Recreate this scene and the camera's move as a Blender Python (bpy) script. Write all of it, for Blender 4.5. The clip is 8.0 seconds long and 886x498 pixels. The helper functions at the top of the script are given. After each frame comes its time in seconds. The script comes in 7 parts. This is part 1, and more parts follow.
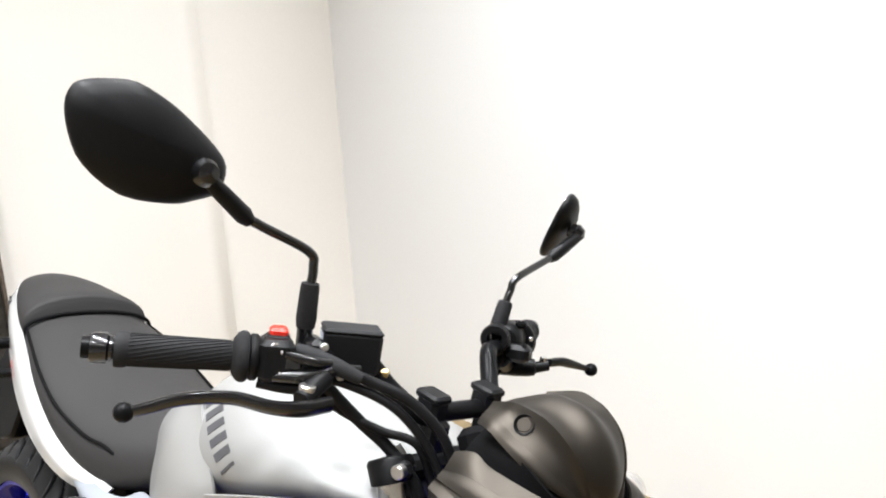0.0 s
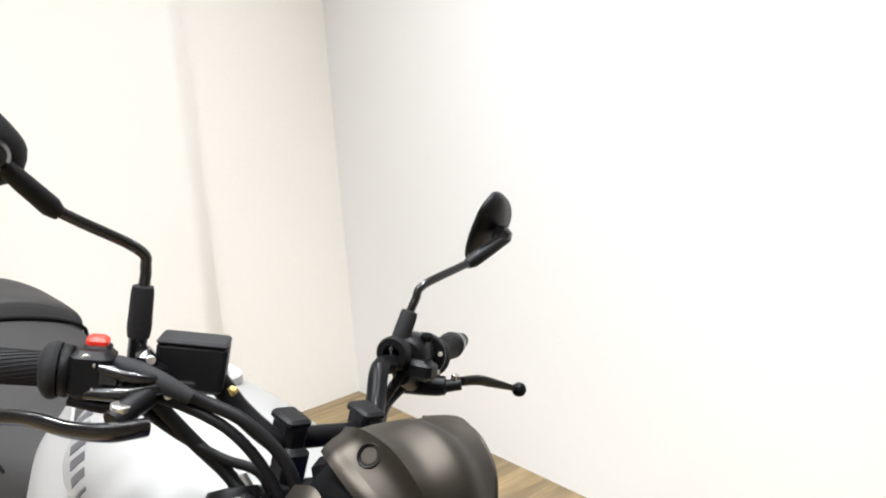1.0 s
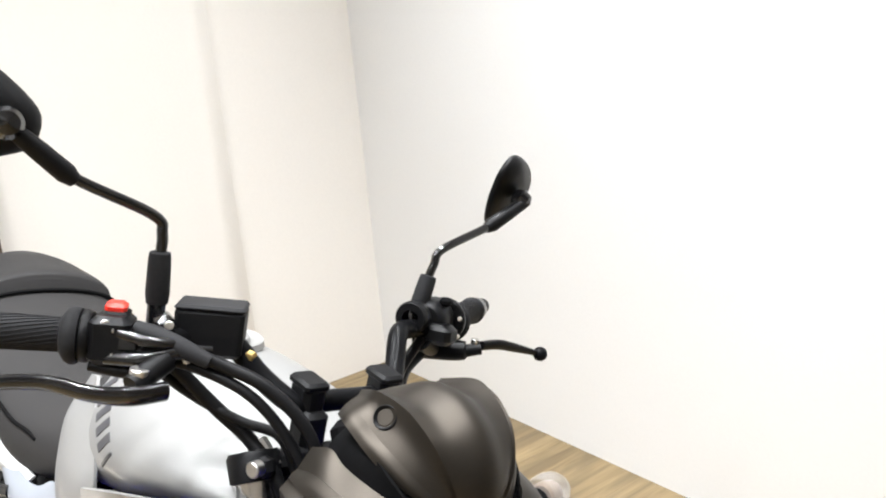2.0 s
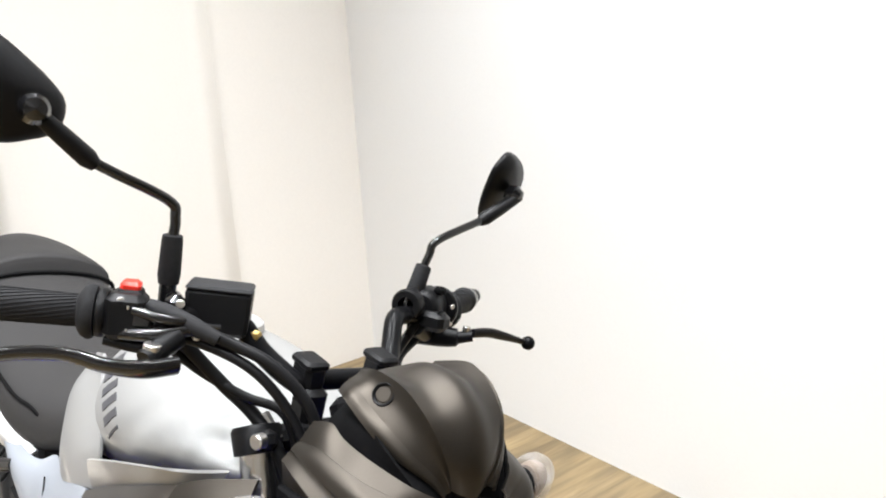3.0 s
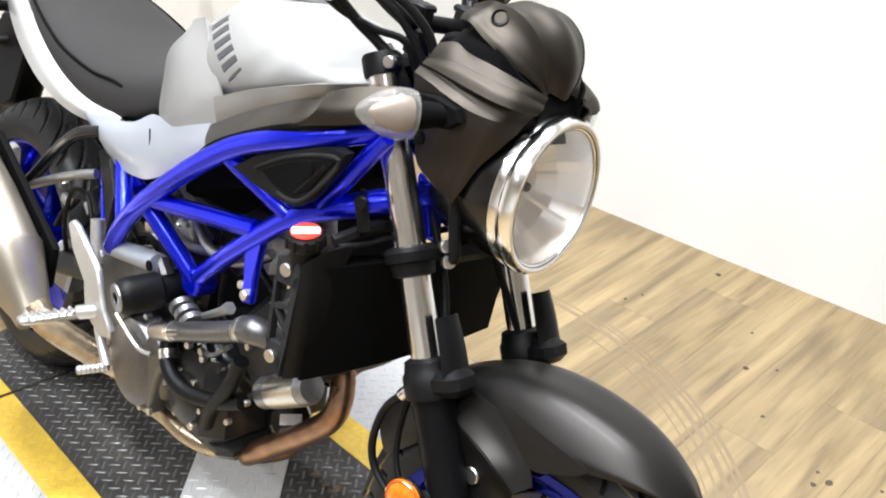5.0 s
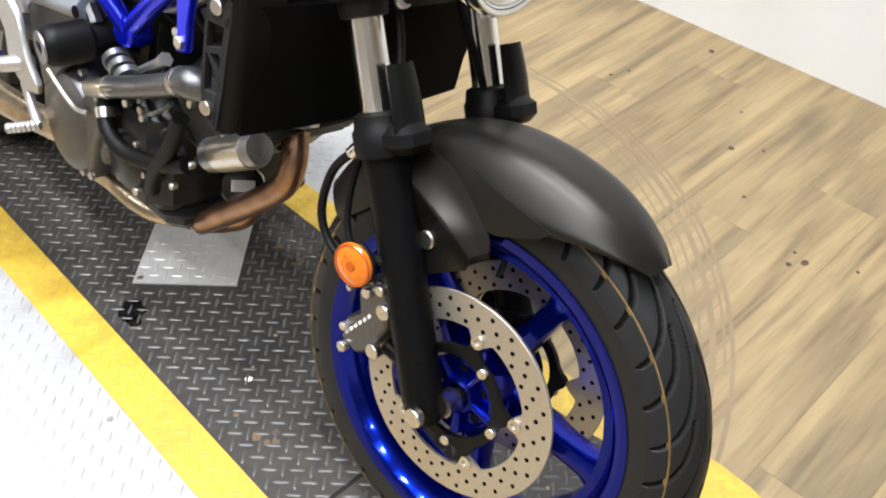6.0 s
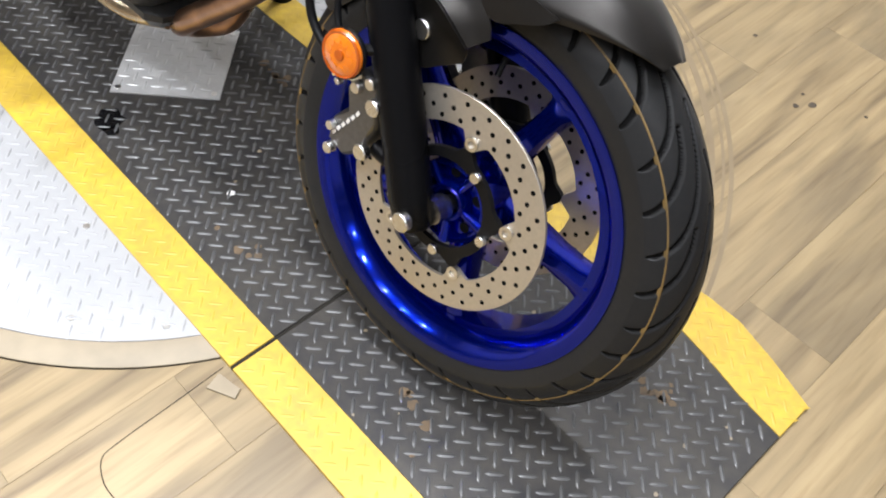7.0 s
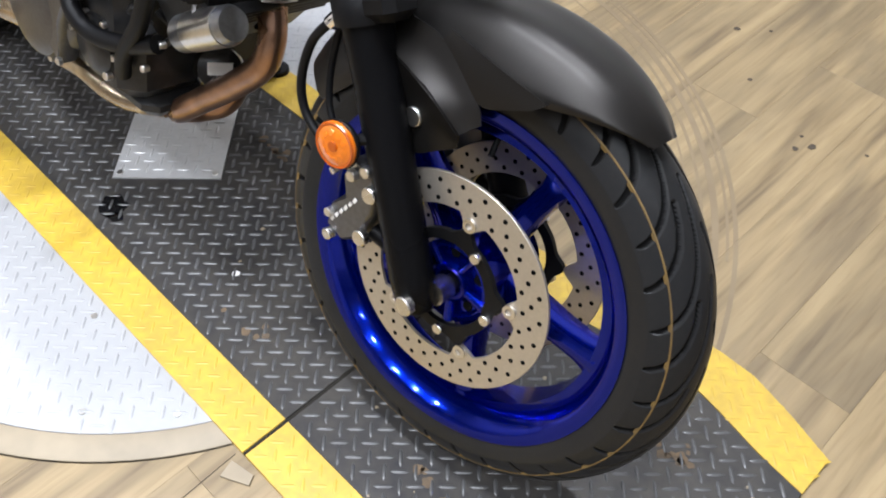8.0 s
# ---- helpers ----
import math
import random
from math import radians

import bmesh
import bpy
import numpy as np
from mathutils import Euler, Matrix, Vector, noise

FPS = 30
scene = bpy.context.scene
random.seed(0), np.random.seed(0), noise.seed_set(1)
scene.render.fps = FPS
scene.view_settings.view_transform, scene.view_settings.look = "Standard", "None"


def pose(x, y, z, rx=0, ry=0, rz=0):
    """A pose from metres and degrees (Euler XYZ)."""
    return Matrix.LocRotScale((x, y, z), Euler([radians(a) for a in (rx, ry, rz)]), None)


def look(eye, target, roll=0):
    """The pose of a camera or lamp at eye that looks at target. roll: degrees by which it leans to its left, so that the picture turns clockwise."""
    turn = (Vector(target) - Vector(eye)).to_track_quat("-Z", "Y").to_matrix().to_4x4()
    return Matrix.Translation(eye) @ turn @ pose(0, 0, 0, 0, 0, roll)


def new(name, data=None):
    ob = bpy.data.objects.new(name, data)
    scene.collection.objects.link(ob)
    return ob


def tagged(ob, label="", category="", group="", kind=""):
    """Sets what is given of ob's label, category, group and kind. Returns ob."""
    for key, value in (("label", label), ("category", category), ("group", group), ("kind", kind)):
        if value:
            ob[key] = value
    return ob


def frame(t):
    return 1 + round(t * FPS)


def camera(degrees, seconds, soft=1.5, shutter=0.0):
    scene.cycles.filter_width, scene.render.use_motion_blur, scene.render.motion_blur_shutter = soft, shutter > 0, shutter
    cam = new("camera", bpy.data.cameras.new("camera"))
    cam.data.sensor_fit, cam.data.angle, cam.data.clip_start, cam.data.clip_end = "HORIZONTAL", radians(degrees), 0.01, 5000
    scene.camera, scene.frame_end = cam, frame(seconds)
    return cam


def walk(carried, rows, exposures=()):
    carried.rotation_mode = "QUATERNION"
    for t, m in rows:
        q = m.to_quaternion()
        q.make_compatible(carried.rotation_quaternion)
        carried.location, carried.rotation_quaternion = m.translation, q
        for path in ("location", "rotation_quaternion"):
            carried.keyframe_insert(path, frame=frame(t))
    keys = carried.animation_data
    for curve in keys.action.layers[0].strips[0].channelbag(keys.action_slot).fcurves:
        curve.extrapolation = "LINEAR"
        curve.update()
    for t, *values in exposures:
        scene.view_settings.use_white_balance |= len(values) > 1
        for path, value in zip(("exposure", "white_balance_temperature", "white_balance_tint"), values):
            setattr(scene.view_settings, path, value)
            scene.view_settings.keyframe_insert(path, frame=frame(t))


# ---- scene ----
cam = camera(53.67, 8.0, 2.0)
PATH = [
    (0, (0.3330, -0.3828, 1.4043), (-1.0987, 0.9150, 0.8887), -3.53),
    (0.5, (0.3674, -0.2202, 1.3601), (-1.0942, 1.0661, 0.9028), -4.60),
    (1, (0.3593, -0.1671, 1.3486), (-1.1469, 1.0573, 0.8667), -3.81),
    (1.5, (0.3620, -0.1504, 1.3371), (-1.1477, 1.0482, 0.8039), -4.70),
    (2, (0.3648, -0.1564, 1.3375), (-1.1731, 1.0035, 0.7994), -5.11),
    (2.2, (0.3647, -0.1600, 1.3370), (-1.1900, 0.9795, 0.8033), -4.97),
    (3.3, (0.4308, -0.2459, 1.3605), (-1.0769, 0.9512, 0.8186), -2.92),
    (3.5, (0.4557, -0.3167, 1.3806), (-1.0362, 0.9064, 0.8532), -3.50),
    (4, (0.4829, -0.4908, 1.3657), (-0.9507, 0.7540, 0.7371), -4.34),
    (4.5, (0.4974, -0.5601, 1.3269), (-0.8688, 0.6970, 0.5832), -1.18),
    (4.7, (0.4880, -0.5603, 1.3045), (-0.8327, 0.6855, 0.4655), -0.57),
    (5.8, (0.4588, -0.4856, 1.1938), (-0.6203, 0.5976, -0.0955), 1.63),
    (6, (0.4579, -0.4795, 1.1735), (-0.5747, 0.5647, -0.1842), 1.78),
    (6.5, (0.4627, -0.4788, 1.1121), (-0.4227, 0.4772, -0.4052), 5.37),
    (7, (0.4701, -0.4919, 1.0798), (-0.3784, 0.4266, -0.4811), 5.75),
    (7.5, (0.4842, -0.5380, 1.1076), (-0.3469, 0.4353, -0.4293), 2.02),
    (8, (0.4492, -0.4558, 1.1125), (-0.4677, 0.4839, -0.3962), 1.19),
]
walk(cam, [(t, look(eye, target, roll)) for t, eye, target, roll in PATH], [(0.0, 0.34, 6450, 10), (2.2, 0.34, 6450, 10), (3.5, 0.38, 6400, 10), (4.0, 0.40, 6330, 10), (4.7, 0.41, 6330, 10), (5.8, 0.22, 6450, 10), (6.5, 0.04, 6430, 10), (7.2, -0.04, 6240, 12), (8.0, -0.09, 6080, 12)])

# ---- light ----
world = bpy.data.worlds.new("world")
scene.world = world
world.use_nodes = True
world.node_tree.nodes["Background"].inputs[0].default_value = (1.0, 0.95, 0.88, 1)
world.node_tree.nodes["Background"].inputs[1].default_value = 0.05

CEIL = 3.0
LAMPS = [(x, y) for x in (-1.38, -0.60, 0.15) for y in (0.95, -0.15, -1.25, -2.35)]
# nine unseen lamps added to brighten the chrome and the engine side
LAMPS += [(x, y) for x in (1.25, 2.35, 3.45) for y in (-1.25, -2.35, -3.45)]
for x, y in LAMPS:
    data = bpy.data.lights.new("ceiling_and_fill_lamp", "AREA")
    data.shape, data.size, data.energy, data.color = "DISK", 0.15, 14.6, (0.955, 0.975, 0.995)
    data.spread = radians(107)
    new("ceiling_and_fill_lamp", data).matrix_world = look((x, y, CEIL - 0.045), (x, y, 0))


# ---- materials ----
def nodes_of(name):
    m = bpy.data.materials.new(name)
    m.use_nodes = True
    t = m.node_tree
    return m, t, t.nodes["Principled BSDF"]


def paint(name, color, rough, metal=0.0, scale=30.0, var=0.12, rvar=0.08, bump=0.0, coat=0.0, scale2=4.0, dirt=None, bscale=None, spread=0.0):
    """A surface with grain and blotches at two scales, a little relief, and tint from piece to piece."""
    m, t, b = nodes_of(name)
    n, l = t.nodes, t.links
    co = n.new("ShaderNodeTexCoord")
    fine, broad = n.new("ShaderNodeTexNoise"), n.new("ShaderNodeTexNoise")
    fine.inputs["Scale"].default_value, fine.inputs["Detail"].default_value = scale, 6
    broad.inputs["Scale"].default_value, broad.inputs["Detail"].default_value = scale2, 3
    l.new(co.outputs["Object"], fine.inputs["Vector"])
    l.new(co.outputs["Object"], broad.inputs["Vector"])
    add = n.new("ShaderNodeMath")
    add.operation = "ADD"
    l.new(fine.outputs["Fac"], add.inputs[0])
    l.new(broad.outputs["Fac"], add.inputs[1])
    ramp = n.new("ShaderNodeMapRange")
    ramp.inputs["From Min"].default_value, ramp.inputs["From Max"].default_value = 0.6, 1.4
    l.new(add.outputs[0], ramp.inputs["Value"])
    mix = n.new("ShaderNodeMix")
    mix.data_type = "RGBA"
    low = dirt if dirt else [c * (1 - var) for c in color]
    high = [min(1, c * (1 + var * 0.6)) for c in color]
    mix.inputs["A"].default_value, mix.inputs["B"].default_value = (*low, 1), (*high, 1)
    l.new(ramp.outputs["Result"], mix.inputs["Factor"])
    last = mix.outputs["Result"]
    if spread:
        info, hsv, mr = n.new("ShaderNodeObjectInfo"), n.new("ShaderNodeHueSaturation"), n.new("ShaderNodeMapRange")
        mr.inputs["To Min"].default_value, mr.inputs["To Max"].default_value = 1 - spread, 1 + spread
        l.new(info.outputs["Random"], mr.inputs["Value"])
        l.new(mr.outputs["Result"], hsv.inputs["Value"])
        l.new(last, hsv.inputs["Color"])
        last = hsv.outputs["Color"]
    l.new(last, b.inputs["Base Color"])
    mr = n.new("ShaderNodeMapRange")
    mr.inputs["To Min"].default_value, mr.inputs["To Max"].default_value = max(0.02, rough - rvar), min(1, rough + rvar)
    l.new(broad.outputs["Fac"], mr.inputs["Value"])
    l.new(mr.outputs["Result"], b.inputs["Roughness"])
    b.inputs["Metallic"].default_value = metal
    b.inputs["Specular IOR Level"].default_value = 0.14 if max(color) < 0.05 else 0.45
    b.inputs["Coat Weight"].default_value = coat
    b.inputs["Coat Roughness"].default_value = 0.05
    b.inputs["Coat IOR"].default_value = 1.4
    if bump:
        bp = n.new("ShaderNodeBump")
        bp.inputs["Strength"].default_value, bp.inputs["Distance"].default_value = bump, 0.001
        src = fine
        if bscale:
            src = n.new("ShaderNodeTexNoise")
            src.inputs["Scale"].default_value = bscale
            l.new(co.outputs["Object"], src.inputs["Vector"])
        l.new(src.outputs["Fac"], bp.inputs["Height"])
        l.new(bp.outputs["Normal"], b.inputs["Normal"])
    return m


def glassy(name, color, rough=0.03, ior=1.45):
    m, t, b = nodes_of(name)
    b.inputs["Base Color"].default_value = (*color, 1)
    b.inputs["Roughness"].default_value = rough
    b.inputs["Transmission Weight"].default_value = 1.0
    b.inputs["IOR"].default_value = ior
    return m


def woodgrain(name):
    """Pale printed oak: long streaks along the board, knots and grey weathering; tint from board to board."""
    m, t, b = nodes_of(name)
    n, l = t.nodes, t.links
    co, info = n.new("ShaderNodeTexCoord"), n.new("ShaderNodeObjectInfo")
    shift = n.new("ShaderNodeVectorMath")
    shift.operation = "ADD"
    comb, mul = n.new("ShaderNodeCombineXYZ"), n.new("ShaderNodeMath")
    mul.operation, mul.inputs[1].default_value = "MULTIPLY", 37.0
    l.new(info.outputs["Random"], mul.inputs[0])
    l.new(mul.outputs[0], comb.inputs[0])
    l.new(mul.outputs[0], comb.inputs[1])
    l.new(co.outputs["Object"], shift.inputs[0])
    l.new(comb.outputs[0], shift.inputs[1])
    stretch = n.new("ShaderNodeMapping")
    stretch.inputs["Scale"].default_value = (30.0, 1.9, 1.0)
    l.new(shift.outputs[0], stretch.inputs["Vector"])
    streak, cloud, pores = n.new("ShaderNodeTexNoise"), n.new("ShaderNodeTexNoise"), n.new("ShaderNodeTexNoise")
    streak.inputs["Scale"].default_value, streak.inputs["Detail"].default_value, streak.inputs["Distortion"].default_value = 1.0, 8, 0.4
    l.new(stretch.outputs[0], streak.inputs["Vector"])
    wide = n.new("ShaderNodeMapping")
    wide.inputs["Scale"].default_value = (6.5, 2.0, 1.0)
    l.new(shift.outputs[0], wide.inputs["Vector"])
    cloud.inputs["Scale"].default_value, cloud.inputs["Detail"].default_value, cloud.inputs["Distortion"].default_value = 1.0, 5, 0.5
    l.new(wide.outputs[0], cloud.inputs["Vector"])
    tight = n.new("ShaderNodeMapping")
    tight.inputs["Scale"].default_value = (120.0, 9.0, 1.0)
    l.new(shift.outputs[0], tight.inputs["Vector"])
    pores.inputs["Scale"].default_value, pores.inputs["Detail"].default_value = 1.0, 3
    l.new(tight.outputs[0], pores.inputs["Vector"])
    r1 = n.new("ShaderNodeValToRGB")
    r1.color_ramp.elements[0].position, r1.color_ramp.elements[0].color = 0.32, (0.126, 0.0885, 0.0455, 1)
    r1.color_ramp.elements[1].position, r1.color_ramp.elements[1].color = 0.66, (0.285, 0.211, 0.110, 1)
    e = r1.color_ramp.elements.new(0.48)
    e.color = (0.219, 0.159, 0.081, 1)
    l.new(streak.outputs["Fac"], r1.inputs["Fac"])
    r2 = n.new("ShaderNodeValToRGB")
    r2.color_ramp.elements[0].position, r2.color_ramp.elements[0].color = 0.46, (0, 0, 0, 1)
    r2.color_ramp.elements[1].position, r2.color_ramp.elements[1].color = 0.64, (1, 1, 1, 1)
    l.new(cloud.outputs["Fac"], r2.inputs["Fac"])
    grey = n.new("ShaderNodeMix")
    grey.data_type = "RGBA"
    grey.inputs["B"].default_value = (0.124, 0.093, 0.053, 1)
    k = n.new("ShaderNodeMath")
    k.operation, k.inputs[1].default_value = "MULTIPLY", 0.62
    l.new(r2.outputs["Color"], k.inputs[0])
    l.new(k.outputs[0], grey.inputs["Factor"])
    l.new(r1.outputs["Color"], grey.inputs["A"])
    dark = n.new("ShaderNodeMix")
    dark.data_type, dark.blend_type = "RGBA", "MULTIPLY"
    r3 = n.new("ShaderNodeValToRGB")
    r3.color_ramp.elements[0].position, r3.color_ramp.elements[0].color = 0.3, (0.80, 0.76, 0.70, 1)
    r3.color_ramp.elements[1].position, r3.color_ramp.elements[1].color = 0.5, (1, 1, 1, 1)
    l.new(pores.outputs["Fac"], r3.inputs["Fac"])
    dark.inputs["Factor"].default_value = 0.7
    l.new(grey.outputs["Result"], dark.inputs["A"])
    l.new(r3.outputs["Color"], dark.inputs["B"])
    hsv, mr = n.new("ShaderNodeHueSaturation"), n.new("ShaderNodeMapRange")
    mr.inputs["To Min"].default_value, mr.inputs["To Max"].default_value = 0.92, 1.07
    l.new(info.outputs["Random"], mr.inputs["Value"])
    l.new(mr.outputs["Result"], hsv.inputs["Value"])
    l.new(dark.outputs["Result"], hsv.inputs["Color"])
    l.new(hsv.outputs["Color"], b.inputs["Base Color"])
    b.inputs["Roughness"].default_value = 0.5
    bp = n.new("ShaderNodeBump")
    bp.inputs["Strength"].default_value, bp.inputs["Distance"].default_value = 0.25, 0.0008
    l.new(pores.outputs["Fac"], bp.inputs["Height"])
    l.new(bp.outputs["Normal"], b.inputs["Normal"])
    return m


M = {
    "blue": paint("blue_metallic_paint", (0.003, 0.014, 0.80), 0.20, 0.74, 400, 0.10, 0.03, 0.0, 0.9),
    "blue_rim": paint("blue_wheel_paint", (0.001, 0.010, 0.27), 0.15, 0.90, 400, 0.10, 0.03, 0.0, 0.5),
    "silver": paint("pearl_silver_paint", (0.265, 0.264, 0.260), 0.46, 0.45, 500, 0.04, 0.03, 0.0, 0.25),
    "silver_dull": paint("satin_silver_plastic", (0.28, 0.30, 0.335), 0.44, 0.35, 500, 0.06, 0.06, 0.0, 0.3),
    "white": paint("pearl_white_paint", (0.56, 0.56, 0.555), 0.32, 0.15, 500, 0.03, 0.05, 0.0, 1.0),
    "gun": paint("gunmetal_satin_paint", (0.044, 0.0385, 0.0325), 0.46, 0.95, 600, 0.10, 0.04, 0.02, 0.0),
    # the cowl's gunmetal again, darkened to put shade on the mudguard
    "guard": paint("gunmetal_satin_shaded", (0.029, 0.0272, 0.0258), 0.37, 0.82, 600, 0.10, 0.04, 0.02, 0.0),
    "black": paint("black_plastic", (0.0045, 0.0045, 0.005), 0.46, 0, 300, 0.25, 0.10, 0.15),
    "gloss": paint("black_gloss", (0.004, 0.004, 0.0045), 0.22, 0, 120, 0.2, 0.06, 0.0, 0.4),
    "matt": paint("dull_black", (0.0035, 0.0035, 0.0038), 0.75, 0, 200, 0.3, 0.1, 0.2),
    "fork": paint("black_anodised", (0.004, 0.004, 0.0045), 0.30, 0.0, 200, 0.2, 0.08, 0.05),
    "rubber": paint("tyre_rubber", (0.0108, 0.0111, 0.0121), 0.36, 0, 160, 0.30, 0.10, 0.25, dirt=(0.0165, 0.0163, 0.0163), scale2=9),
    "groove": paint("tyre_groove_shade", (0.0015, 0.0015, 0.0015), 0.9, 0, 100),
    "grip": paint("grip_rubber", (0.016, 0.016, 0.017), 0.70, 0, 250, 0.25, 0.08, 0.3),
    "vinyl": paint("seat_vinyl", (0.026, 0.025, 0.025), 0.58, 0, 900, 0.18, 0.07, 0.45),
    "chrome": paint("chrome", (0.92, 0.92, 0.92), 0.17, 1.0, 60, 0.04, 0.03),
    "steel": paint("brushed_steel", (0.66, 0.645, 0.62), 0.29, 1.0, 160, 0.15, 0.10, 0.08),
    "disc": paint("brake_steel", (0.50, 0.46, 0.40), 0.42, 0.85, 220, 0.12, 0.08, 0.08),
    "alu": paint("cast_aluminium", (0.58, 0.58, 0.58), 0.35, 0.9, 220, 0.20, 0.08, 0.2),
    "alu_dark": paint("dark_cast_aluminium", (0.30, 0.30, 0.305), 0.33, 0.85, 150, 0.25, 0.08, 0.25),
    "engine": paint("engine_black", (0.026, 0.026, 0.027), 0.34, 0.3, 120, 0.35, 0.1, 0.25),
    "case": paint("dark_grey_casting", (0.135, 0.135, 0.14), 0.33, 0.85, 150, 0.25, 0.08, 0.2),
    "muffler": paint("satin_titanium", (0.37, 0.335, 0.28), 0.36, 0.9, 90, 0.06, 0.06, 0.05),
    "bronze": paint("heat_tinted_pipe", (0.36, 0.21, 0.13), 0.30, 0.9, 40, 0.45, 0.10, 0.05, dirt=(0.16, 0.10, 0.075), scale2=12),
    "pipe": paint("straw_tinted_pipe", (0.55, 0.45, 0.30), 0.28, 0.9, 40, 0.3, 0.10, 0.05, dirt=(0.22, 0.17, 0.13), scale2=10),
    "red": paint("red_plastic", (0.75, 0.035, 0.02), 0.35, 0, 200, 0.1),
    "orange": paint("amber_lens", (0.62, 0.15, 0.004), 0.14, 0, 60, 0.15, 0.05, 0.1, 0.8),
    "amber_dark": paint("dark_amber_lens", (0.38, 0.07, 0.003), 0.2, 0, 60, 0.2, 0.05, 0.1, 0.5),
    "label": paint("white_label", (0.75, 0.74, 0.72), 0.4, 0, 300, 0.06),
    "sticker": paint("pale_blue_label", (0.42, 0.48, 0.60), 0.4, 0, 300, 0.06),
    "ink": paint("dark_grey_decal", (0.045, 0.045, 0.05), 0.4, 0, 300, 0.1),
    "gold": paint("yellow_tread_line", (0.15, 0.092, 0.022), 0.65, 0, 60, 0.5, 0.05, dirt=(0.06, 0.042, 0.02)),
    "brass": paint("brass", (0.55, 0.40, 0.16), 0.3, 1.0, 100, 0.2),
    "bowl": paint("facetted_reflector", (0.82, 0.80, 0.785), 0.36, 1.0, 60, 0.04, 0.04),
    "lens_inner": paint("pale_lens_inside", (0.30, 0.225, 0.17), 0.36, 0.4, 120, 0.12, 0.08),
    # satin silver made darker: the lower cover's shade is put into its colour
    "cover_dark": paint("satin_silver_shaded", (0.105, 0.096, 0.088), 0.38, 0.8, 500, 0.08, 0.05),
    "clear": paint("clear_plastic", (0.34, 0.33, 0.32), 0.16, 0, 200, 0.05, 0.04, 0.0, 0.4),
    "glass": glassy("headlight_glass", (1, 1, 1), 0.0),
    "mirror": paint("mirror_glass", (0.85, 0.86, 0.87), 0.02, 1.0, 50, 0.01, 0.01),
    "tread_black": paint("black_tread_plate", (0.024, 0.024, 0.026), 0.42, 0.25, 45, 0.45, 0.10, 0.25, dirt=(0.066, 0.060, 0.052), scale2=5),
    "tread_lug": paint("worn_black_lug", (0.12, 0.12, 0.122), 0.40, 0.45, 45, 0.35, 0.10, 0.1, dirt=(0.05, 0.05, 0.05), scale2=6),
    "yellow": paint("yellow_plate_paint", (0.50, 0.34, 0.030), 0.45, 0, 60, 0.2, 0.08, 0.15, dirt=(0.36, 0.235, 0.04), scale2=6),
    "plate_white": paint("pale_plate", (0.28, 0.283, 0.29), 0.50, 0.10, 50, 0.10, 0.1, 0.1, dirt=(0.34, 0.34, 0.345), scale2=5),
    "plate_alu": paint("bright_tread_plate", (0.52, 0.52, 0.52), 0.42, 0.35, 60, 0.15, 0.08, 0.1),
    "trim": paint("vinyl_edge_trim", (0.24, 0.195, 0.13), 0.5, 0, 30, 0.2, 0.05, 0.1),
    "joint": paint("dark_joint", (0.02, 0.018, 0.015), 0.9, 0, 40),
    "wood": woodgrain("pale_oak_vinyl"),
    "wall_white": paint("white_wall_paint", (0.815, 0.82, 0.82), 0.6, 0, 120, 0.025, 0.05, 0.12, scale2=1.2, bscale=60),
    "wall_cream": paint("cream_wall_paint", (0.835, 0.808, 0.768), 0.6, 0, 120, 0.03, 0.05, 0.12, scale2=1.1, bscale=60),
    "wall_dark": paint("grey_wall_paint", (0.76, 0.76, 0.765), 0.6, 0, 120, 0.05, 0.05, 0.12, scale2=1.2, bscale=60),
    "wall_mid": paint("light_grey_wall_paint", (0.76, 0.76, 0.765), 0.6, 0, 120, 0.05, 0.05, 0.12, scale2=1.2, bscale=60),
    "ceil": paint("ceiling_paint", (0.40, 0.40, 0.40), 0.8, 0, 80, 0.03),
    "iron": paint("dark_angle_iron", (0.060, 0.055, 0.050), 0.55, 0.5, 60, 0.5, 0.1, 0.3, dirt=(0.024, 0.021, 0.018)),
    "iron_worn": paint("worn_bare_steel", (0.17, 0.145, 0.12), 0.45, 0.6, 60, 0.4, 0.1, 0.3, dirt=(0.07, 0.052, 0.04)),
    "scuff": paint("tyre_scuff", (0.135, 0.098, 0.056), 0.6, 0, 25, 0.4, 0.05, dirt=(0.20, 0.15, 0.088), scale2=7),
    "rust": paint("rusty_dirt", (0.13, 0.085, 0.045), 0.85, 0, 90, 0.4, 0.05, 0.2, dirt=(0.07, 0.055, 0.04), scale2=20),
    "speck": paint("dark_speck", (0.06, 0.045, 0.03), 0.8, 0, 80, 0.3),
}

for key in ("blue", "blue_rim"):
    gloss_of = M[key].node_tree.nodes["Principled BSDF"].inputs
    gloss_of["Specular Tint"].default_value = (0.05, 0.12, 1.0, 1)
    gloss_of["Coat Roughness"].default_value, gloss_of["Coat IOR"].default_value = (0.20 if key == "blue" else 0.05), 1.45
M["clear"].node_tree.nodes["Principled BSDF"].inputs["Alpha"].default_value = 0.34
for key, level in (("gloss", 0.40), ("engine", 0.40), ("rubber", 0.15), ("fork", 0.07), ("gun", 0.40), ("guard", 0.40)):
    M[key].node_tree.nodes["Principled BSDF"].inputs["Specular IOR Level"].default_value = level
M["matt"].node_tree.nodes["Principled BSDF"].inputs["Specular IOR Level"].default_value = 0.05


# ---- mesh helpers ----
from mathutils.bvhtree import BVHTree

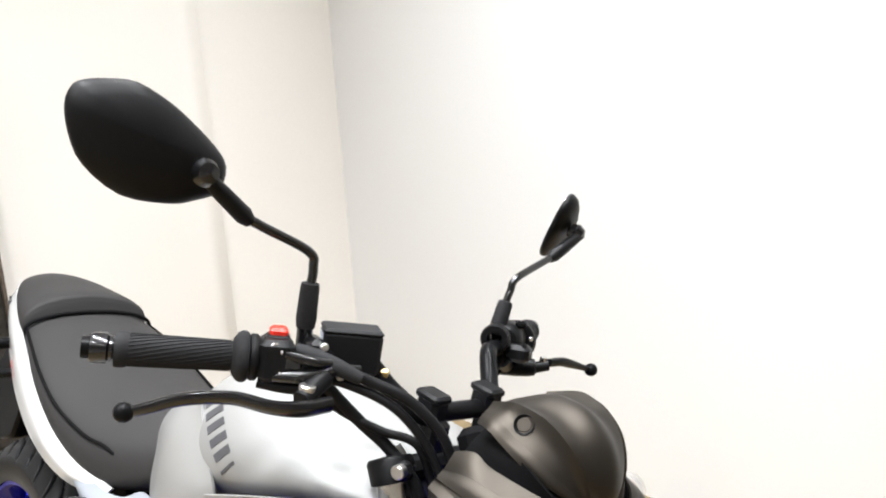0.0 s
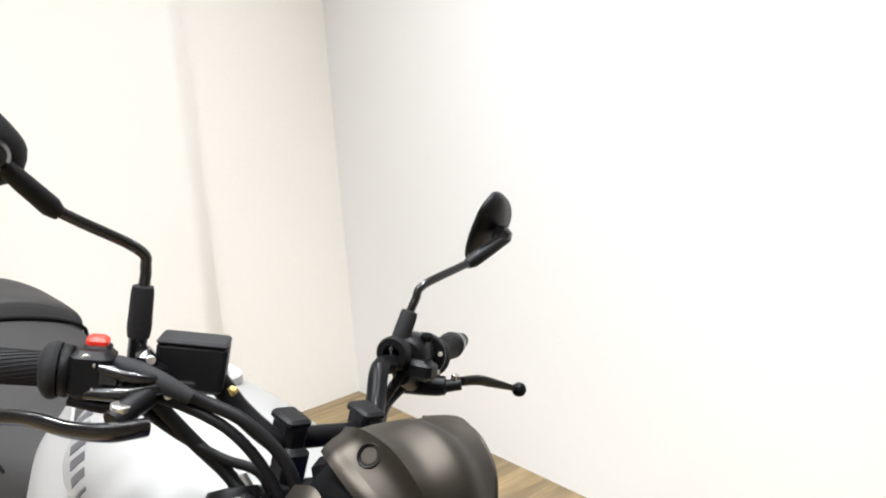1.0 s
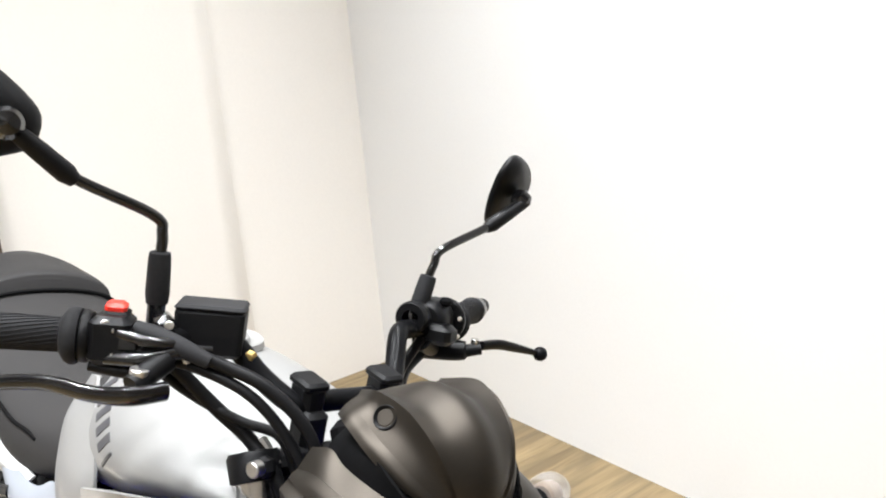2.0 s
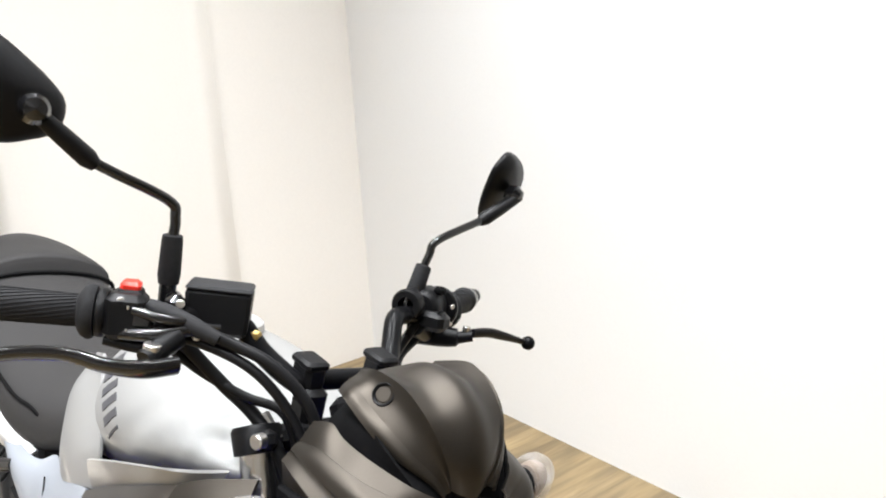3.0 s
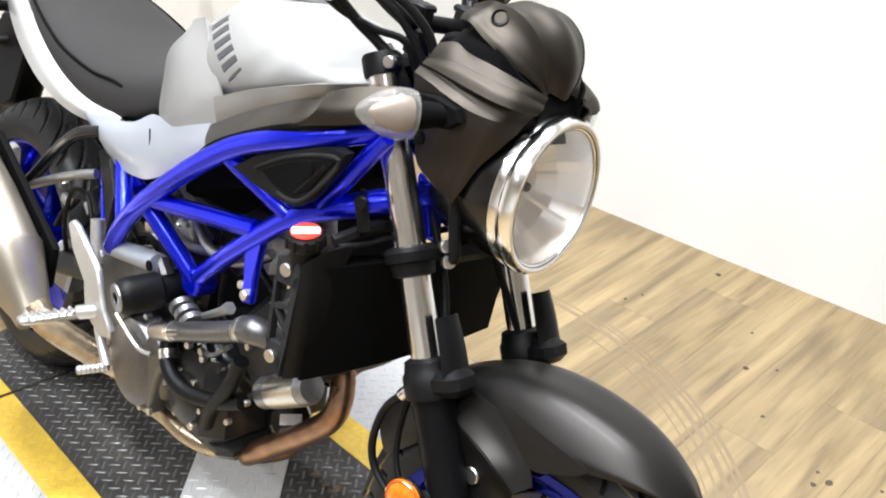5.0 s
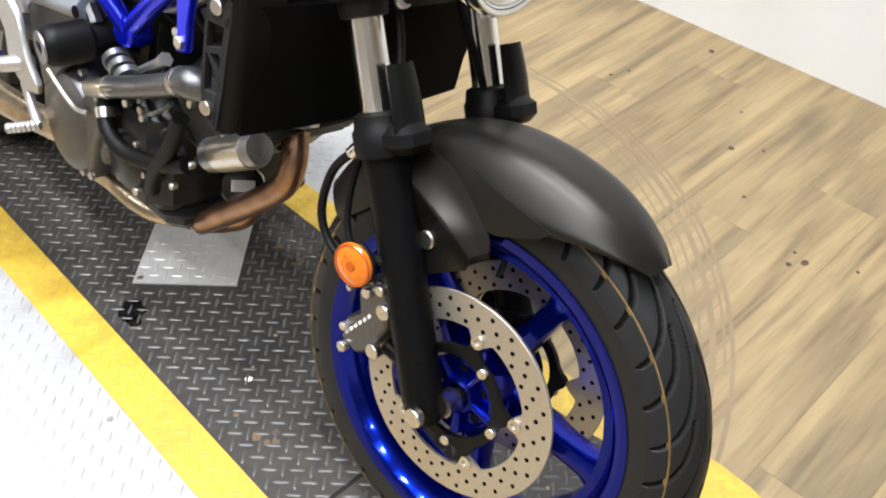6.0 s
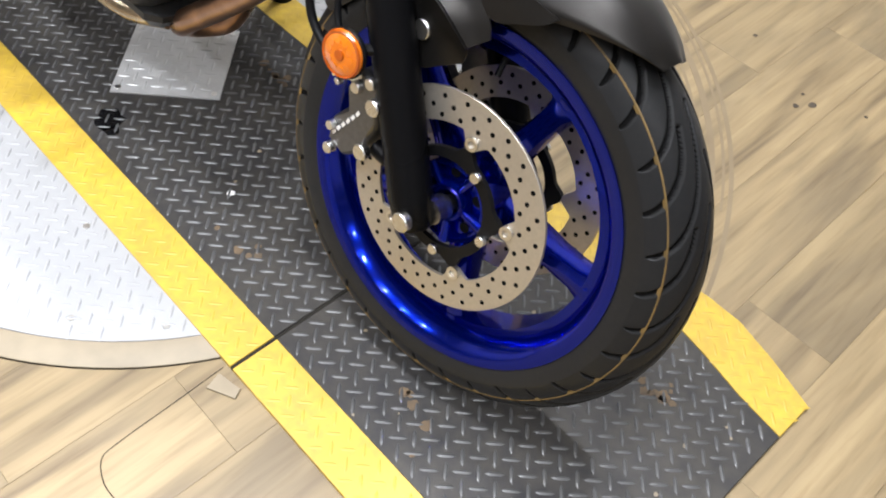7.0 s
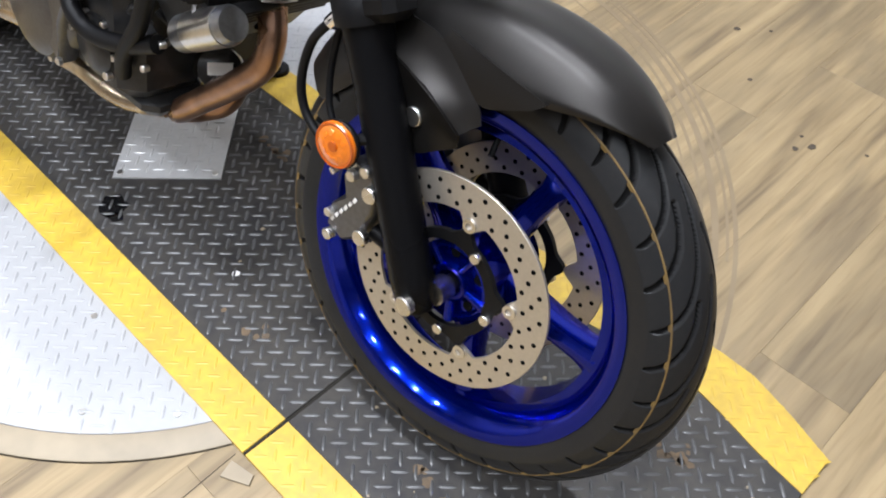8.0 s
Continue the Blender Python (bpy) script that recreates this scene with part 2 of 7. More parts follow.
def curve_through(pts, n=8, closed=False):
    """Points along a smooth line through pts (Catmull-Rom)."""
    p = [Vector(q) for q in pts]
    out, count = [], len(p)
    for i in range(count if closed else count - 1):
        a = p[(i - 1) % count] if closed or i else p[0] * 2 - p[1]
        b, c = p[i], p[(i + 1) % count]
        d = p[(i + 2) % count] if closed or i + 2 < count else p[-1] * 2 - p[-2]
        for k in range(n):
            t = k / n
            out.append(0.5 * (2 * b + (c - a) * t + (2 * a - 5 * b + 4 * c - d) * t * t + (3 * b - a - 3 * c + d) * t ** 3))
    return out if closed else out + [p[-1]]


def skin(bm, rings, caps=True, ring_closed=True, loop=False):
    """Joins rings of equal length with quads."""
    vs = [[bm.verts.new(q) for q in r] for r in rings]
    m = len(vs[0])
    for i in range(len(vs) if loop else len(vs) - 1):
        a, b = vs[i], vs[(i + 1) % len(vs)]
        for j in range(m if ring_closed else m - 1):
            k = (j + 1) % m
            bm.faces.new((a[j], a[k], b[k], b[j]))
    if caps and ring_closed and not loop:
        bm.faces.new(vs[0][::-1])
        bm.faces.new(vs[-1])
    return bm


def tube(bm, pts, r, seg=12, smooth=0, caps=True, flat=1.0):
    """A round bar along pts; r is one radius, or one for each point."""
    line = curve_through(pts, smooth) if smooth else [Vector(q) for q in pts]
    rr = [r] * len(line) if not isinstance(r, (list, tuple)) else [float(np.interp(i / (len(line) - 1), np.linspace(0, 1, len(r)), r)) for i in range(len(line))]
    rings, side = [], None
    for i, q in enumerate(line):
        d = (line[min(i + 1, len(line) - 1)] - line[max(i - 1, 0)]).normalized()
        if side is None:
            side = d.orthogonal().normalized()
        side = (side - d * side.dot(d)).normalized()
        up = d.cross(side)
        rings.append([q + rr[i] * (math.cos(a) * side + flat * math.sin(a) * up) for a in (2 * math.pi * k / seg for k in range(seg))])
    return skin(bm, rings, caps)


def lathe(bm, prof, at, axis, seg=48, closed=False):
    """Turns (radius, height) pairs round an axis through at."""
    d = Vector(axis).normalized()
    u = Vector((0, 0, 1)) if abs(d.z) < 0.9 else Vector((1, 0, 0))
    u = (u - d * u.dot(d)).normalized()
    v = d.cross(u)
    at = Vector(at)
    rings = [[at + d * h + r * (math.cos(a) * u + math.sin(a) * v) for r, h in prof] for a in (2 * math.pi * k / seg for k in range(seg))]
    return skin(bm, rings, caps=False, ring_closed=closed, loop=True)


def disk(bm, at, axis, r, h, seg=20, bev=0.0):
    """A capped round slug of radius r that rises h along axis from at."""
    b = bev or min(r, abs(h)) * 0.15
    return lathe(bm, [(1e-5, 0), (r, 0), (r, h - b), (r - b, h), (1e-5, h)], at, axis, seg)


def block(bm, at, size, turn=(0, 0, 0), bev=0.004, taper=1.0):
    """A bevelled box."""
    m = Matrix.Translation(at) @ Euler([radians(a) for a in turn]).to_matrix().to_4x4()
    sx, sy, sz = (s / 2 for s in size)
    b = min(bev, sx * 0.9, sy * 0.9, sz * 0.9)
    rings = []
    for z, i in ((-sz, b), (-sz + b, 0), (sz - b, 0), (sz, b)):
        k = taper if z > 0 else 1.0
        x, y = (sx - i) * k, (sy - i) * k
        c = b if not i else b * 0.6
        rings.append([m @ Vector(q) for q in ((x, y - c, z), (x - c, y, z), (-x + c, y, z), (-x, y - c, z), (-x, -y + c, z), (-x + c, -y, z), (x - c, -y, z), (x, -y + c, z))])
    return skin(bm, rings)


def prism(bm, pts, depth, bev=0.0015):
    """A flat plate with the outline pts, depth thick along its normal, with eased edges."""
    p = [Vector(q) for q in pts]
    mid = sum(p, Vector()) / len(p)
    nrm = sum(((p[i] - mid).cross(p[(i + 1) % len(p)] - mid) for i in range(len(p))), Vector()).normalized()
    h = nrm * depth / 2
    def inset(k):
        return [q + (mid - q).normalized() * k for q in p]
    rings = [[q - h for q in inset(bev)], [q - h + nrm * bev for q in p], [q + h - nrm * bev for q in p], [q + h for q in inset(bev)]]
    return skin(bm, rings)


def sheet(bm, rows, nu=5, nv=5, thick=0.003):
    """A smooth shell through a net of points, thick along its normal."""
    lines = [curve_through(r, nu) for r in rows]
    cols = [curve_through([l[i] for l in lines], nv) for i in range(len(lines[0]))]
    g = [[cols[i][j] for i in range(len(cols))] for j in range(len(cols[0]))]
    h, w = len(g), len(g[0])
    def nrm(j, i):
        a = g[j][min(i + 1, w - 1)] - g[j][max(i - 1, 0)]
        b = g[min(j + 1, h - 1)][i] - g[max(j - 1, 0)][i]
        return a.cross(b).normalized()
    off = [[g[j][i] - nrm(j, i) * thick for i in range(w)] for j in range(h)]
    top = [[bm.verts.new(q) for q in r] for r in g]
    low = [[bm.verts.new(q) for q in r] for r in off]
    for j in range(h - 1):
        for i in range(w - 1):
            bm.faces.new((top[j][i], top[j][i + 1], top[j + 1][i + 1], top[j + 1][i]))
            bm.faces.new((low[j][i], low[j + 1][i], low[j + 1][i + 1], low[j][i + 1]))
    for j in range(h - 1):
        bm.faces.new((top[j][0], top[j + 1][0], low[j + 1][0], low[j][0]))
        bm.faces.new((top[j][-1], low[j][-1], low[j + 1][-1], top[j + 1][-1]))
    for i in range(w - 1):
        bm.faces.new((top[0][i], low[0][i], low[0][i + 1], top[0][i + 1]))
        bm.faces.new((top[-1][i], top[-1][i + 1], low[-1][i + 1], low[-1][i]))
    return bm


RAKE, TRAIL, AXLE = radians(25), 0.104, 0.297
STEER = Matrix.Translation((TRAIL, 0, 0)) @ Matrix.Rotation(-RAKE, 4, "Y") @ Matrix.Rotation(radians(1.04), 4, "Z") @ Matrix.Rotation(RAKE, 4, "Y") @ Matrix.Translation((-TRAIL, 0, 0))


def mesh_of(bm, material, steered=False, angle=38):
    bmesh.ops.recalc_face_normals(bm, faces=bm.faces)
    if steered:
        bm.transform(STEER)
    me = bpy.data.meshes.new("mesh")
    bm.to_mesh(me)
    bm.free()
    me.materials.append(M[material])
    me.shade_smooth()
    me.set_sharp_from_angle(angle=radians(angle))
    return me


def part(name, bm, material, parent, label="", steered=False, angle=38):
    """Links a bmesh as one mesh under a thing or a part."""
    ob = new(name, mesh_of(bm, material, steered, angle))
    ob.parent = parent
    return tagged(ob, label)


def B():
    return bmesh.new()


# ---- room ----
X0, X1, Y0, Y1 = -2.38, 4.6, -4.4, 1.585


def setting(name, bm, material, label, category="wall"):
    return tagged(new(name, mesh_of(bm, material)), label, category, kind="structure")


setting("wall_north", block(B(), ((X0 + X1) / 2, Y1 + 0.06, CEIL / 2 - 0.03), (X1 - X0 + 0.24, 0.12, CEIL + 0.06), bev=0.002), "wall_white", "plain white painted wall beside the turntable")
setting("wall_west", block(B(), (X0 - 0.06, (1.045 + Y1) / 2, CEIL / 2 - 0.03), (0.12, Y1 - 1.045, CEIL + 0.06), bev=0.0005), "wall_cream", "recessed cream painted back wall")
# the stepped-out length of the back wall, with a canted corner
h = CEIL / 2 - 0.03
PIER = [(X0 + 0.02, 1.045, h), (X0 + 0.05, 1.0, h), (X0 + 0.055, 0.95, h), (X0 + 0.055, Y0, h), (X0 - 0.12, Y0, h), (X0 - 0.12, 1.045, h)]
setting("wall_west_pier", prism(B(), PIER, CEIL + 0.06, 0.0005), "wall_cream", "cream painted back wall that stands forward")
# unseen walls and ceiling, added to close the room and set its bounce
setting("wall_east", block(B(), (X1 + 0.06, (Y0 + Y1) / 2, CEIL / 2), (0.12, Y1 - Y0, CEIL), bev=0.002), "wall_dark", "unseen plain grey wall closing the room")
setting("wall_south", block(B(), ((X0 + X1) / 2, Y0 - 0.06, CEIL / 2), (X1 - X0 + 0.24, 0.12, CEIL), bev=0.002), "wall_mid", "unseen plain light grey wall closing the room")
setting("ceiling", block(B(), ((X0 + X1) / 2, (Y0 + Y1) / 2, CEIL + 0.05), (X1 - X0 + 0.24, Y1 - Y0 + 0.24, 0.1), bev=0.002), "ceil", "unseen plain grey ceiling closing the room", "ceiling")

# ---- motorcycle: a naked bike on its side stand, leaning to its left ----
bike = new("motorcycle")
bike.matrix_world = Matrix.Rotation(radians(0.824), 4, "Z") @ Matrix.Rotation(radians(-14.265), 4, "X")
tagged(bike, "silver motorcycle with blue frame and wheels on a turntable", "motorcycle")
UP = Vector((-math.sin(RAKE), 0, math.cos(RAKE)))      # along the fork, upwards
FWD = Vector((math.cos(RAKE), 0, math.sin(RAKE)))      # across the fork, forwards
HUB = Vector((0, 0, AXLE))


def fk(s, y, f=0.0):
    """A place on the fork: s up along it from the axle, y to the left, f ahead of the leg's middle."""
    return HUB + UP * s + FWD * f + Vector((0, y, 0))


def ring_arc(r, a, at, y):
    return (at[0] + r * math.cos(a), y, at[2] + r * math.sin(a))


def tyre(name, at, R, half, rim_r, parent, steered, label, fine):
    """A radial tyre with swept grooves cut into the tread."""
    nu, nv = fine
    drop = 0.049 if steered else 0.040
    us = np.linspace(0, 2 * math.pi, nu, endpoint=False)
    cross = []
    for k in range(nv + 1):
        w = -1 + 2 * k / nv
        if abs(w) < 0.8:
            q = w / 0.8
            cross.append((half * math.sin(q * 1.25) / math.sin(1.25), R - drop * (1 - math.cos(q * 1.25)) / (1 - math.cos(1.25))))
        else:
            q = (abs(w) - 0.8) / 0.2
            cross.append((math.copysign(half * (1 - 0.10 * q ** 2), w), R - drop - (R - drop - rim_r) * q))
    me_v = []
    n_rep = 17
    step = 2 * math.pi / n_rep
    ys = np.array([y / half for y, _ in cross])
    across = np.array([0.8 if abs(-1 + 2 * k / nv) > 0.8 else abs(-1 + 2 * k / nv) for k in range(nv + 1)])
    # swept grooves, each a run of (place across the tread, place along it), repeated round the tyre
    SWEEP = ((0.93, -0.02), (0.84, 0.03), (0.72, 0.12), (0.58, 0.26), (0.45, 0.44), (0.33, 0.66), (0.22, 0.92), (0.13, 1.20), (0.05, 1.45))
    SHORT = ((0.97, 0.48), (0.88, 0.54), (0.74, 0.66), (0.60, 0.83), (0.49, 1.04), (0.42, 1.26))
    CUTS = {-1: (SWEEP, SHORT), 1: tuple(tuple((u, v + 0.5) for u, v in c) for c in (SWEEP, SHORT))}
    U, V = np.meshgrid(us / step, ys, indexing="ij")
    U = U % 1.0
    near = np.full(U.shape, 9.0)
    arc = R * step
    for flank, cuts in CUTS.items():
        for cut in cuts:
            for (s0, a0), (s1, a1) in zip(cut, cut[1:]):
                for wrap in (-2, -1, 0, 1):
                    ax_, ay_ = (a0 + wrap) * arc, s0 * half * 1.15 * flank
                    bx_, by_ = (a1 + wrap) * arc, s1 * half * 1.15 * flank
                    px_, py_ = U * arc, V * half * 1.15
                    t = np.clip(((px_ - ax_) * (bx_ - ax_) + (py_ - ay_) * (by_ - ay_)) / ((bx_ - ax_) ** 2 + (by_ - ay_) ** 2), 0, 1)
                    near = np.minimum(near, np.hypot(px_ - ax_ - t * (bx_ - ax_), py_ - ay_ - t * (by_ - ay_)))
    groove = np.clip((0.0034 - near) / 0.0014, 0, 1)
    groove[:, across > 0.79] = 0
    for i, a in enumerate(us):
        for j, (y, r) in enumerate(cross):
            rr = r - 0.0060 * groove[i, j]
            me_v.append((at[0] + rr * math.cos(a), at[1] + y, at[2] + rr * math.sin(a)))
    m = nv + 1
    faces, mi = [], []
    for i in range(nu):
        k = (i + 1) % nu
        for j in range(nv):
            faces.append((i * m + j, i * m + j + 1, k * m + j + 1, k * m + j))
            # groove bottoms are coloured near-black, so their shade is painted in
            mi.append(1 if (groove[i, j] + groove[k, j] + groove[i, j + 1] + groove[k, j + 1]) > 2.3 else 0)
    me = bpy.data.meshes.new("mesh")
    me.from_pydata(me_v, [], faces)
    me.materials.append(M["rubber"])
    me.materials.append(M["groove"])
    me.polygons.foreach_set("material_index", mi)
    if steered:
        me.transform(STEER)
    me.shade_smooth()
    ob = new(name, me)
    ob.parent = parent
    return tagged(ob, label)


def wheel(name, at, R, half, steered, spokes, first, label, hubw, fine):
    """Five-spoke cast wheel: the rim, spokes and hub are one casting; the tyre sits on it."""
    b = B()
    rr, w = (0.2245 if steered else 0.2279), half * 0.84
    prof = [(rr, -w), (rr, -w + 0.006), (rr - 0.012, -w + 0.012), (rr - 0.018, -w + 0.03), (rr - 0.034, -0.018), (rr - 0.034, 0.018),
            (rr - 0.018, w - 0.03), (rr - 0.012, w - 0.012), (rr, w - 0.006), (rr, w), (rr - 0.012, w), (rr - 0.020, w - 0.006),
            (rr - 0.032, w - 0.03), (rr - 0.043, 0.022), (rr - 0.045, 0), (rr - 0.043, -0.022), (rr - 0.032, -w + 0.03), (rr - 0.020, -w + 0.006), (rr - 0.012, -w)]
    lathe(b, prof, at, (0, 1, 0), 96, True)
    rim = part(name, b, "blue_rim", bike, label, steered)
    b = B()
    # hub: a barrel with a dished face, ribs across the dish and pockets painted dark between them
    lathe(b, [(0.017, -hubw), (0.023, -hubw - 0.002), (0.026, -hubw + 0.004), (0.030, -hubw + 0.012), (0.043, -hubw + 0.012), (0.047, -hubw + 0.002), (0.053, -hubw + 0.004),
              (0.053, hubw - 0.004), (0.047, hubw - 0.002), (0.043, hubw - 0.012), (0.030, hubw - 0.012), (0.026, hubw - 0.004), (0.023, hubw + 0.002), (0.017, hubw)], at, (0, 1, 0), 48, True)
    hub = part("hub", b, "blue_rim", rim, "", steered)
    for face in (-1, 1):
        for k in range(spokes):
            a = radians(first) + 2 * math.pi * k / spokes
            d = Vector((math.cos(a), 0, math.sin(a)))
            p = Vector(at) + Vector((0, face * (hubw - 0.005), 0))
            part("hub_rib", tube(B(), [p + d * 0.024, p + d * 0.036, p + d * 0.052], [0.0055, 0.0065, 0.0085], 10), "blue_rim", hub, "", steered)
            a += math.pi / spokes
            q = Vector(at) + Vector((math.cos(a) * 0.0365, face * (hubw - 0.0125), math.sin(a) * 0.0365))
            # flat black disc puts a pocket's shade on the hub face
            part("hub_pocket_shade", disk(B(), q, (0, face, 0), 0.0068, 0.0015, 16), "matt", hub, "", steered)
    for k in range(spokes):
        b = B()
        a = radians(first) + 2 * math.pi * k / spokes
        d, s = Vector((math.cos(a), 0, math.sin(a))), Vector((-math.sin(a), 0, math.cos(a)))
        rings = []
        for r, wd, dp in ((0.045, 0.026, 0.030), (0.085, 0.019, 0.026), (0.13, 0.0155, 0.022), (0.165, 0.017, 0.021), (0.188, 0.026, 0.022)):
            c = Vector(at) + d * r
            rings.append([c + s * (wd * u) + Vector((0, dp * v, 0)) for u, v in ((1, 0.25), (0.75, 0.8), (0.25, 1), (0.12, 0.7), (-0.12, 0.7), (-0.25, 1), (-0.75, 0.8), (-1, 0.25), (-1, -0.25), (-0.75, -0.8), (-0.25, -1), (0.25, -1), (0.75, -0.8), (1, -0.25))])
        part("spoke", skin(b, rings, caps=False), "blue_rim", rim, "", steered)
    tyre("tyre", at, R, half * (0.86 if steered else 1.0), rr - 0.006, rim, steered, "black road tyre with swept grooves", fine)
    valve = radians(first + 30)
    p = Vector(at) + Vector((math.cos(valve), 0, math.sin(valve))) * 0.182
    part("valve", tube(B(), [p, p - Vector((math.cos(valve), 0.5, math.sin(valve))) * 0.03], 0.004, 8), "black", rim, "", steered)
    return rim


# the front wheel is turned a little further to the left, about the fork's line through the axle
STRAIGHT = STEER.copy()
STEER = STRAIGHT @ Matrix.Translation(HUB) @ Matrix.Rotation(radians(4.2), 4, UP) @ Matrix.Translation(-HUB)
front = wheel("front_wheel", HUB + Vector((-0.002, -0.006, 0.004)), 0.297, 0.060, True, 5, 66.0, "blue five-spoke cast front wheel", 0.060, (2000, 200))
b = B()
lathe(b, [(0.2665, -0.0428), (0.2701, -0.0431), (0.2712, -0.0421), (0.2675, -0.0417)], HUB + Vector((-0.002, -0.006, 0.004)), (0, 1, 0), 240, True)
part("tread_line", b, "gold", front, "thin yellow paint line round the tread", True)


def brake_disc(at, y, R, parent, steered, out):
    """A floating disc: wavy drilled ring, black carrier, five buttons and bolts."""
    b, seg = B(), 200
    rings = []
    for k in range(seg):
        a = 2 * math.pi * k / seg
        lobe = 0.5 + 0.5 * math.cos(5 * (a - radians(83)))
        inner = R * 0.715 - R * 0.135 * max(0.0, (lobe - 0.80) / 0.20) ** 1.2 * 1.0
        q = [(inner, -0.0022), (R - 0.0006, -0.0022), (R, -0.0016), (R, 0.0016), (R - 0.0006, 0.0022), (inner, 0.0022)]
        rings.append([(at[0] + r * math.cos(a), y + h, at[2] + r * math.sin(a)) for r, h in q])
    skin(b, rings, caps=False, loop=True)
    d = part("brake_disc", b, "disc", parent, "drilled steel brake disc", steered)
    # dark plugs on the undrilled ring paint the shade of its holes
    b = B()
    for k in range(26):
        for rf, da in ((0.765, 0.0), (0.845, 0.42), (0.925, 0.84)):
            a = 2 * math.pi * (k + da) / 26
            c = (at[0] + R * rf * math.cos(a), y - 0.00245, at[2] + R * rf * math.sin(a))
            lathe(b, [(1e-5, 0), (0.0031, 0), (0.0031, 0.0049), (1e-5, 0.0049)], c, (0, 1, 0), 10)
    tagged(part("drill_hole_shade", b, "matt", d, "", steered), kind="stuff")
    b = B()
    rings = []
    for k in range(120):
        a = 2 * math.pi * k / 120
        lobe = max(0.0, math.cos(5 * (a - radians(83)))) ** 3
        outer = R * 0.50 + R * 0.09 * lobe
        rings.append([(at[0] + r * math.cos(a), y + h, at[2] + r * math.sin(a)) for r, h in ((0.057, -0.004), (outer, -0.004), (outer, 0.003), (0.057, 0.003))])
    skin(b, rings, caps=False, loop=True)
    part("carrier", b, "black", d, "black disc carrier", steered)
    for k in range(5):
        a = radians(83) + 2 * math.pi * k / 5
        c = (at[0] + 0.0905 * math.cos(a), y + out * 0.0022, at[2] + 0.0905 * math.sin(a))
        part("button", lathe(B(), [(0.0045, 0), (0.0045, 0.003), (0.0085, 0.003), (0.0085, 0)], c, (0, out, 0), 20, True), "steel", d, "", steered)
        a += radians(-21)
        c = (at[0] + 0.0655 * math.cos(a), y + out * 0.004, at[2] + 0.0655 * math.sin(a))
        part("disc_bolt", disk(B(), c, (0, out, 0), 0.0068, 0.006, 14), "steel", d, "", steered)
    return d


brake_disc(HUB + Vector((-0.004, 0, 0.005)), -0.0675, 0.1400, front, True, -1)
brake_disc(HUB, 0.062, 0.1400, front, True, 1)
STEER = STRAIGHT
part("axle", tube(B(), [(0, -0.090, AXLE), (0, 0.090, AXLE)], 0.011, 16), "steel", bike, "", True)
part("axle_spacer", lathe(B(), [(0.0115, 0), (0.0160, 0), (0.0160, 0.022), (0.0115, 0.022)], (0, -0.090, AXLE), (0, 1, 0), 28, True), "steel", bike, "steel axle spacer", True)
part("axle_nut", disk(B(), (-0.010, -0.120, AXLE - 0.008), (0, -1, 0), 0.0125, 0.010, 18), "steel", bike, "bright axle end", True)

# fork
def fl(s, y, f=0.0):
    """A place on a fork leg, which stands a little behind the axle."""
    return fk(s, y, f - 0.022 - 0.018 * s)


for side in (-1, 1):
    y = 0.097 * side
    b = tube(B(), [fl(-0.022, y), fl(-0.015, y), fl(0.02, y), fl(0.06, y), fl(0.25, y), fl(0.315, y), fl(0.318, y)], [0.018, 0.024, 0.027, 0.0265, 0.027, 0.029, 0.026], 24)
    leg = part("fork_leg", b, "fork", bike, "black lower fork leg", True)
    b = lathe(B(), [(0.021, 0.0), (0.034, 0.0), (0.035, 0.006), (0.035, 0.028), (0.032, 0.032), (0.030, 0.046), (0.022, 0.05)], fl(0.312, y), UP, 28, True)
    part("dust_seal", b, "black", leg, "", True)
    # the guard that stands up in front of the tube
    g = [fl(0.335, y + o * 0.024, 0.056 - abs(o) * 0.010) for o in (-1, -0.4, 0.4, 1)]
    g2 = [fl(0.375, y + o * 0.023, 0.056 - abs(o) * 0.010) for o in (-1, -0.4, 0.4, 1)]
    g3 = [fl(0.412, y + o * 0.020, 0.052 - abs(o) * 0.008) for o in (-1, -0.4, 0.4, 1)]
    block(bb := B(), fl(0.330, y, 0.036), (0.052, 0.050, 0.034), (0, -25, 0), 0.010)
    part("guard_foot", bb, "black", leg, "", True)
    part("fork_guard", sheet(B(), [g, g2, g3], 4, 5, 0.004), "black", leg, "black plastic fork guard", True)
    part("fork_tube", tube(B(), [fl(0.27, y), fl(0.735, y)], 0.0205, 28), "chrome", bike, "chromed fork tube", True)
    b = lathe(B(), [(0.021, -0.022), (0.027, -0.020), (0.029, -0.004), (0.034, -0.002), (0.035, 0.010), (0.031, 0.015), (0.021, 0.017)], fl(0.485, y), UP, 28, True)
    part("fork_clamp", b, "black", bike, "black lower fork clamp", True)
    for s in (0.475, 0.503):
        part("clamp_bolt", disk(B(), (-0.204 + (0.503 - s) * 0.3, side * 0.074, 0.748 - (0.503 - s) * 0.65), FWD + Vector((0, side * 0.6, 0)), 0.0085, 0.012, 12), "steel", bike, "", True)
    b = lathe(B(), [(0.0205, -0.014), (0.0245, -0.013), (0.0255, 0.010), (0.023, 0.014), (0.002, 0.016)], fl(0.728, y), UP, 24)
    top = part("fork_clamp", b, "black", bike, "black top fork clamp", True)
    block(bb := B(), fl(0.726, y * 1.03, 0.022), (0.020, 0.018, 0.020), (0, -25, 0), 0.005)
    part("clamp_ear", bb, "black", top, "", True)
    part("clamp_bolt", disk(B(), fl(0.726, y * 1.10, 0.026), (0.3, side, 0), 0.0078, 0.010, 14), "steel", top, "", True)
b = B()
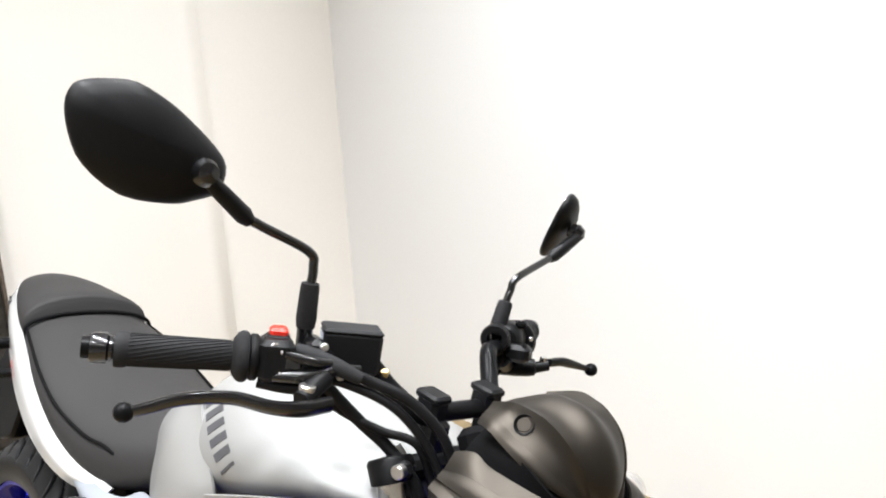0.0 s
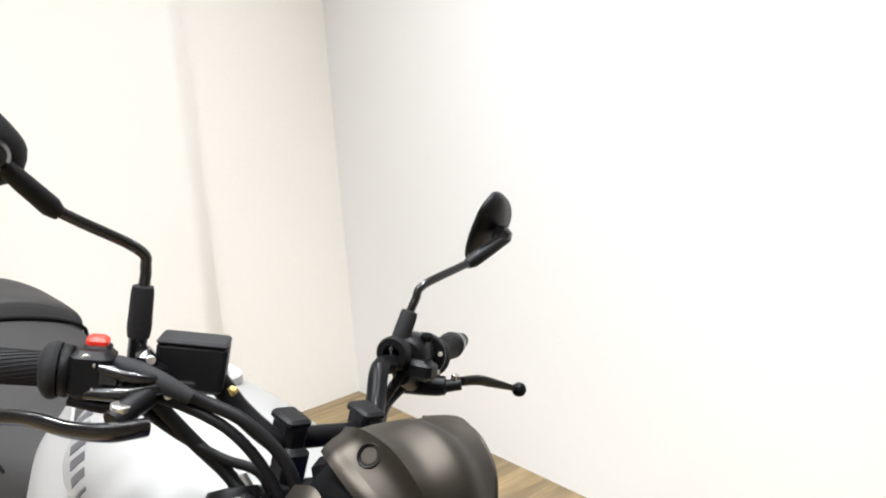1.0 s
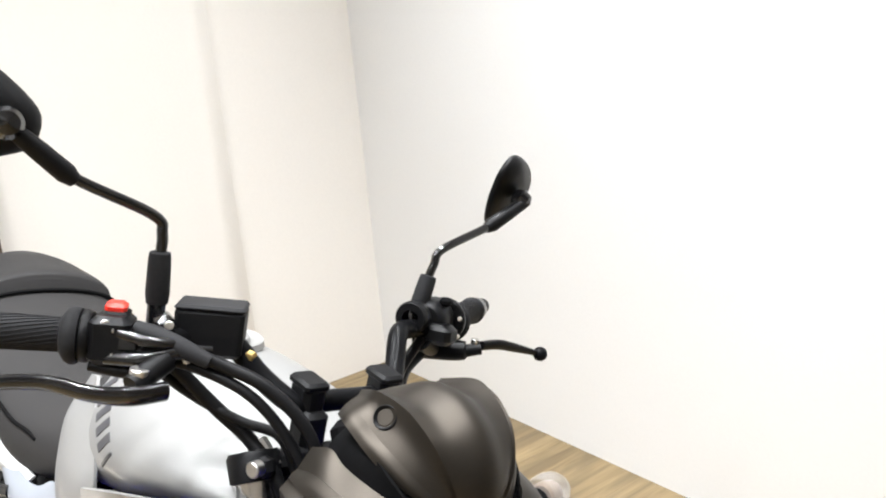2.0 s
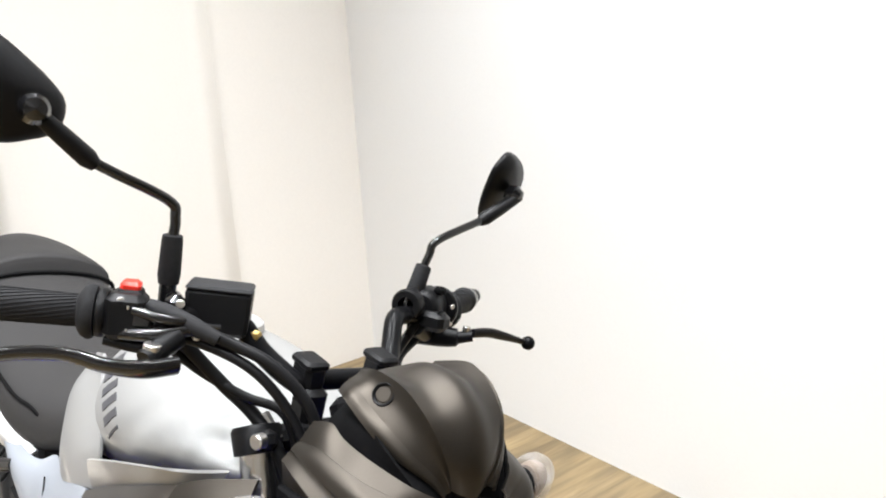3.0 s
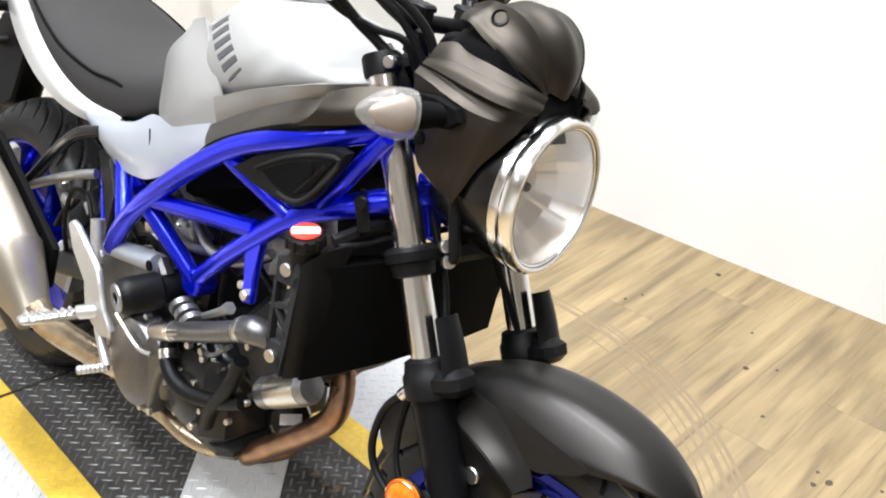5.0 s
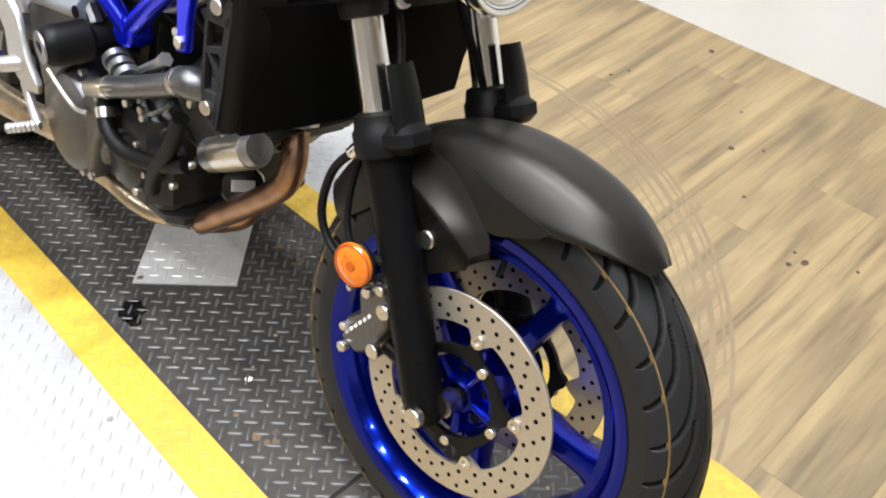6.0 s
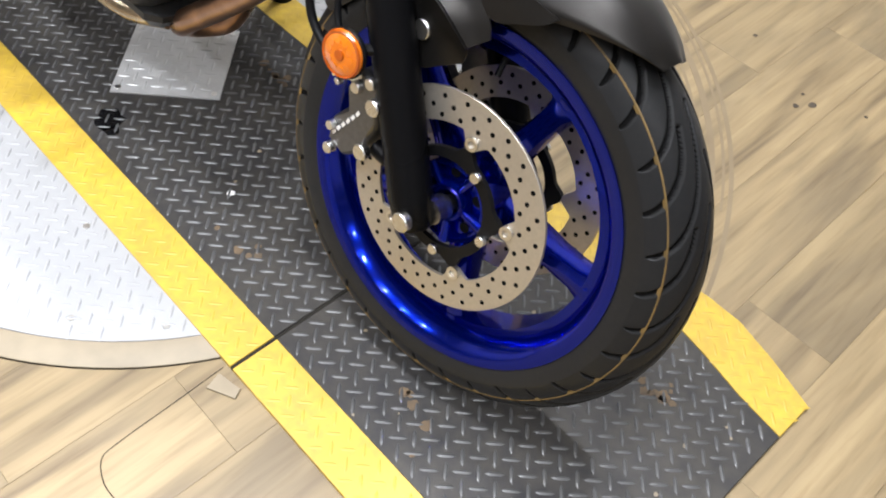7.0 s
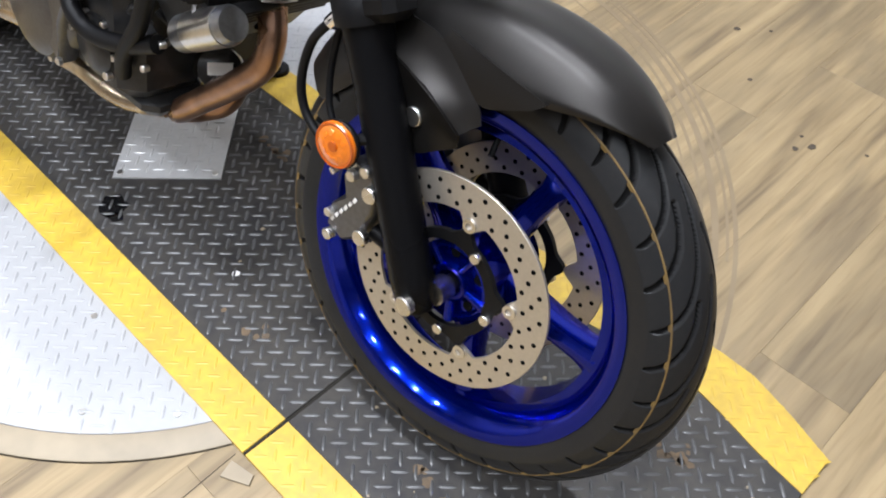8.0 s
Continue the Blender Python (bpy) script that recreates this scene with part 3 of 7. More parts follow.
block(b, fl(0.485, 0, -0.012), (0.05, 0.14, 0.032), (0, -25, 0), 0.008)
part("lower_yoke", b, "black", bike, "", True)
b = B()
block(b, fl(0.728, 0, -0.012), (0.075, 0.16, 0.026), (0, -25, 0), 0.008)
part("top_yoke", b, "black", bike, "", True)

# front mudguard
rows = []
for a, r0, hw, drop in ((59, 0.320, 0.022, 0.008), (64, 0.324, 0.041, 0.017), (71, 0.327, 0.057, 0.034), (80, 0.328, 0.067, 0.054), (91, 0.329, 0.071, 0.064), (102, 0.331, 0.073, 0.072), (114, 0.332, 0.073, 0.074), (128, 0.332, 0.072, 0.074), (142, 0.332, 0.070, 0.072), (152, 0.331, 0.066, 0.06)):
    row = []
    for u in (-1, -0.88, -0.55, 0, 0.55, 0.88, 1):
        k = abs(u)
        r = r0 - (0.006 * (k / 0.55) if k <= 0.55 else 0.006 + (drop - 0.006) * ((k - 0.55) / 0.45) ** 1.25)
        y = hw * (u / 0.88 * 0.97 if k < 0.9 else u)
        row.append(ring_arc(r, radians(a), HUB, y))
    rows.append(row)
guard = part("front_mudguard", sheet(B(), rows, 5, 5, 0.003), "guard", bike, "satin dark grey front mudguard, darkened for shade", True)
for side in (-1, 1):
    for rows in (
        ([(-0.135, 0.0830, 0.548), (-0.095, 0.0895, 0.542), (-0.052, 0.0935, 0.529), (-0.018, 0.0860, 0.503)],
         [(-0.130, 0.0765, 0.500), (-0.090, 0.0785, 0.500), (-0.052, 0.0815, 0.498), (-0.020, 0.0800, 0.491)],
         [(-0.122, 0.073, 0.455), (-0.084, 0.075, 0.442), (-0.050, 0.076, 0.462), (-0.024, 0.076, 0.482)]),
        ([(-0.118, 0.0700, 0.588), (-0.073, 0.0715, 0.582), (-0.013, 0.0740, 0.541), (0.000, 0.0755, 0.520)],
         [(-0.127, 0.0755, 0.568), (-0.084, 0.0785, 0.563), (-0.033, 0.0815, 0.536), (-0.009, 0.0800, 0.512)],
         [(-0.135, 0.0835, 0.549), (-0.095, 0.0900, 0.543), (-0.052, 0.0940, 0.530), (-0.017, 0.0865, 0.504)]),
        ([(-0.068, 0.0670, 0.594), (0.003, 0.0690, 0.584), (0.062, 0.0660, 0.574)],
         [(-0.070, 0.0700, 0.587), (-0.004, 0.0725, 0.564), (0.050, 0.0690, 0.563)],
         [(-0.073, 0.0718, 0.581), (-0.013, 0.0742, 0.541), (0.026, 0.0715, 0.551)])):
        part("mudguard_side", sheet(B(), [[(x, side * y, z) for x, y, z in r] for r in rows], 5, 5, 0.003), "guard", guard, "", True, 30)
    b = disk(B(), (-0.084, side * 0.077, 0.488), (0, side, 0), 0.0115, 0.008, 18)
    part("mudguard_bolt", b, "steel", guard, "", True)

# front brake calipers, hoses and reflectors
for side in (-1, 1):
    y = side * 0.098
    b = B()
    P = [(-0.085, 0.372), (-0.095, 0.418), (-0.125, 0.424), (-0.140, 0.398), (-0.134, 0.368), (-0.156, 0.340), (-0.156, 0.308), (-0.130, 0.300), (-0.104, 0.318)]
    prism(b, [(x, y, z) for x, z in P], 0.040, 0.006)
    cal = part("brake_caliper", b, "case", bike, "dark grey brake caliper", True)
    prism(bb := B(), [(-0.10, y - side * 0.04, 0.34), (-0.145, y - side * 0.04, 0.385), (-0.165, y - side * 0.04, 0.30), (-0.13, y - side * 0.04, 0.28)], 0.030, 0.004)
    part("caliper_inner", bb, "alu_dark", cal, "", True)
    for x, z, r in ((-0.092, 0.393, 0.0105), (-0.096, 0.330, 0.0105), (-0.147, 0.303, 0.0075), (-0.123, 0.402, 0.007), (-0.103, 0.418, 0.007), (-0.150, 0.334, 0.006)):
        part("caliper_bolt", disk(B(), (x, y + side * 0.018, z), (0, side, 0), r, 0.010, 12), "steel", cal, "", True)
    for k in range(6):
        c = Vector((-0.146 + 0.0062 * k, y + side * 0.0212, 0.326 + 0.0088 * k))
        block(bb := B(), c, (0.0045, 0.001, 0.0072), (0, 25, 0), 0.0003)
        part("lettering_bar", bb, "label", cal, "", True)
    tube(bb := B(), [(-0.062, y * 0.98, 0.365), (-0.092, y, 0.388)], 0.012, 10)
    part("caliper_lug", bb, "fork", cal, "", True)
    tube(bb := B(), [(-0.060, y * 0.98, 0.325), (-0.096, y, 0.330)], 0.011, 10)
    part("caliper_lug", bb, "fork", cal, "", True)
    hose = [(-0.148, y * 1.14, 0.405), (-0.185, y * 1.2, 0.418), (-0.215, y * 1.2, 0.44), (-0.225, y * 1.2, 0.475), (-0.214, y * 1.2, 0.525), (-0.185, y * 1.18, 0.565), (-0.17, y * 0.9, 0.60), (-0.20, y * 0.6, 0.68), (-0.26, y * 0.5, 0.78)]
    h = part("brake_hose", tube(B(), hose, 0.0055, 10, 8), "black", bike, "black brake hose", True)
    part("hose_fitting", tube(B(), [(-0.122, y * 1.13, 0.415), (-0.148, y * 1.15, 0.404), (-0.180, y * 1.19, 0.418)], 0.0078, 10, 3), "steel", h, "", True)
    part("hose_fitting", tube(B(), [(-0.192, y * 1.18, 0.555), (-0.178, y * 1.12, 0.578)], 0.0085, 10), "chrome", h, "", True)
    for k in range(5):
        block(bb := B(), (-0.172 + 0.0068 * k, y * 1.31, 0.431 - 0.0078 * k), (0.0085, 0.011, 0.0062), (0, 48, 8 * (-1) ** k), 0.0015)
        part("hose_clip", bb, "chrome", h, "", True)
    c = Vector((-0.136, side * 0.138, 0.442))
    n = Vector((0.10, side, 0)).normalized()
    refl = part("reflector", lathe(B(), [(1e-5, 0.007), (0.012, 0.0085), (0.022, 0.007), (0.0275, 0.003), (0.0275, 0), (1e-5, 0)], c, n, 32), "orange", bike, "round amber side reflector", True)
    part("reflector_ring", lathe(B(), [(0.0235, 0.0066), (0.0262, 0.0072), (0.0275, 0.0052), (0.0262, 0.0042)], c, n, 32, True), "amber_dark", refl, "", True)
    for k in range(10):
        w = 2 * math.pi * k / 10
        m = n.cross(Vector((0, 0, 1))).normalized() * math.cos(w) + Vector((0, 0, 1)) * math.sin(w)
        part("reflector_cell", disk(B(), c + m * 0.0155 + n * 0.0065, n + m * 0.25, 0.0042, 0.0022, 6), "orange", refl, "", True)
    part("reflector_hub", disk(B(), c + n * 0.0078, n, 0.0062, 0.0022, 12), "amber_dark", refl, "", True)
    part("reflector_back", lathe(B(), [(1e-5, -0.008), (0.026, -0.008), (0.0295, -0.001), (0.0285, 0.001), (1e-5, 0.001)], c, n, 28), "black", refl, "", True)
    tube(bb := B(), [(-0.136, side * 0.132, 0.445), (-0.100, side * 0.110, 0.46)], 0.007, 8)
    part("reflector_stay", bb, "black", refl, "", True)
hose = [(-0.140, -0.112, 0.41), (-0.182, -0.105, 0.44), (-0.198, -0.10, 0.48), (-0.195, -0.098, 0.54), (-0.185, -0.09, 0.58)]
part("brake_hose", tube(B(), hose, 0.0045, 10, 8), "black", bike, "black brake hose", True)

# headlight
HL, ax = Vector((-0.118, 0.011, 0.832)), Vector((1, 0.085, -0.03)).normalized()
b = lathe(B(), [(0.086, 0.0), (0.092, 0.004), (0.0975, 0.004), (0.101, -0.002), (0.1015, -0.012), (0.098, -0.018), (0.0995, -0.022), (0.0990, -0.029), (0.094, -0.031), (0.094, -0.02), (0.088, -0.008)], HL, ax, 72, True)
light = part("headlight_rim", b, "chrome", bike, "deep chrome headlight rim", True)
b = lathe(B(), [(0.0965, -0.027), (0.0968, -0.036), (0.0950, -0.085), (0.086, -0.125), (0.055, -0.155), (1e-5, -0.162)], HL, ax, 48)
part("headlight_shell", b, "gloss", light, "black headlight shell", True)
b = lathe(B(), [(0.0885, 0.0), (0.07, 0.007), (0.04, 0.0115), (1e-5, 0.013), (1e-5, 0.0105), (0.04, 0.009), (0.07, 0.0045), (0.0885, -0.0025)], HL, ax, 64, True)
part("lens_gasket", lathe(B(), [(0.0888, 0.001), (0.0898, 0.0035), (0.0905, 0.0035), (0.0910, 0.001)], HL, ax, 64, True), "case", light, "", True)
pane = part("headlight_lens", b, "glass", light, "clear round headlight lens", True)
pane.visible_shadow = False
b, seg = B(), 96
prof = [(0.0885, -0.004), (0.080, -0.022), (0.065, -0.045), (0.045, -0.062), (0.022, -0.070), (0.010, -0.070)]
rings = []
for k in range(seg):
    a = 2 * math.pi * k / seg
    u, v = Vector((0, 1, 0)), Vector((0, 0, 1))
    cell = random.Random(k // 4).uniform(-1, 1)
    facet = 1 + 0.022 * (1 if (k // 6) % 2 else -1) * abs(math.sin(a))
    rings.append([HL + ax * (h * (facet if 0.02 < r < 0.085 else 1) + (0.0022 * cell if 0.03 < r < 0.085 else 0)) + r * (math.cos(a) * u + math.sin(a) * v) for r, h in prof])
skin(b, rings, caps=False, ring_closed=False, loop=True)
part("reflector_bowl", b, "bowl", light, "facetted chrome reflector", True, 15)
part("bulb_shield", lathe(B(), [(1e-5, 0.022), (0.005, 0.021), (0.0062, 0.018), (0.0062, 0.004), (0.005, 0.0)], HL + ax * -0.060, ax, 20), "case", light, "", True)
for sy in (-1, 1):
    part("headlight_bolt", disk(B(), (-0.190, sy * 0.087, 0.845), (0.3, sy, 0), 0.006, 0.006, 12), "steel", light, "", True)
    tube(bb := B(), [(-0.196, sy * 0.083, 0.850), (-0.192, sy * 0.085, 0.810), (-0.184, sy * 0.084, 0.770), (-0.180, sy * 0.080, 0.742), (-0.205, sy * 0.060, 0.735)], 0.0075, 10, 4)
    part("headlight_stay", bb, "black", light, "", True)

# cowl over the headlight
CREASE = [(-0.256, 0.045, 1.036), (-0.222, 0.055, 1.045), (-0.200, 0.053, 1.043), (-0.180, 0.050, 1.037), (-0.157, 0.045, 1.021), (-0.142, 0.037, 0.999), (-0.136, 0.028, 0.977), (-0.138, 0.020, 0.957)]
MIDDLE = [(-0.262, 0, 1.033), (-0.222, 0, 1.049), (-0.198, 0, 1.051), (-0.173, 0, 1.046), (-0.148, 0, 1.029), (-0.131, 0, 1.005), (-0.125, 0, 0.980), (-0.129, 0, 0.950)]
SHOULDER = [(-0.252, 0.060, 1.028), (-0.225, 0.070, 1.028), (-0.204, 0.068, 1.016), (-0.180, 0.064, 1.004), (-0.161, 0.055, 0.990), (-0.147, 0.042, 0.976), (-0.141, 0.033, 0.967), (-0.138, 0.025, 0.955)]
EDGE = [(-0.250, 0.073, 1.018), (-0.227, 0.082, 1.018), (-0.207, 0.079, 1.006), (-0.185, 0.073, 0.992), (-0.164, 0.062, 0.979), (-0.149, 0.047, 0.968), (-0.141, 0.037, 0.960), (-0.135, 0.029, 0.951)]
HOLLOW = (0.004, 0.009, 0.008, 0.006, 0.004, 0.003, 0.001, 0.0)
rows = []
for c, m, dip in zip(CREASE, MIDDLE, HOLLOW):
    q = [((m[0] * 0.7 + c[0] * 0.3) - dip * 0.35, k * c[1] * 0.58, m[2] * 0.5 + c[2] * 0.5 - dip) for k in (1, -1)]
    rows.append([c, q[0], m, q[1], (c[0], -c[1], c[2])])
cowl = part("headlight_cowl", sheet(B(), rows, 4, 5, 0.003), "gun", bike, "satin dark grey headlight cowl", True)
for side in (-1, 1):
    for outer, inner, dip in ((CREASE, SHOULDER, 0.0025), (SHOULDER, EDGE, -0.0015)):
        rows = [[(p[0], side * p[1], p[2]), ((p[0] + q[0]) / 2 - dip * 0.5, side * ((p[1] + q[1]) / 2 - dip), (p[2] + q[2]) / 2 - dip * 0.5), (q[0], side * q[1], q[2])] for p, q in zip(outer, inner)]
        part("cowl_facet", sheet(B(), rows, 4, 5, 0.003), "gun", cowl, "", True, 30)
rows = [[(-0.258, s * 0.060, 0.998) for s in (1, 0.5, 0, -0.5, -1)], [(-0.20, s * 0.074, 0.994) for s in (1, 0.5, 0, -0.5, -1)], [(-0.150, s * 0.062, 0.965) for s in (1, 0.5, 0, -0.5, -1)], [(-0.135, s * 0.05, 0.935) for s in (1, 0.5, 0, -0.5, -1)], [(-0.15, s * 0.06, 0.89) for s in (1, 0.5, 0, -0.5, -1)]]
part("cowl_inner", sheet(B(), rows, 4, 5, 0.004), "matt", cowl, "", True)
RIDGE = [(-0.123, 0.052, 0.936), (-0.128, 0.086, 0.938), (-0.153, 0.104, 0.943), (-0.187, 0.111, 0.950), (-0.231, 0.112, 0.958), (-0.263, 0.108, 0.961)]
SWELL = [(-0.133, 0.062, 0.920), (-0.144, 0.092, 0.921), (-0.170, 0.107, 0.924), (-0.199, 0.115, 0.932), (-0.240, 0.116, 0.944), (-0.271, 0.111, 0.949)]
for side in (-1, 1):
    for rows in (
        ([(-0.127, 0.036, 0.954), (-0.144, 0.062, 0.965), (-0.180, 0.080, 0.977), (-0.216, 0.084, 0.984), (-0.238, 0.084, 0.992), (-0.261, 0.088, 0.987)],
         [(-0.126, 0.040, 0.950), (-0.141, 0.070, 0.961), (-0.175, 0.088, 0.970), (-0.209, 0.093, 0.976), (-0.234, 0.094, 0.982), (-0.262, 0.094, 0.978)],
         [(-0.126, 0.042, 0.945), (-0.139, 0.076, 0.957), (-0.170, 0.094, 0.964), (-0.203, 0.100, 0.970), (-0.231, 0.101, 0.973), (-0.264, 0.099, 0.968)]),
        ([(-0.126, 0.042, 0.9448), (-0.139, 0.076, 0.9568), (-0.170, 0.094, 0.9638), (-0.203, 0.100, 0.9698), (-0.231, 0.101, 0.9728), (-0.264, 0.099, 0.9678)],
         [(-0.122, 0.049, 0.941), (-0.132, 0.084, 0.948), (-0.159, 0.101, 0.955), (-0.193, 0.107, 0.961), (-0.230, 0.108, 0.966), (-0.264, 0.104, 0.965)],
         RIDGE),
        (RIDGE,
         [(-0.130, 0.053, 0.930), (-0.139, 0.081, 0.933), (-0.164, 0.097, 0.937), (-0.196, 0.104, 0.944), (-0.240, 0.105, 0.954), (-0.269, 0.105, 0.957)],
         SWELL),
        (SWELL,
         [(-0.137, 0.070, 0.907), (-0.149, 0.0965, 0.909), (-0.170, 0.106, 0.906), (-0.194, 0.112, 0.906), (-0.227, 0.111, 0.903), (-0.264, 0.108, 0.909)],
         [(-0.148, 0.083, 0.886), (-0.165, 0.099, 0.876), (-0.180, 0.105, 0.872), (-0.196, 0.108, 0.868), (-0.220, 0.108, 0.865), (-0.256, 0.106, 0.872)],
         [(-0.163, 0.092, 0.862), (-0.174, 0.100, 0.850), (-0.182, 0.103, 0.843), (-0.190, 0.105, 0.838), (-0.212, 0.104, 0.838), (-0.248, 0.102, 0.842)],
         [(-0.176, 0.097, 0.832), (-0.181, 0.099, 0.822), (-0.184, 0.100, 0.816), (-0.187, 0.100, 0.812), (-0.196, 0.099, 0.816), (-0.215, 0.099, 0.822)])):
        part("cowl_cheek", sheet(B(), [[(x, side * y * (1.0 if side < 0 else 0.88), z) for x, y, z in r] for r in rows], 5, 5, 0.003), "gun", cowl, "satin dark grey side of the cowl", True, 30)
    fill = [[(x, side * y, z) for x, y, z in r] for r in (
        [(-0.258, 0.048, 1.004), (-0.216, 0.066, 1.006), (-0.174, 0.070, 0.990), (-0.146, 0.058, 0.966), (-0.128, 0.042, 0.946)],
        [(-0.262, 0.066, 0.985), (-0.220, 0.076, 0.992), (-0.176, 0.070, 0.974), (-0.150, 0.058, 0.952), (-0.130, 0.040, 0.936)],
        [(-0.262, 0.082, 0.955), (-0.222, 0.082, 0.962), (-0.180, 0.076, 0.948), (-0.152, 0.062, 0.936), (-0.132, 0.044, 0.926)])]
    part("cowl_inner", sheet(B(), fill, 4, 4, 0.003), "matt", cowl, "", True)
    # flat black piece laid on the cheek stands for the notch's shade
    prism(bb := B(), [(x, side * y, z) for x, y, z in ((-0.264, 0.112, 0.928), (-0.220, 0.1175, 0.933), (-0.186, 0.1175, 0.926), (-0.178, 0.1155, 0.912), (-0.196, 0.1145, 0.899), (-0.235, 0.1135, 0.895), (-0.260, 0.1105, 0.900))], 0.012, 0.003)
    part("stalk_notch_shade", bb, "matt", cowl, "dull black piece for the shaded stalk notch", True)
    # black disc on the uncut cheek gives a small hole its shade
    part("cheek_hole_shade", disk(B(), (-0.247, side * 0.105, 0.876), (0, side, 0), 0.009, 0.0045, 16), "matt", cowl, "", True)
    at, n = Vector((-0.201, side * 0.0592, 1.0285)), Vector((0.40, side * 0.80, 0.42)).normalized()
    # seat coloured black to put shade into the screw's recess
    part("screw_seat_shade", lathe(B(), [(0.0072, -0.003), (0.0108, -0.003), (0.0108, 0.0006), (0.0102, 0.0010), (0.0072, -0.0016)], at, n, 26, True), "black", cowl, "", True)
    part("cowl_screw", disk(B(), at - n * 0.0035, n, 0.0074, 0.0036, 18), "gun", cowl, "", True)

# front turn signals
for side in (-1, 1):
    root, tip = Vector((-0.208, side * 0.104, 0.913)), Vector((-0.222 if side < 0 else -0.206, side * 0.152, 0.910))
    stalk = part("signal_stalk", tube(B(), [root, root.lerp(tip, 0.4), tip], [0.017, 0.0145, 0.018], 16, 4), "matt", bike, "black rubber turn signal stalk", True)
    d = Vector((-0.26, side * 0.80, 0.0)).normalized()
    fwd = Vector((d.y * side, -d.x * side, 0))
    for nm, k, mat, lab in (("signal_lens", 1.0, "clear", "clear pear-shaped turn signal lens"), ("signal_bowl", 0.72, "lens_inner", "pale inner reflector")):
        rings = []
        for h, r in ((0.000, 0.020), (0.001, 0.0275), (0.008, 0.0298), (0.020, 0.0300), (0.034, 0.0272), (0.048, 0.0212), (0.060, 0.0140), (0.069, 0.0070), (0.072, 0.001)):
            c = tip + d * (h * k + (1 - k) * 0.014)
            rings.append([c + r * k * (0.74 * math.cos(a) * fwd + math.sin(a) * Vector((0, 0, 1))) for a in (2 * math.pi * j / 28 for j in range(28))])
        ob = part(nm, skin(B(), rings), mat, stalk, lab, True)
        if k == 1.0:
            ob.visible_shadow = False

# handlebar and controls
bar = []
for y in (-0.372, -0.24, -0.185, -0.130, -0.105, -0.085, -0.060, -0.040):
    k = min(1.0, max(0.0, (abs(y) - 0.062) / 0.052))
    x = -0.342 - 0.06 * k - max(0.0, abs(y) - 0.19) * 0.56
    bar.append((x, y, 0.998 + 0.056 * k * k * (3 - 2 * k)))
bar = bar + [(x - 0.018 * min(1, max(0, (abs(y) - 0.115) / 0.06)), -y * 0.93, z - 0.010 * min(1, abs(y) / 0.2)) for x, y, z in bar[::-1]]
handlebar = part("handlebar", tube(B(), bar, 0.0111, 16, 7), "fork", bike, "black tubular handlebar", True)


def along(y, off=(0, 0, 0)):
    k = min(1.0, max(0.0, (abs(y) - 0.062) / 0.052))
    p = Vector((-0.342 - 0.06 * k - max(0.0, abs(y) - 0.19) * 0.56, y, 0.998 + 0.056 * k * k * (3 - 2 * k)))
    if y > 0:
        p.x, p.y, p.z = p.x - 0.018 * min(1, max(0, (y - 0.115) / 0.06)), y * 0.93, p.z - 0.010 * min(1, y / 0.2)
    return p + Vector(off)


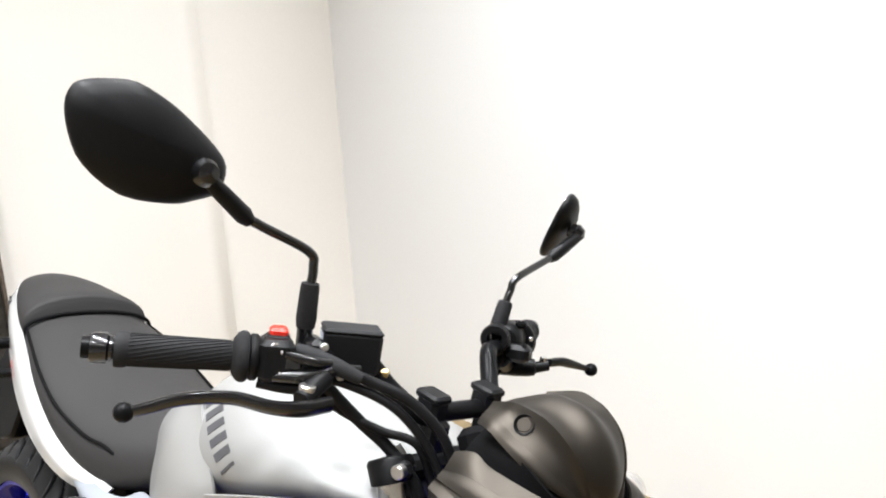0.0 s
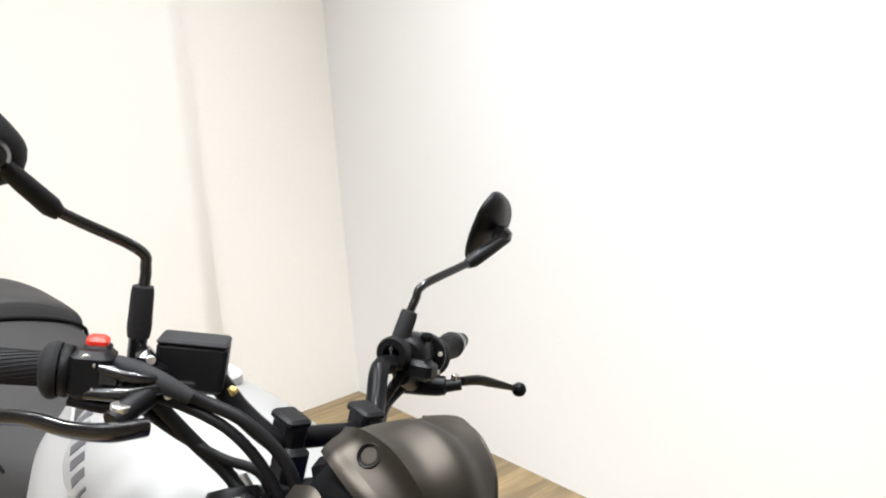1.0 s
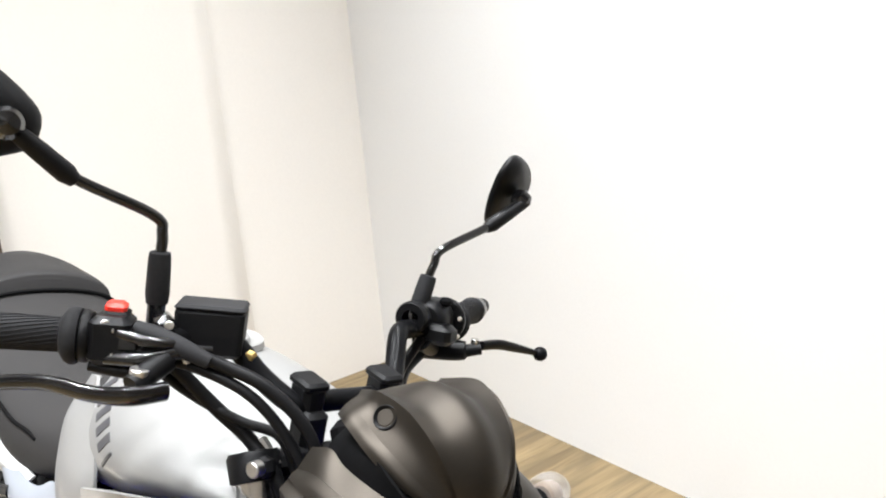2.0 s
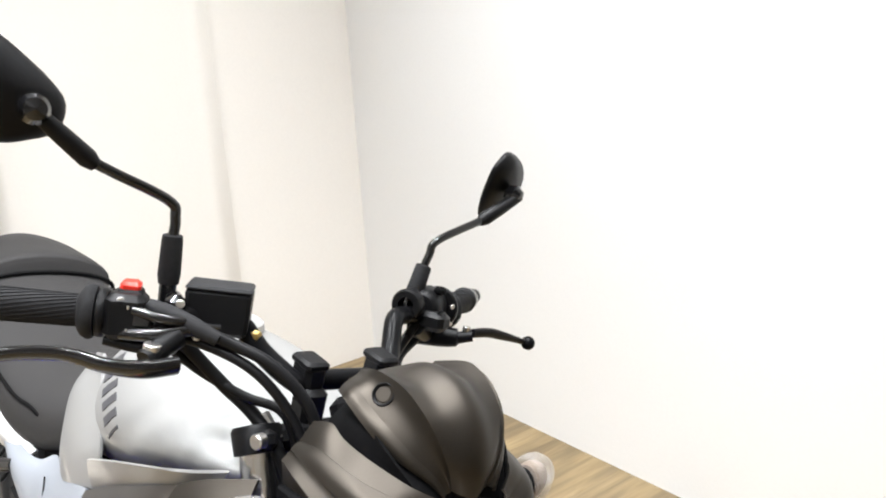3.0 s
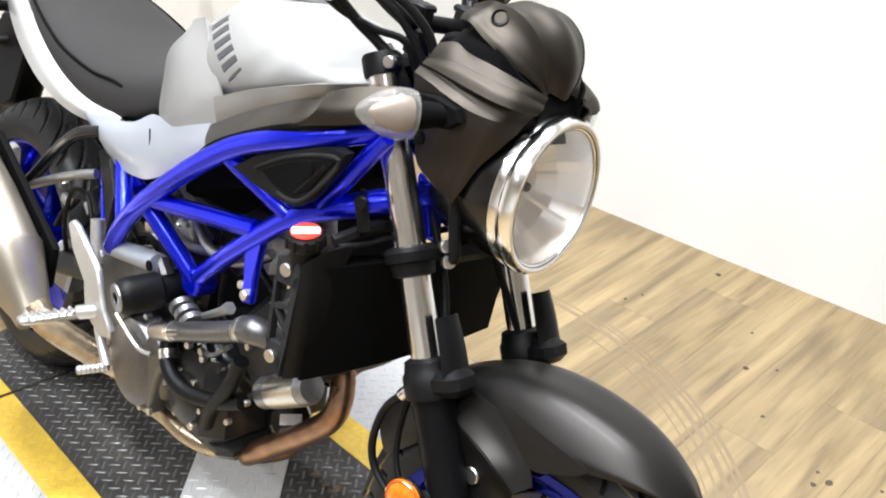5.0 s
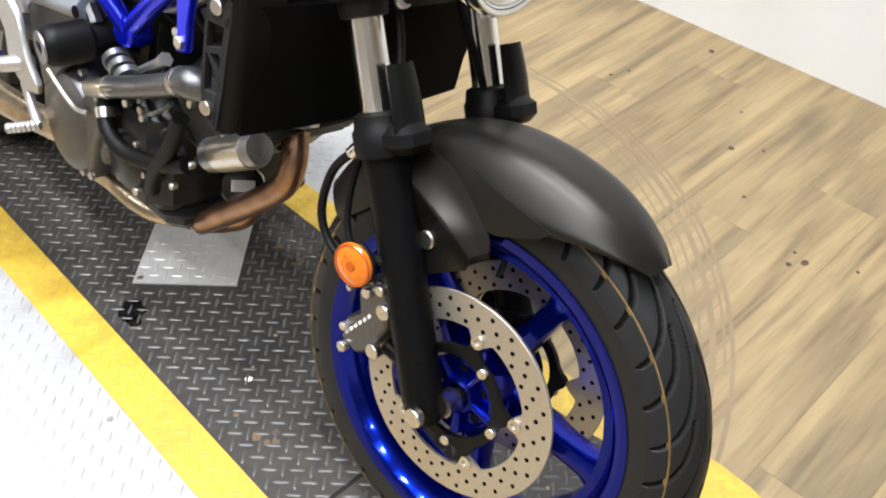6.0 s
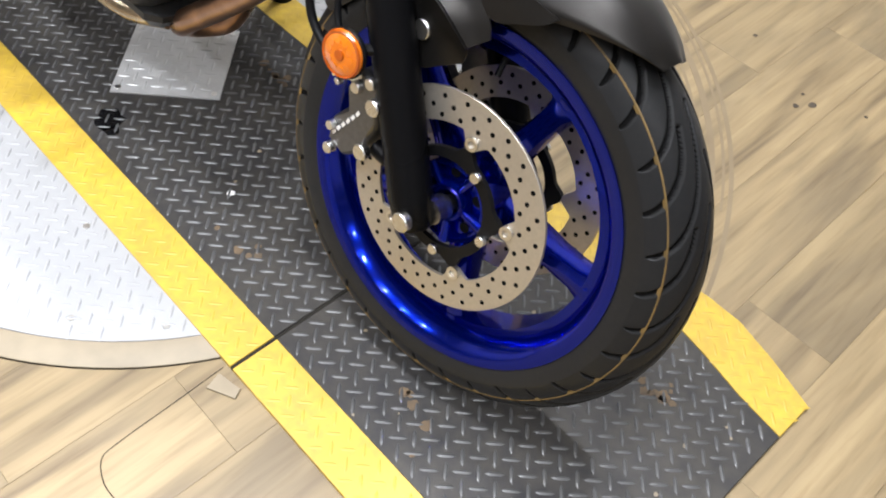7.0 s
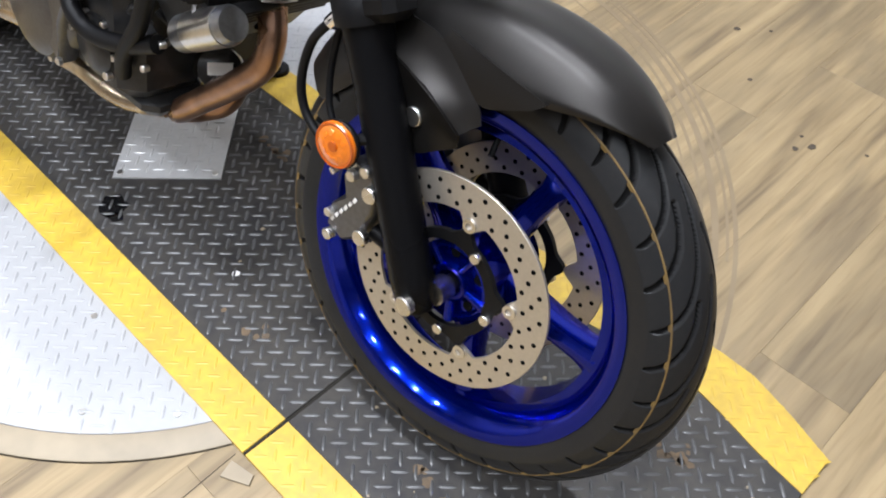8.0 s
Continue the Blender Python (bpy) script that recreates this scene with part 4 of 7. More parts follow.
for side in (-1, 1):
    d = (along(side * 0.35) - along(side * 0.25)).normalized()
    inner, outer = along(side * 0.238), along(side * (0.3455 if side < 0 else 0.330))
    L = (outer - inner).length
    prof = [(0.0115, -0.004), (0.0245, -0.004), (0.0262, -0.001), (0.0262, 0.003), (0.0240, 0.007), (0.0185, 0.011)]
    prof += [(0.0150 + 0.0010 * i / 26, 0.012 + (L - 0.026) * i / 26) for i in range(27)]
    prof += [(0.0180, L - 0.010), (0.0184, L - 0.003), (0.0176, L), (0.0115, L)]
    g = part("grip", lathe(B(), prof, inner, d, 28, True), "grip", handlebar, "ribbed black rubber grip", True)
    for k in range(26):
        rib = []
        u = d.orthogonal().normalized()
        v = d.cross(u)
        for j in range(13):
            a = side * 1.25 * j / 12 + 2 * math.pi * k / 26
            rib.append(inner + d * (0.013 + (L - 0.026) * j / 12) + (0.0150 + 0.0010 * j / 12) * (math.cos(a) * u + math.sin(a) * v))
        part("rib", tube(B(), rib, 0.0009, 4), "grip", g, "", True)
    end = part("bar_end", lathe(B(), [(1e-5, 0), (0.0125, 0), (0.0125, 0.003), (0.0150, 0.005), (0.0152, 0.017), (0.0135, 0.0205), (1e-5, 0.021)], outer + d * 0.002, d, 24), "gloss", handlebar, "black bar end weight", True)
    # switch housing, two half shells
    wide = 1.0 if side < 0 else 1.13
    b = lathe(B(), [(0.011, -0.002), (0.0225 * wide, -0.002), (0.0240 * wide, 0.0), (0.0240 * wide, 0.005), (0.0225 * wide, 0.007), (0.011, 0.007)], along(side * (0.2275 if side < 0 else 0.214), (0, 0, 0 if side < 0 else 0.006)), d, 28, True)
    sw = part("switch_housing", b, "black", handlebar, "black switch housing", True)
    if side < 0:
        block(bb := B(), along(-0.2125, (0.004, 0, 0.001)), (0.044, 0.036, 0.044), (0, 0, -30), 0.006)
    else:
        lathe(bb := B(), [(0.010, -0.004), (0.019, -0.003), (0.0235, 0.002), (0.0255, 0.012), (0.0255, 0.034), (0.0235, 0.040), (0.010, 0.041)], along(0.170, (-0.002, 0, 0.007)), d, 24, True)
    part("switch_body", bb, "black", sw, "", True)
    if side > 0:
        lathe(bb := B(), [(0.010, -0.002), (0.0175, -0.002), (0.0195, 0.002), (0.0195, 0.016), (0.0175, 0.020), (0.010, 0.020)], along(0.138, (-0.002, 0, 0.012)), d, 22, True)
        part("mirror_clamp", bb, "black", sw, "", True)
        block(bb := B(), along(0.196, (0.010, 0, 0.032)), (0.014, 0.014, 0.010), (0, 0, 30), 0.003)
        part("dip_switch", bb, "matt", sw, "", True)
        block(bb := B(), along(0.182, (0.027, 0, 0.004)), (0.008, 0.018, 0.012), (0, 0, 30), 0.003)
        part("horn_button", bb, "matt", sw, "", True)
    if side < 0:
        block(bb := B(), along(-0.2085, (-0.002, 0, 0.028)), (0.016, 0.019, 0.010), (0, 8, -30), 0.003)
        part("stop_switch", bb, "red", sw, "red engine stop switch", True)
        block(bb := B(), along(-0.2085, (-0.002, 0, 0.022)), (0.022, 0.024, 0.008), (0, 8, -30), 0.003)
        part("switch_base", bb, "black", sw, "", True)
    for o in (0.012, -0.010):
        part("housing_screw", disk(B(), along(side * 0.219, (0.0255, 0, o)), (1, side * -0.56, 0), 0.0032, 0.003, 10), "steel", sw, "", True)
    # lever and its perch
    perch = part("lever_perch", block(B(), along(side * 0.178, (0.014, 0, -0.010 if side < 0 else -0.004)), (0.046, 0.030, 0.024), (0, 0, side * 25), 0.006), "black", handlebar, "black lever perch", True)
    tube(bb := B(), [along(side * 0.178, (0.03, 0, -0.012)), (-0.360, -0.212, 1.024)] if side < 0 else [along(0.160, (0.004, 0, -0.014)), (-0.430, 0.182, 1.016)], [0.012, 0.010], 10)
    part("perch_arm", bb, "black", perch, "", True)
    part("pivot_bolt", disk(B(), (-0.362, -0.205, 1.033) if side < 0 else (-0.402, 0.226, 1.026), (0.1, 0, 1), 0.0085 if side < 0 else 0.005, 0.006, 18), "steel", perch, "bright lever pivot", True)
    part("perch_bolt", disk(B(), along(side * 0.178, (0.026, 0, -0.006)) if side < 0 else along(0.172, (0.026, 0, -0.004)), (0.5, 0, 1), 0.0050 if side < 0 else 0.0032, 0.006, 12), "steel", perch, "", True)
    if side > 0:
        tube(bb := B(), [(-0.444, 0.182, 1.013), (-0.429, 0.203, 1.014), (-0.416, 0.212, 1.015), (-0.4087, 0.218, 1.016), (-0.4080, 0.219, 1.016), (-0.396, 0.232, 1.021)], [0.0130, 0.0140, 0.0128, 0.0115, 0.0078, 0.0075], 16)
        part("adjuster", bb, "black", perch, "black cable adjuster", True)
    lv = [(-0.397, 0.232, 1.024), (-0.3973, 0.262, 1.0237), (-0.3997, 0.290, 1.0179), (-0.4029, 0.320, 1.0109), (-0.4055, 0.342, 1.0055)] if side > 0 else [(-0.350, side * 0.185, 1.020), (-0.352, side * 0.215, 1.018), (-0.362, side * 0.245, 1.020), (-0.385, side * 0.275, 1.026), (-0.402, side * 0.315, 1.024), (-0.417, side * 0.346, 1.014), (-0.424, side * 0.359, 1.0105)]
    lever = part("lever", tube(B(), lv, [0.011, 0.011, 0.0090, 0.0085, 0.0080, 0.0074, 0.007] if side < 0 else [0.0075, 0.0080, 0.0072, 0.0055, 0.0042], 12, 6, flat=0.72), "gloss" if side < 0 else "black", perch, "black ball-ended lever", True)
    part("lever_ball", lathe(B(), [(1e-5, -0.0098), (0.005, -0.0085), (0.0085, -0.005), (0.0098, 0), (0.0085, 0.005), (0.005, 0.0085), (1e-5, 0.0098)], (-0.425, -0.3625, 1.0100) if side < 0 else (-0.4040, 0.348, 1.0044), (0, 1, 0), 18), "fork", lever, "", True)
    # clamp on the top yoke
    block(bb := B(), (-0.342, side * 0.045, 1.004), (0.034, 0.026, 0.034), (0, 8, 0), 0.006)
    riser = part("bar_clamp", bb, "black", handlebar, "black handlebar clamp", True)
    block(bb := B(), (-0.336, side * 0.045, 0.975), (0.03, 0.028, 0.04), (0, 8, 0), 0.005)
    part("riser", bb, "black", riser, "", True)
    block(bb := B(), (-0.341, side * 0.045, 1.0185), (0.036, 0.027, 0.010), (0, 8, 0), 0.003)
    part("clamp_cap", bb, "black", riser, "", True)

# throttle guide, switch toggles and clamp screws round the near grip
for pts, r, mat_ in (([along(-0.222, (0.022, 0, -0.014)), along(-0.198, (0.030, 0, -0.011)), along(-0.165, (0.036, 0, -0.004)), along(-0.140, (0.040, 0, -0.004))], [0.0062, 0.0072, 0.0062, 0.0052], "gloss"),
                     ([along(-0.215, (0.026, 0, 0.010)), along(-0.190, (0.030, 0, 0.004)), along(-0.160, (0.034, 0, 0.002))], [0.0045, 0.0058, 0.0048], "gloss"),
                     ([along(-0.230, (0.012, 0, -0.024)), along(-0.205, (0.020, 0, -0.026)), along(-0.178, (0.030, 0, -0.022))], [0.0050, 0.0062, 0.0070], "black")):
    part("cable_guide", tube(B(), pts, r, 12, 4), mat_, handlebar, "", True)
part("start_switch", block(B(), along(-0.208, (0.0265, 0, 0.002)), (0.006, 0.018, 0.016), (0, 0, -30), 0.002), "gloss", handlebar, "black starter button", True)
part("mirror_clamp", block(B(), along(-0.168, (-0.002, 0, 0.006)), (0.036, 0.018, 0.034), (0, 0, -20), 0.006), "gloss", handlebar, "black mirror clamp", True)
for y_, off in ((-0.172, (0.0175, 0, 0.016)), (-0.172, (0.0205, 0, -0.006)), (-0.190, (0.030, 0, -0.020)), (-0.224, (0.0225, 0, 0.016)), (-0.160, (0.034, 0, -0.012))):
    part("clamp_screw", disk(B(), along(y_, off), (1, -0.35, 0.25), 0.0042, 0.005, 12), "steel", handlebar, "", True)

# brake fluid reservoir
b = B()
block(b, (-0.402, -0.1215, 1.0600), (0.062, 0.046, 0.046), (0, 0, 57), 0.004, 1.04)
res = part("brake_reservoir", b, "black", handlebar, "square black brake fluid reservoir", True)
b = B()
block(b, (-0.402, -0.1215, 1.0835), (0.0650, 0.0484, 0.006), (0, 0, 57), 0.0025)
part("reservoir_lid", b, "grip", res, "", True)
part("banjo_bolt", disk(B(), (-0.378, -0.097, 1.040), (1, 0.6, -0.1), 0.0055, 0.011, 6), "brass", res, "", True)
part("warning_label", block(B(), (-0.4192, -0.1480, 1.068), (0.0015, 0.030, 0.022), (0, 0, 57), 0.0005), "sticker", res, "pale blue warning label", True)

# cables and hoses at the bars
LINES = [
    ([(-0.356, -0.152, 1.047), (-0.345, -0.135, 1.040), (-0.318, -0.105, 1.025), (-0.292, -0.075, 0.990), (-0.278, -0.062, 0.940), (-0.27, -0.05, 0.86)], 0.0062, "brake_hose"),
    ([(-0.400, -0.185, 1.040), (-0.362, -0.150, 1.034), (-0.325, -0.115, 1.015), (-0.300, -0.085, 0.975), (-0.285, -0.07, 0.93), (-0.28, -0.05, 0.85)], 0.0052, "throttle_cable"),
    ([(-0.405, -0.180, 1.030), (-0.385, -0.140, 1.000), (-0.350, -0.110, 0.984), (-0.318, -0.085, 0.975), (-0.30, -0.07, 0.93)], 0.0048, "throttle_cable"),
    ([(-0.398, -0.165, 1.035), (-0.372, -0.125, 0.992), (-0.345, -0.10, 0.965), (-0.31, -0.085, 0.930), (-0.30, -0.07, 0.88)], 0.0070, "wiring_loom"),
    ([(-0.440, 0.180, 1.012), (-0.415, 0.130, 0.990), (-0.360, 0.090, 0.962), (-0.300, 0.065, 0.92), (-0.285, 0.05, 0.87)], 0.0065, "clutch_cable"),
    ([(-0.412, 0.150, 1.036), (-0.405, 0.115, 0.990), (-0.350, 0.09, 0.95), (-0.31, 0.07, 0.90)], 0.0060, "wiring_loom"),
]
for pts, r, nm in LINES:
    part(nm, tube(B(), pts, r, 10, 8), "black", handlebar, "", True)
part("cable_boot", tube(B(), [(-0.399, -0.197, 1.0645), (-0.385, -0.182, 1.060), (-0.368, -0.166, 1.053), (-0.350, -0.146, 1.043)], [0.0085, 0.0098, 0.0092, 0.0068], 14, 3), "grip", handlebar, "", True)
part("hose_fitting", tube(B(), [(-0.345, -0.092, 0.965), (-0.325, -0.085, 0.945)], 0.008, 8), "steel", handlebar, "", True)
block(bb := B(), (-0.285, 0.0, 0.972), (0.03, 0.09, 0.05), (0, -30, 0), 0.008)
part("instrument_panel", bb, "matt", bike, "", True)


# mirrors
def mirror(side, foot, bend, neck, ball, yaw, tip, roll, back, shift=(0, 0, 0)):
    stem = part("mirror_stem", tube(B(), [foot, Vector(foot).lerp(Vector(bend), 0.5), Vector(bend) + Vector((0, side * -0.001, -0.012)), Vector(bend) + Vector((0, side * 0.010, 0.006)), neck, ball], 0.0052, 14, 6), "gloss", bike, "thin black mirror stem", True)
    f, bnd = Vector(foot), Vector(bend)
    part("stem_boot", tube(B(), [f, f.lerp(bnd, 0.12), f.lerp(bnd, 0.55), f.lerp(bnd, 0.62), f.lerp(bnd, 0.635)], [0.0100, 0.0112, 0.0104, 0.0096, 0.0065], 16), "grip", stem, "black rubber boot", True)
    part("stem_foot", tube(B(), [f - Vector((0, 0, 0.034 if side < 0 else 0.016)), f], 0.0085, 12), "gloss", stem, "", True)
    nk, bl = Vector(neck), Vector(ball)
    part("stem_collar", tube(B(), [nk.lerp(bl, -0.15), nk, nk.lerp(bl, 0.45), bl], [0.0065, 0.0095, 0.0090, 0.0075], 14), "black", stem, "", True)
    a = radians(yaw)
    out, nrm = Vector((-math.sin(a), side * math.cos(a), 0)), Vector((math.cos(a), side * math.sin(a), 0))
    up = Vector((0, 0, 1))
    up, nrm = up * math.cos(radians(tip)) + nrm * math.sin(radians(tip)), nrm * math.cos(radians(tip)) - up * math.sin(radians(tip))
    out, up = out * math.cos(radians(roll)) + up * math.sin(radians(roll)), up * math.cos(radians(roll)) - out * math.sin(radians(roll))
    edge = [(0.117, 0.044), (0.113, 0.060), (0.104, 0.067), (0.085, 0.071), (0.060, 0.072), (0.030, 0.059), (0.008, 0.044), (-0.014, 0.026), (-0.027, 0.008), (-0.022, -0.016), (0.0, -0.026), (0.024, -0.031), (0.066, -0.027), (0.099, -0.004), (0.112, 0.020)]
    edge = [Vector((u * 1.05, v * 1.05, 0)) for u, v in edge]
    edge = [(q.x, q.y) for q in curve_through(edge, 3, True)]
    mu, mv = 0.046, 0.025
    joint = bl
    bl = bl + Vector(shift)
    rings = []
    for k, h in ((0.97, -0.034), (1.0, -0.032), (1.0, -0.028), (0.97, -0.0245), (0.90, -0.0205), (0.72, -0.0155), (0.40, -0.0115), (0.05, -0.0105)):
        ring = []
        for u, v in edge:
            pu, pv = mu + (u - mu) * k, mv + (v - mv) * k
            crease = 0.003 * max(0.0, 1 - abs((pv - mv) - 0.30 * (pu - mu)) / 0.030) * (1 if h > -0.022 else 0)
            ring.append(bl + out * pu + up * pv + nrm * (h + crease + back))
        rings.append(ring)
    shell = part("mirror_housing", skin(B(), rings), "black", stem, "black mirror housing", True, 50)
    rings = [[bl + out * (mu + (u - mu) * k) + up * (mv + (v - mv) * k) + nrm * (h + back) for u, v in edge] for k, h in ((0.93, -0.0330), (0.93, -0.0348), (0.02, -0.0352))]
    part("mirror_glass", skin(B(), rings), "mirror", shell, "silvered mirror glass", True)
    part("ball_joint", lathe(B(), [(1e-5, -0.014), (0.010, -0.010), (0.014, 0), (0.010, 0.010), (1e-5, 0.014)], joint + nrm * (back - 0.006), nrm, 18), "gloss", shell, "", True)


mirror(-1, (-0.426, -0.167, 1.082), (-0.421, -0.170, 1.160), (-0.429, -0.255, 1.197), (-0.432, -0.305, 1.235), 9.4, -2.0, 0.0, 0.018)
mirror(1, (-0.432, 0.154, 1.060), (-0.431, 0.173, 1.131), (-0.437, 0.264, 1.168), (-0.436, 0.318, 1.200), 29.35, 22.8, -46.8, 0.0, (0.0049, -0.0087, 0.019))

# fuel tank
def ribs(table, nx=6, ny=4):
    """Rings across the bike from half sections (half width, height), smoothed both ways."""
    lines = []
    for x, half in table:
        lines.append([(x, -y, z) for y, z in half] + [(x, y, z) for y, z in half[-2::-1]] if half[-1][0] == 0 else [(x, -y, z) for y, z in half] + [(x, y, z) for y, z in half[::-1]])
    lines = [curve_through(l, ny) for l in lines]
    cols = [curve_through([l[i] for l in lines], nx) for i in range(len(lines[0]))]
    return [[c[j] for c in cols] for j in range(len(cols[0]))]


TANK = [
    (-0.800, [(0.050, 0.775), (0.080, 0.785), (0.092, 0.815), (0.086, 0.850), (0.060, 0.872), (0.030, 0.880), (0, 0.882)]),
    (-0.765, [(0.085, 0.752), (0.118, 0.762), (0.126, 0.815), (0.112, 0.878), (0.080, 0.915), (0.040, 0.926), (0, 0.928)]),
    (-0.715, [(0.100, 0.755), (0.142, 0.768), (0.148, 0.830), (0.138, 0.908), (0.100, 0.955), (0.050, 0.970), (0, 0.973)]),
    (-0.650, [(0.105, 0.772), (0.150, 0.786), (0.162, 0.846), (0.154, 0.918), (0.110, 0.970), (0.055, 0.992), (0, 0.997)]),
    (-0.560, [(0.110, 0.798), (0.158, 0.815), (0.172, 0.862), (0.156, 0.922), (0.105, 0.964), (0.052, 0.986), (0, 0.991)]),
    (-0.470, [(0.110, 0.835), (0.155, 0.850), (0.172, 0.886), (0.152, 0.925), (0.102, 0.952), (0.050, 0.966), (0, 0.970)]),
    (-0.390, [(0.100, 0.868), (0.140, 0.880), (0.158, 0.906), (0.140, 0.927), (0.096, 0.940), (0.048, 0.946), (0, 0.948)]),
    (-0.335, [(0.080, 0.880), (0.112, 0.888), (0.124, 0.904), (0.110, 0.918), (0.080, 0.926), (0.040, 0.930), (0, 0.932)]),
    (-0.315, [(0.060, 0.888), (0.085, 0.893), (0.094, 0.902), (0.084, 0.910), (0.060, 0.916), (0.030, 0.919), (0, 0.921)]),
]
shell_mesh = skin(B(), ribs(TANK))
for k in range(60):
    bmesh.ops.smooth_vert(shell_mesh, verts=shell_mesh.verts, factor=0.5, use_axis_x=True, use_axis_y=True, use_axis_z=True)
tank = part("fuel_tank", shell_mesh, "silver", bike, "pearl silver fuel tank", angle=60)
cap = Vector((-0.625, 0, 0.990))
part("tank_cap", lathe(B(), [(1e-5, 0.010), (0.028, 0.010), (0.034, 0.007), (0.036, 0.0), (0.052, 0.004), (0.054, -0.004), (1e-5, -0.004)], cap, (0.05, 0, 1), 36), "silver", tank, "round metal tank cap")
# six plain slanted bars on the tank side
p0, p1 = Vector((-0.674, -0.152, 0.940)), Vector((-0.564, -0.160, 0.875))
run = (p1 - p0).normalized()
skin_of_tank = BVHTree.FromPolygons([v.co for v in tank.data.vertices], [p.vertices for p in tank.data.polygons])
nose = Vector((0.06, -1, 0.18)).normalized()
acr = nose.cross(run).normalized()
for k in range(6):
    c = p0.lerp(p1, (k + 0.25) / 5.5)
    w, h = (0.0064 if k < 5 else 0.0024), 0.0160
    ring = []
    for u, v in ((-1, -1), (0, -1), (1, -1), (1, 0), (1, 1), (0, 1), (-1, 1), (-1, 0)):
        q = c + run * (w * u + 0.0050 * v) + acr * (h * v)
        place, nrm, _, _ = skin_of_tank.ray_cast(q + nose * 0.1, -nose)
        ring.append((place, nrm))
    b = skin(B(), [[q - n * 0.0006 for q, n in ring], [q + n * 0.0009 for q, n in ring]])
    part("lettering_bar", b, "ink", tank, "dark grey lettering")

# knee panels, lower tank covers and side covers
for side in (-1, 1):
    rows = [[(x, side * y, z) for x, y, z in r] for r in (
        [(-0.772, 0.092, 0.908), (-0.738, 0.114, 0.922), (-0.700, 0.120, 0.932)],
        [(-0.806, 0.112, 0.864), (-0.730, 0.143, 0.876), (-0.655, 0.136, 0.889)],
        [(-0.802, 0.122, 0.816), (-0.710, 0.157, 0.830), (-0.610, 0.148, 0.857)],
        [(-0.796, 0.129, 0.771), (-0.700, 0.160, 0.795), (-0.585, 0.156, 0.840)],
        [(-0.780, 0.132, 0.739), (-0.690, 0.158, 0.772), (-0.578, 0.156, 0.803)])]
    part("knee_panel", sheet(B(), rows, 6, 5, 0.004), "silver", tank, "pearl silver knee panel")
    rows = [[(x, side * y, z) for x, y, z in r] for r in (
        [(-0.582, 0.171, 0.843), (-0.484, 0.1755, 0.877), (-0.365, 0.169, 0.913), (-0.312, 0.138, 0.927)],
        [(-0.582, 0.167, 0.822), (-0.484, 0.172, 0.861), (-0.380, 0.167, 0.897), (-0.318, 0.139, 0.916)],
        [(-0.582, 0.160, 0.801), (-0.484, 0.166, 0.846), (-0.399, 0.163, 0.879), (-0.324, 0.138, 0.905)])]
    part("tank_band", sheet(B(), rows, 6, 4, 0.004), "silver", tank, "pearl silver lower edge of the tank")
    rows = [[(x, side * y, z) for x, y, z in r] for r in (
        [(-0.588, 0.168, 0.799), (-0.540, 0.170, 0.822), (-0.484, 0.171, 0.847), (-0.399, 0.170, 0.881), (-0.324, 0.146, 0.910)],
        [(-0.578, 0.180, 0.781), (-0.525, 0.183, 0.806), (-0.465, 0.184, 0.835), (-0.375, 0.178, 0.868), (-0.308, 0.148, 0.896)],
        [(-0.565, 0.183, 0.770), (-0.508, 0.185, 0.799), (-0.440, 0.186, 0.826), (-0.346, 0.176, 0.860), (-0.290, 0.142, 0.886)])]
    part("tank_cover", sheet(B(), rows, 6, 5, 0.004), "cover_dark", tank, "satin silver lower tank cover, darkened for shade")
    rows = [[(x, side * y, z) for x, y, z in r] for r in (
        [(-0.345, 0.170, 0.905), (-0.315, 0.152, 0.918), (-0.278, 0.125, 0.928)],
        [(-0.350, 0.184, 0.880), (-0.312, 0.170, 0.893), (-0.270, 0.138, 0.908)],
        [(-0.400, 0.186, 0.850), (-0.330, 0.178, 0.870), (-0.270, 0.140, 0.888)])]
    part("air_scoop", sheet(B(), rows, 5, 5, 0.004), "gun", tank, "dark grey air scoop")
    rows = [[(x, side * y, z) for x, y, z in r] for r in (
        [(-1.075, 0.122, 0.728), (-0.960, 0.136, 0.716), (-0.870, 0.136, 0.727), (-0.806, 0.133, 0.757), (-0.710, 0.154, 0.766), (-0.590, 0.166, 0.801)],
        [(-1.060, 0.140, 0.716), (-0.950, 0.150, 0.702), (-0.865, 0.150, 0.712), (-0.797, 0.153, 0.730), (-0.705, 0.166, 0.738), (-0.580, 0.180, 0.779)],
        [(-1.020, 0.142, 0.700), (-0.945, 0.152, 0.685), (-0.870, 0.158, 0.685), (-0.800, 0.162, 0.692), (-0.705, 0.171, 0.712), (-0.567, 0.183, 0.768)],
        [(-0.975, 0.132, 0.672), (-0.930, 0.142, 0.655), (-0.880, 0.150, 0.652), (-0.820, 0.158, 0.656), (-0.735, 0.166, 0.676), (-0.566, 0.182, 0.765)])]
    cover = part("side_cover", sheet(B(), rows, 5, 5, 0.004), "silver_dull", bike, "satin silver side cover")
    part("cover_grommet", disk(B(), (-0.742, side * 0.166, 0.690), (0, side, 0.2), 0.006, 0.003, 14), "matt", cover)
    tube(bb := B(), [(-0.772, side * 0.1605, 0.745), (-0.752, side * 0.168, 0.700)], 0.0012, 6)
    part("panel_seam", bb, "matt", cover)
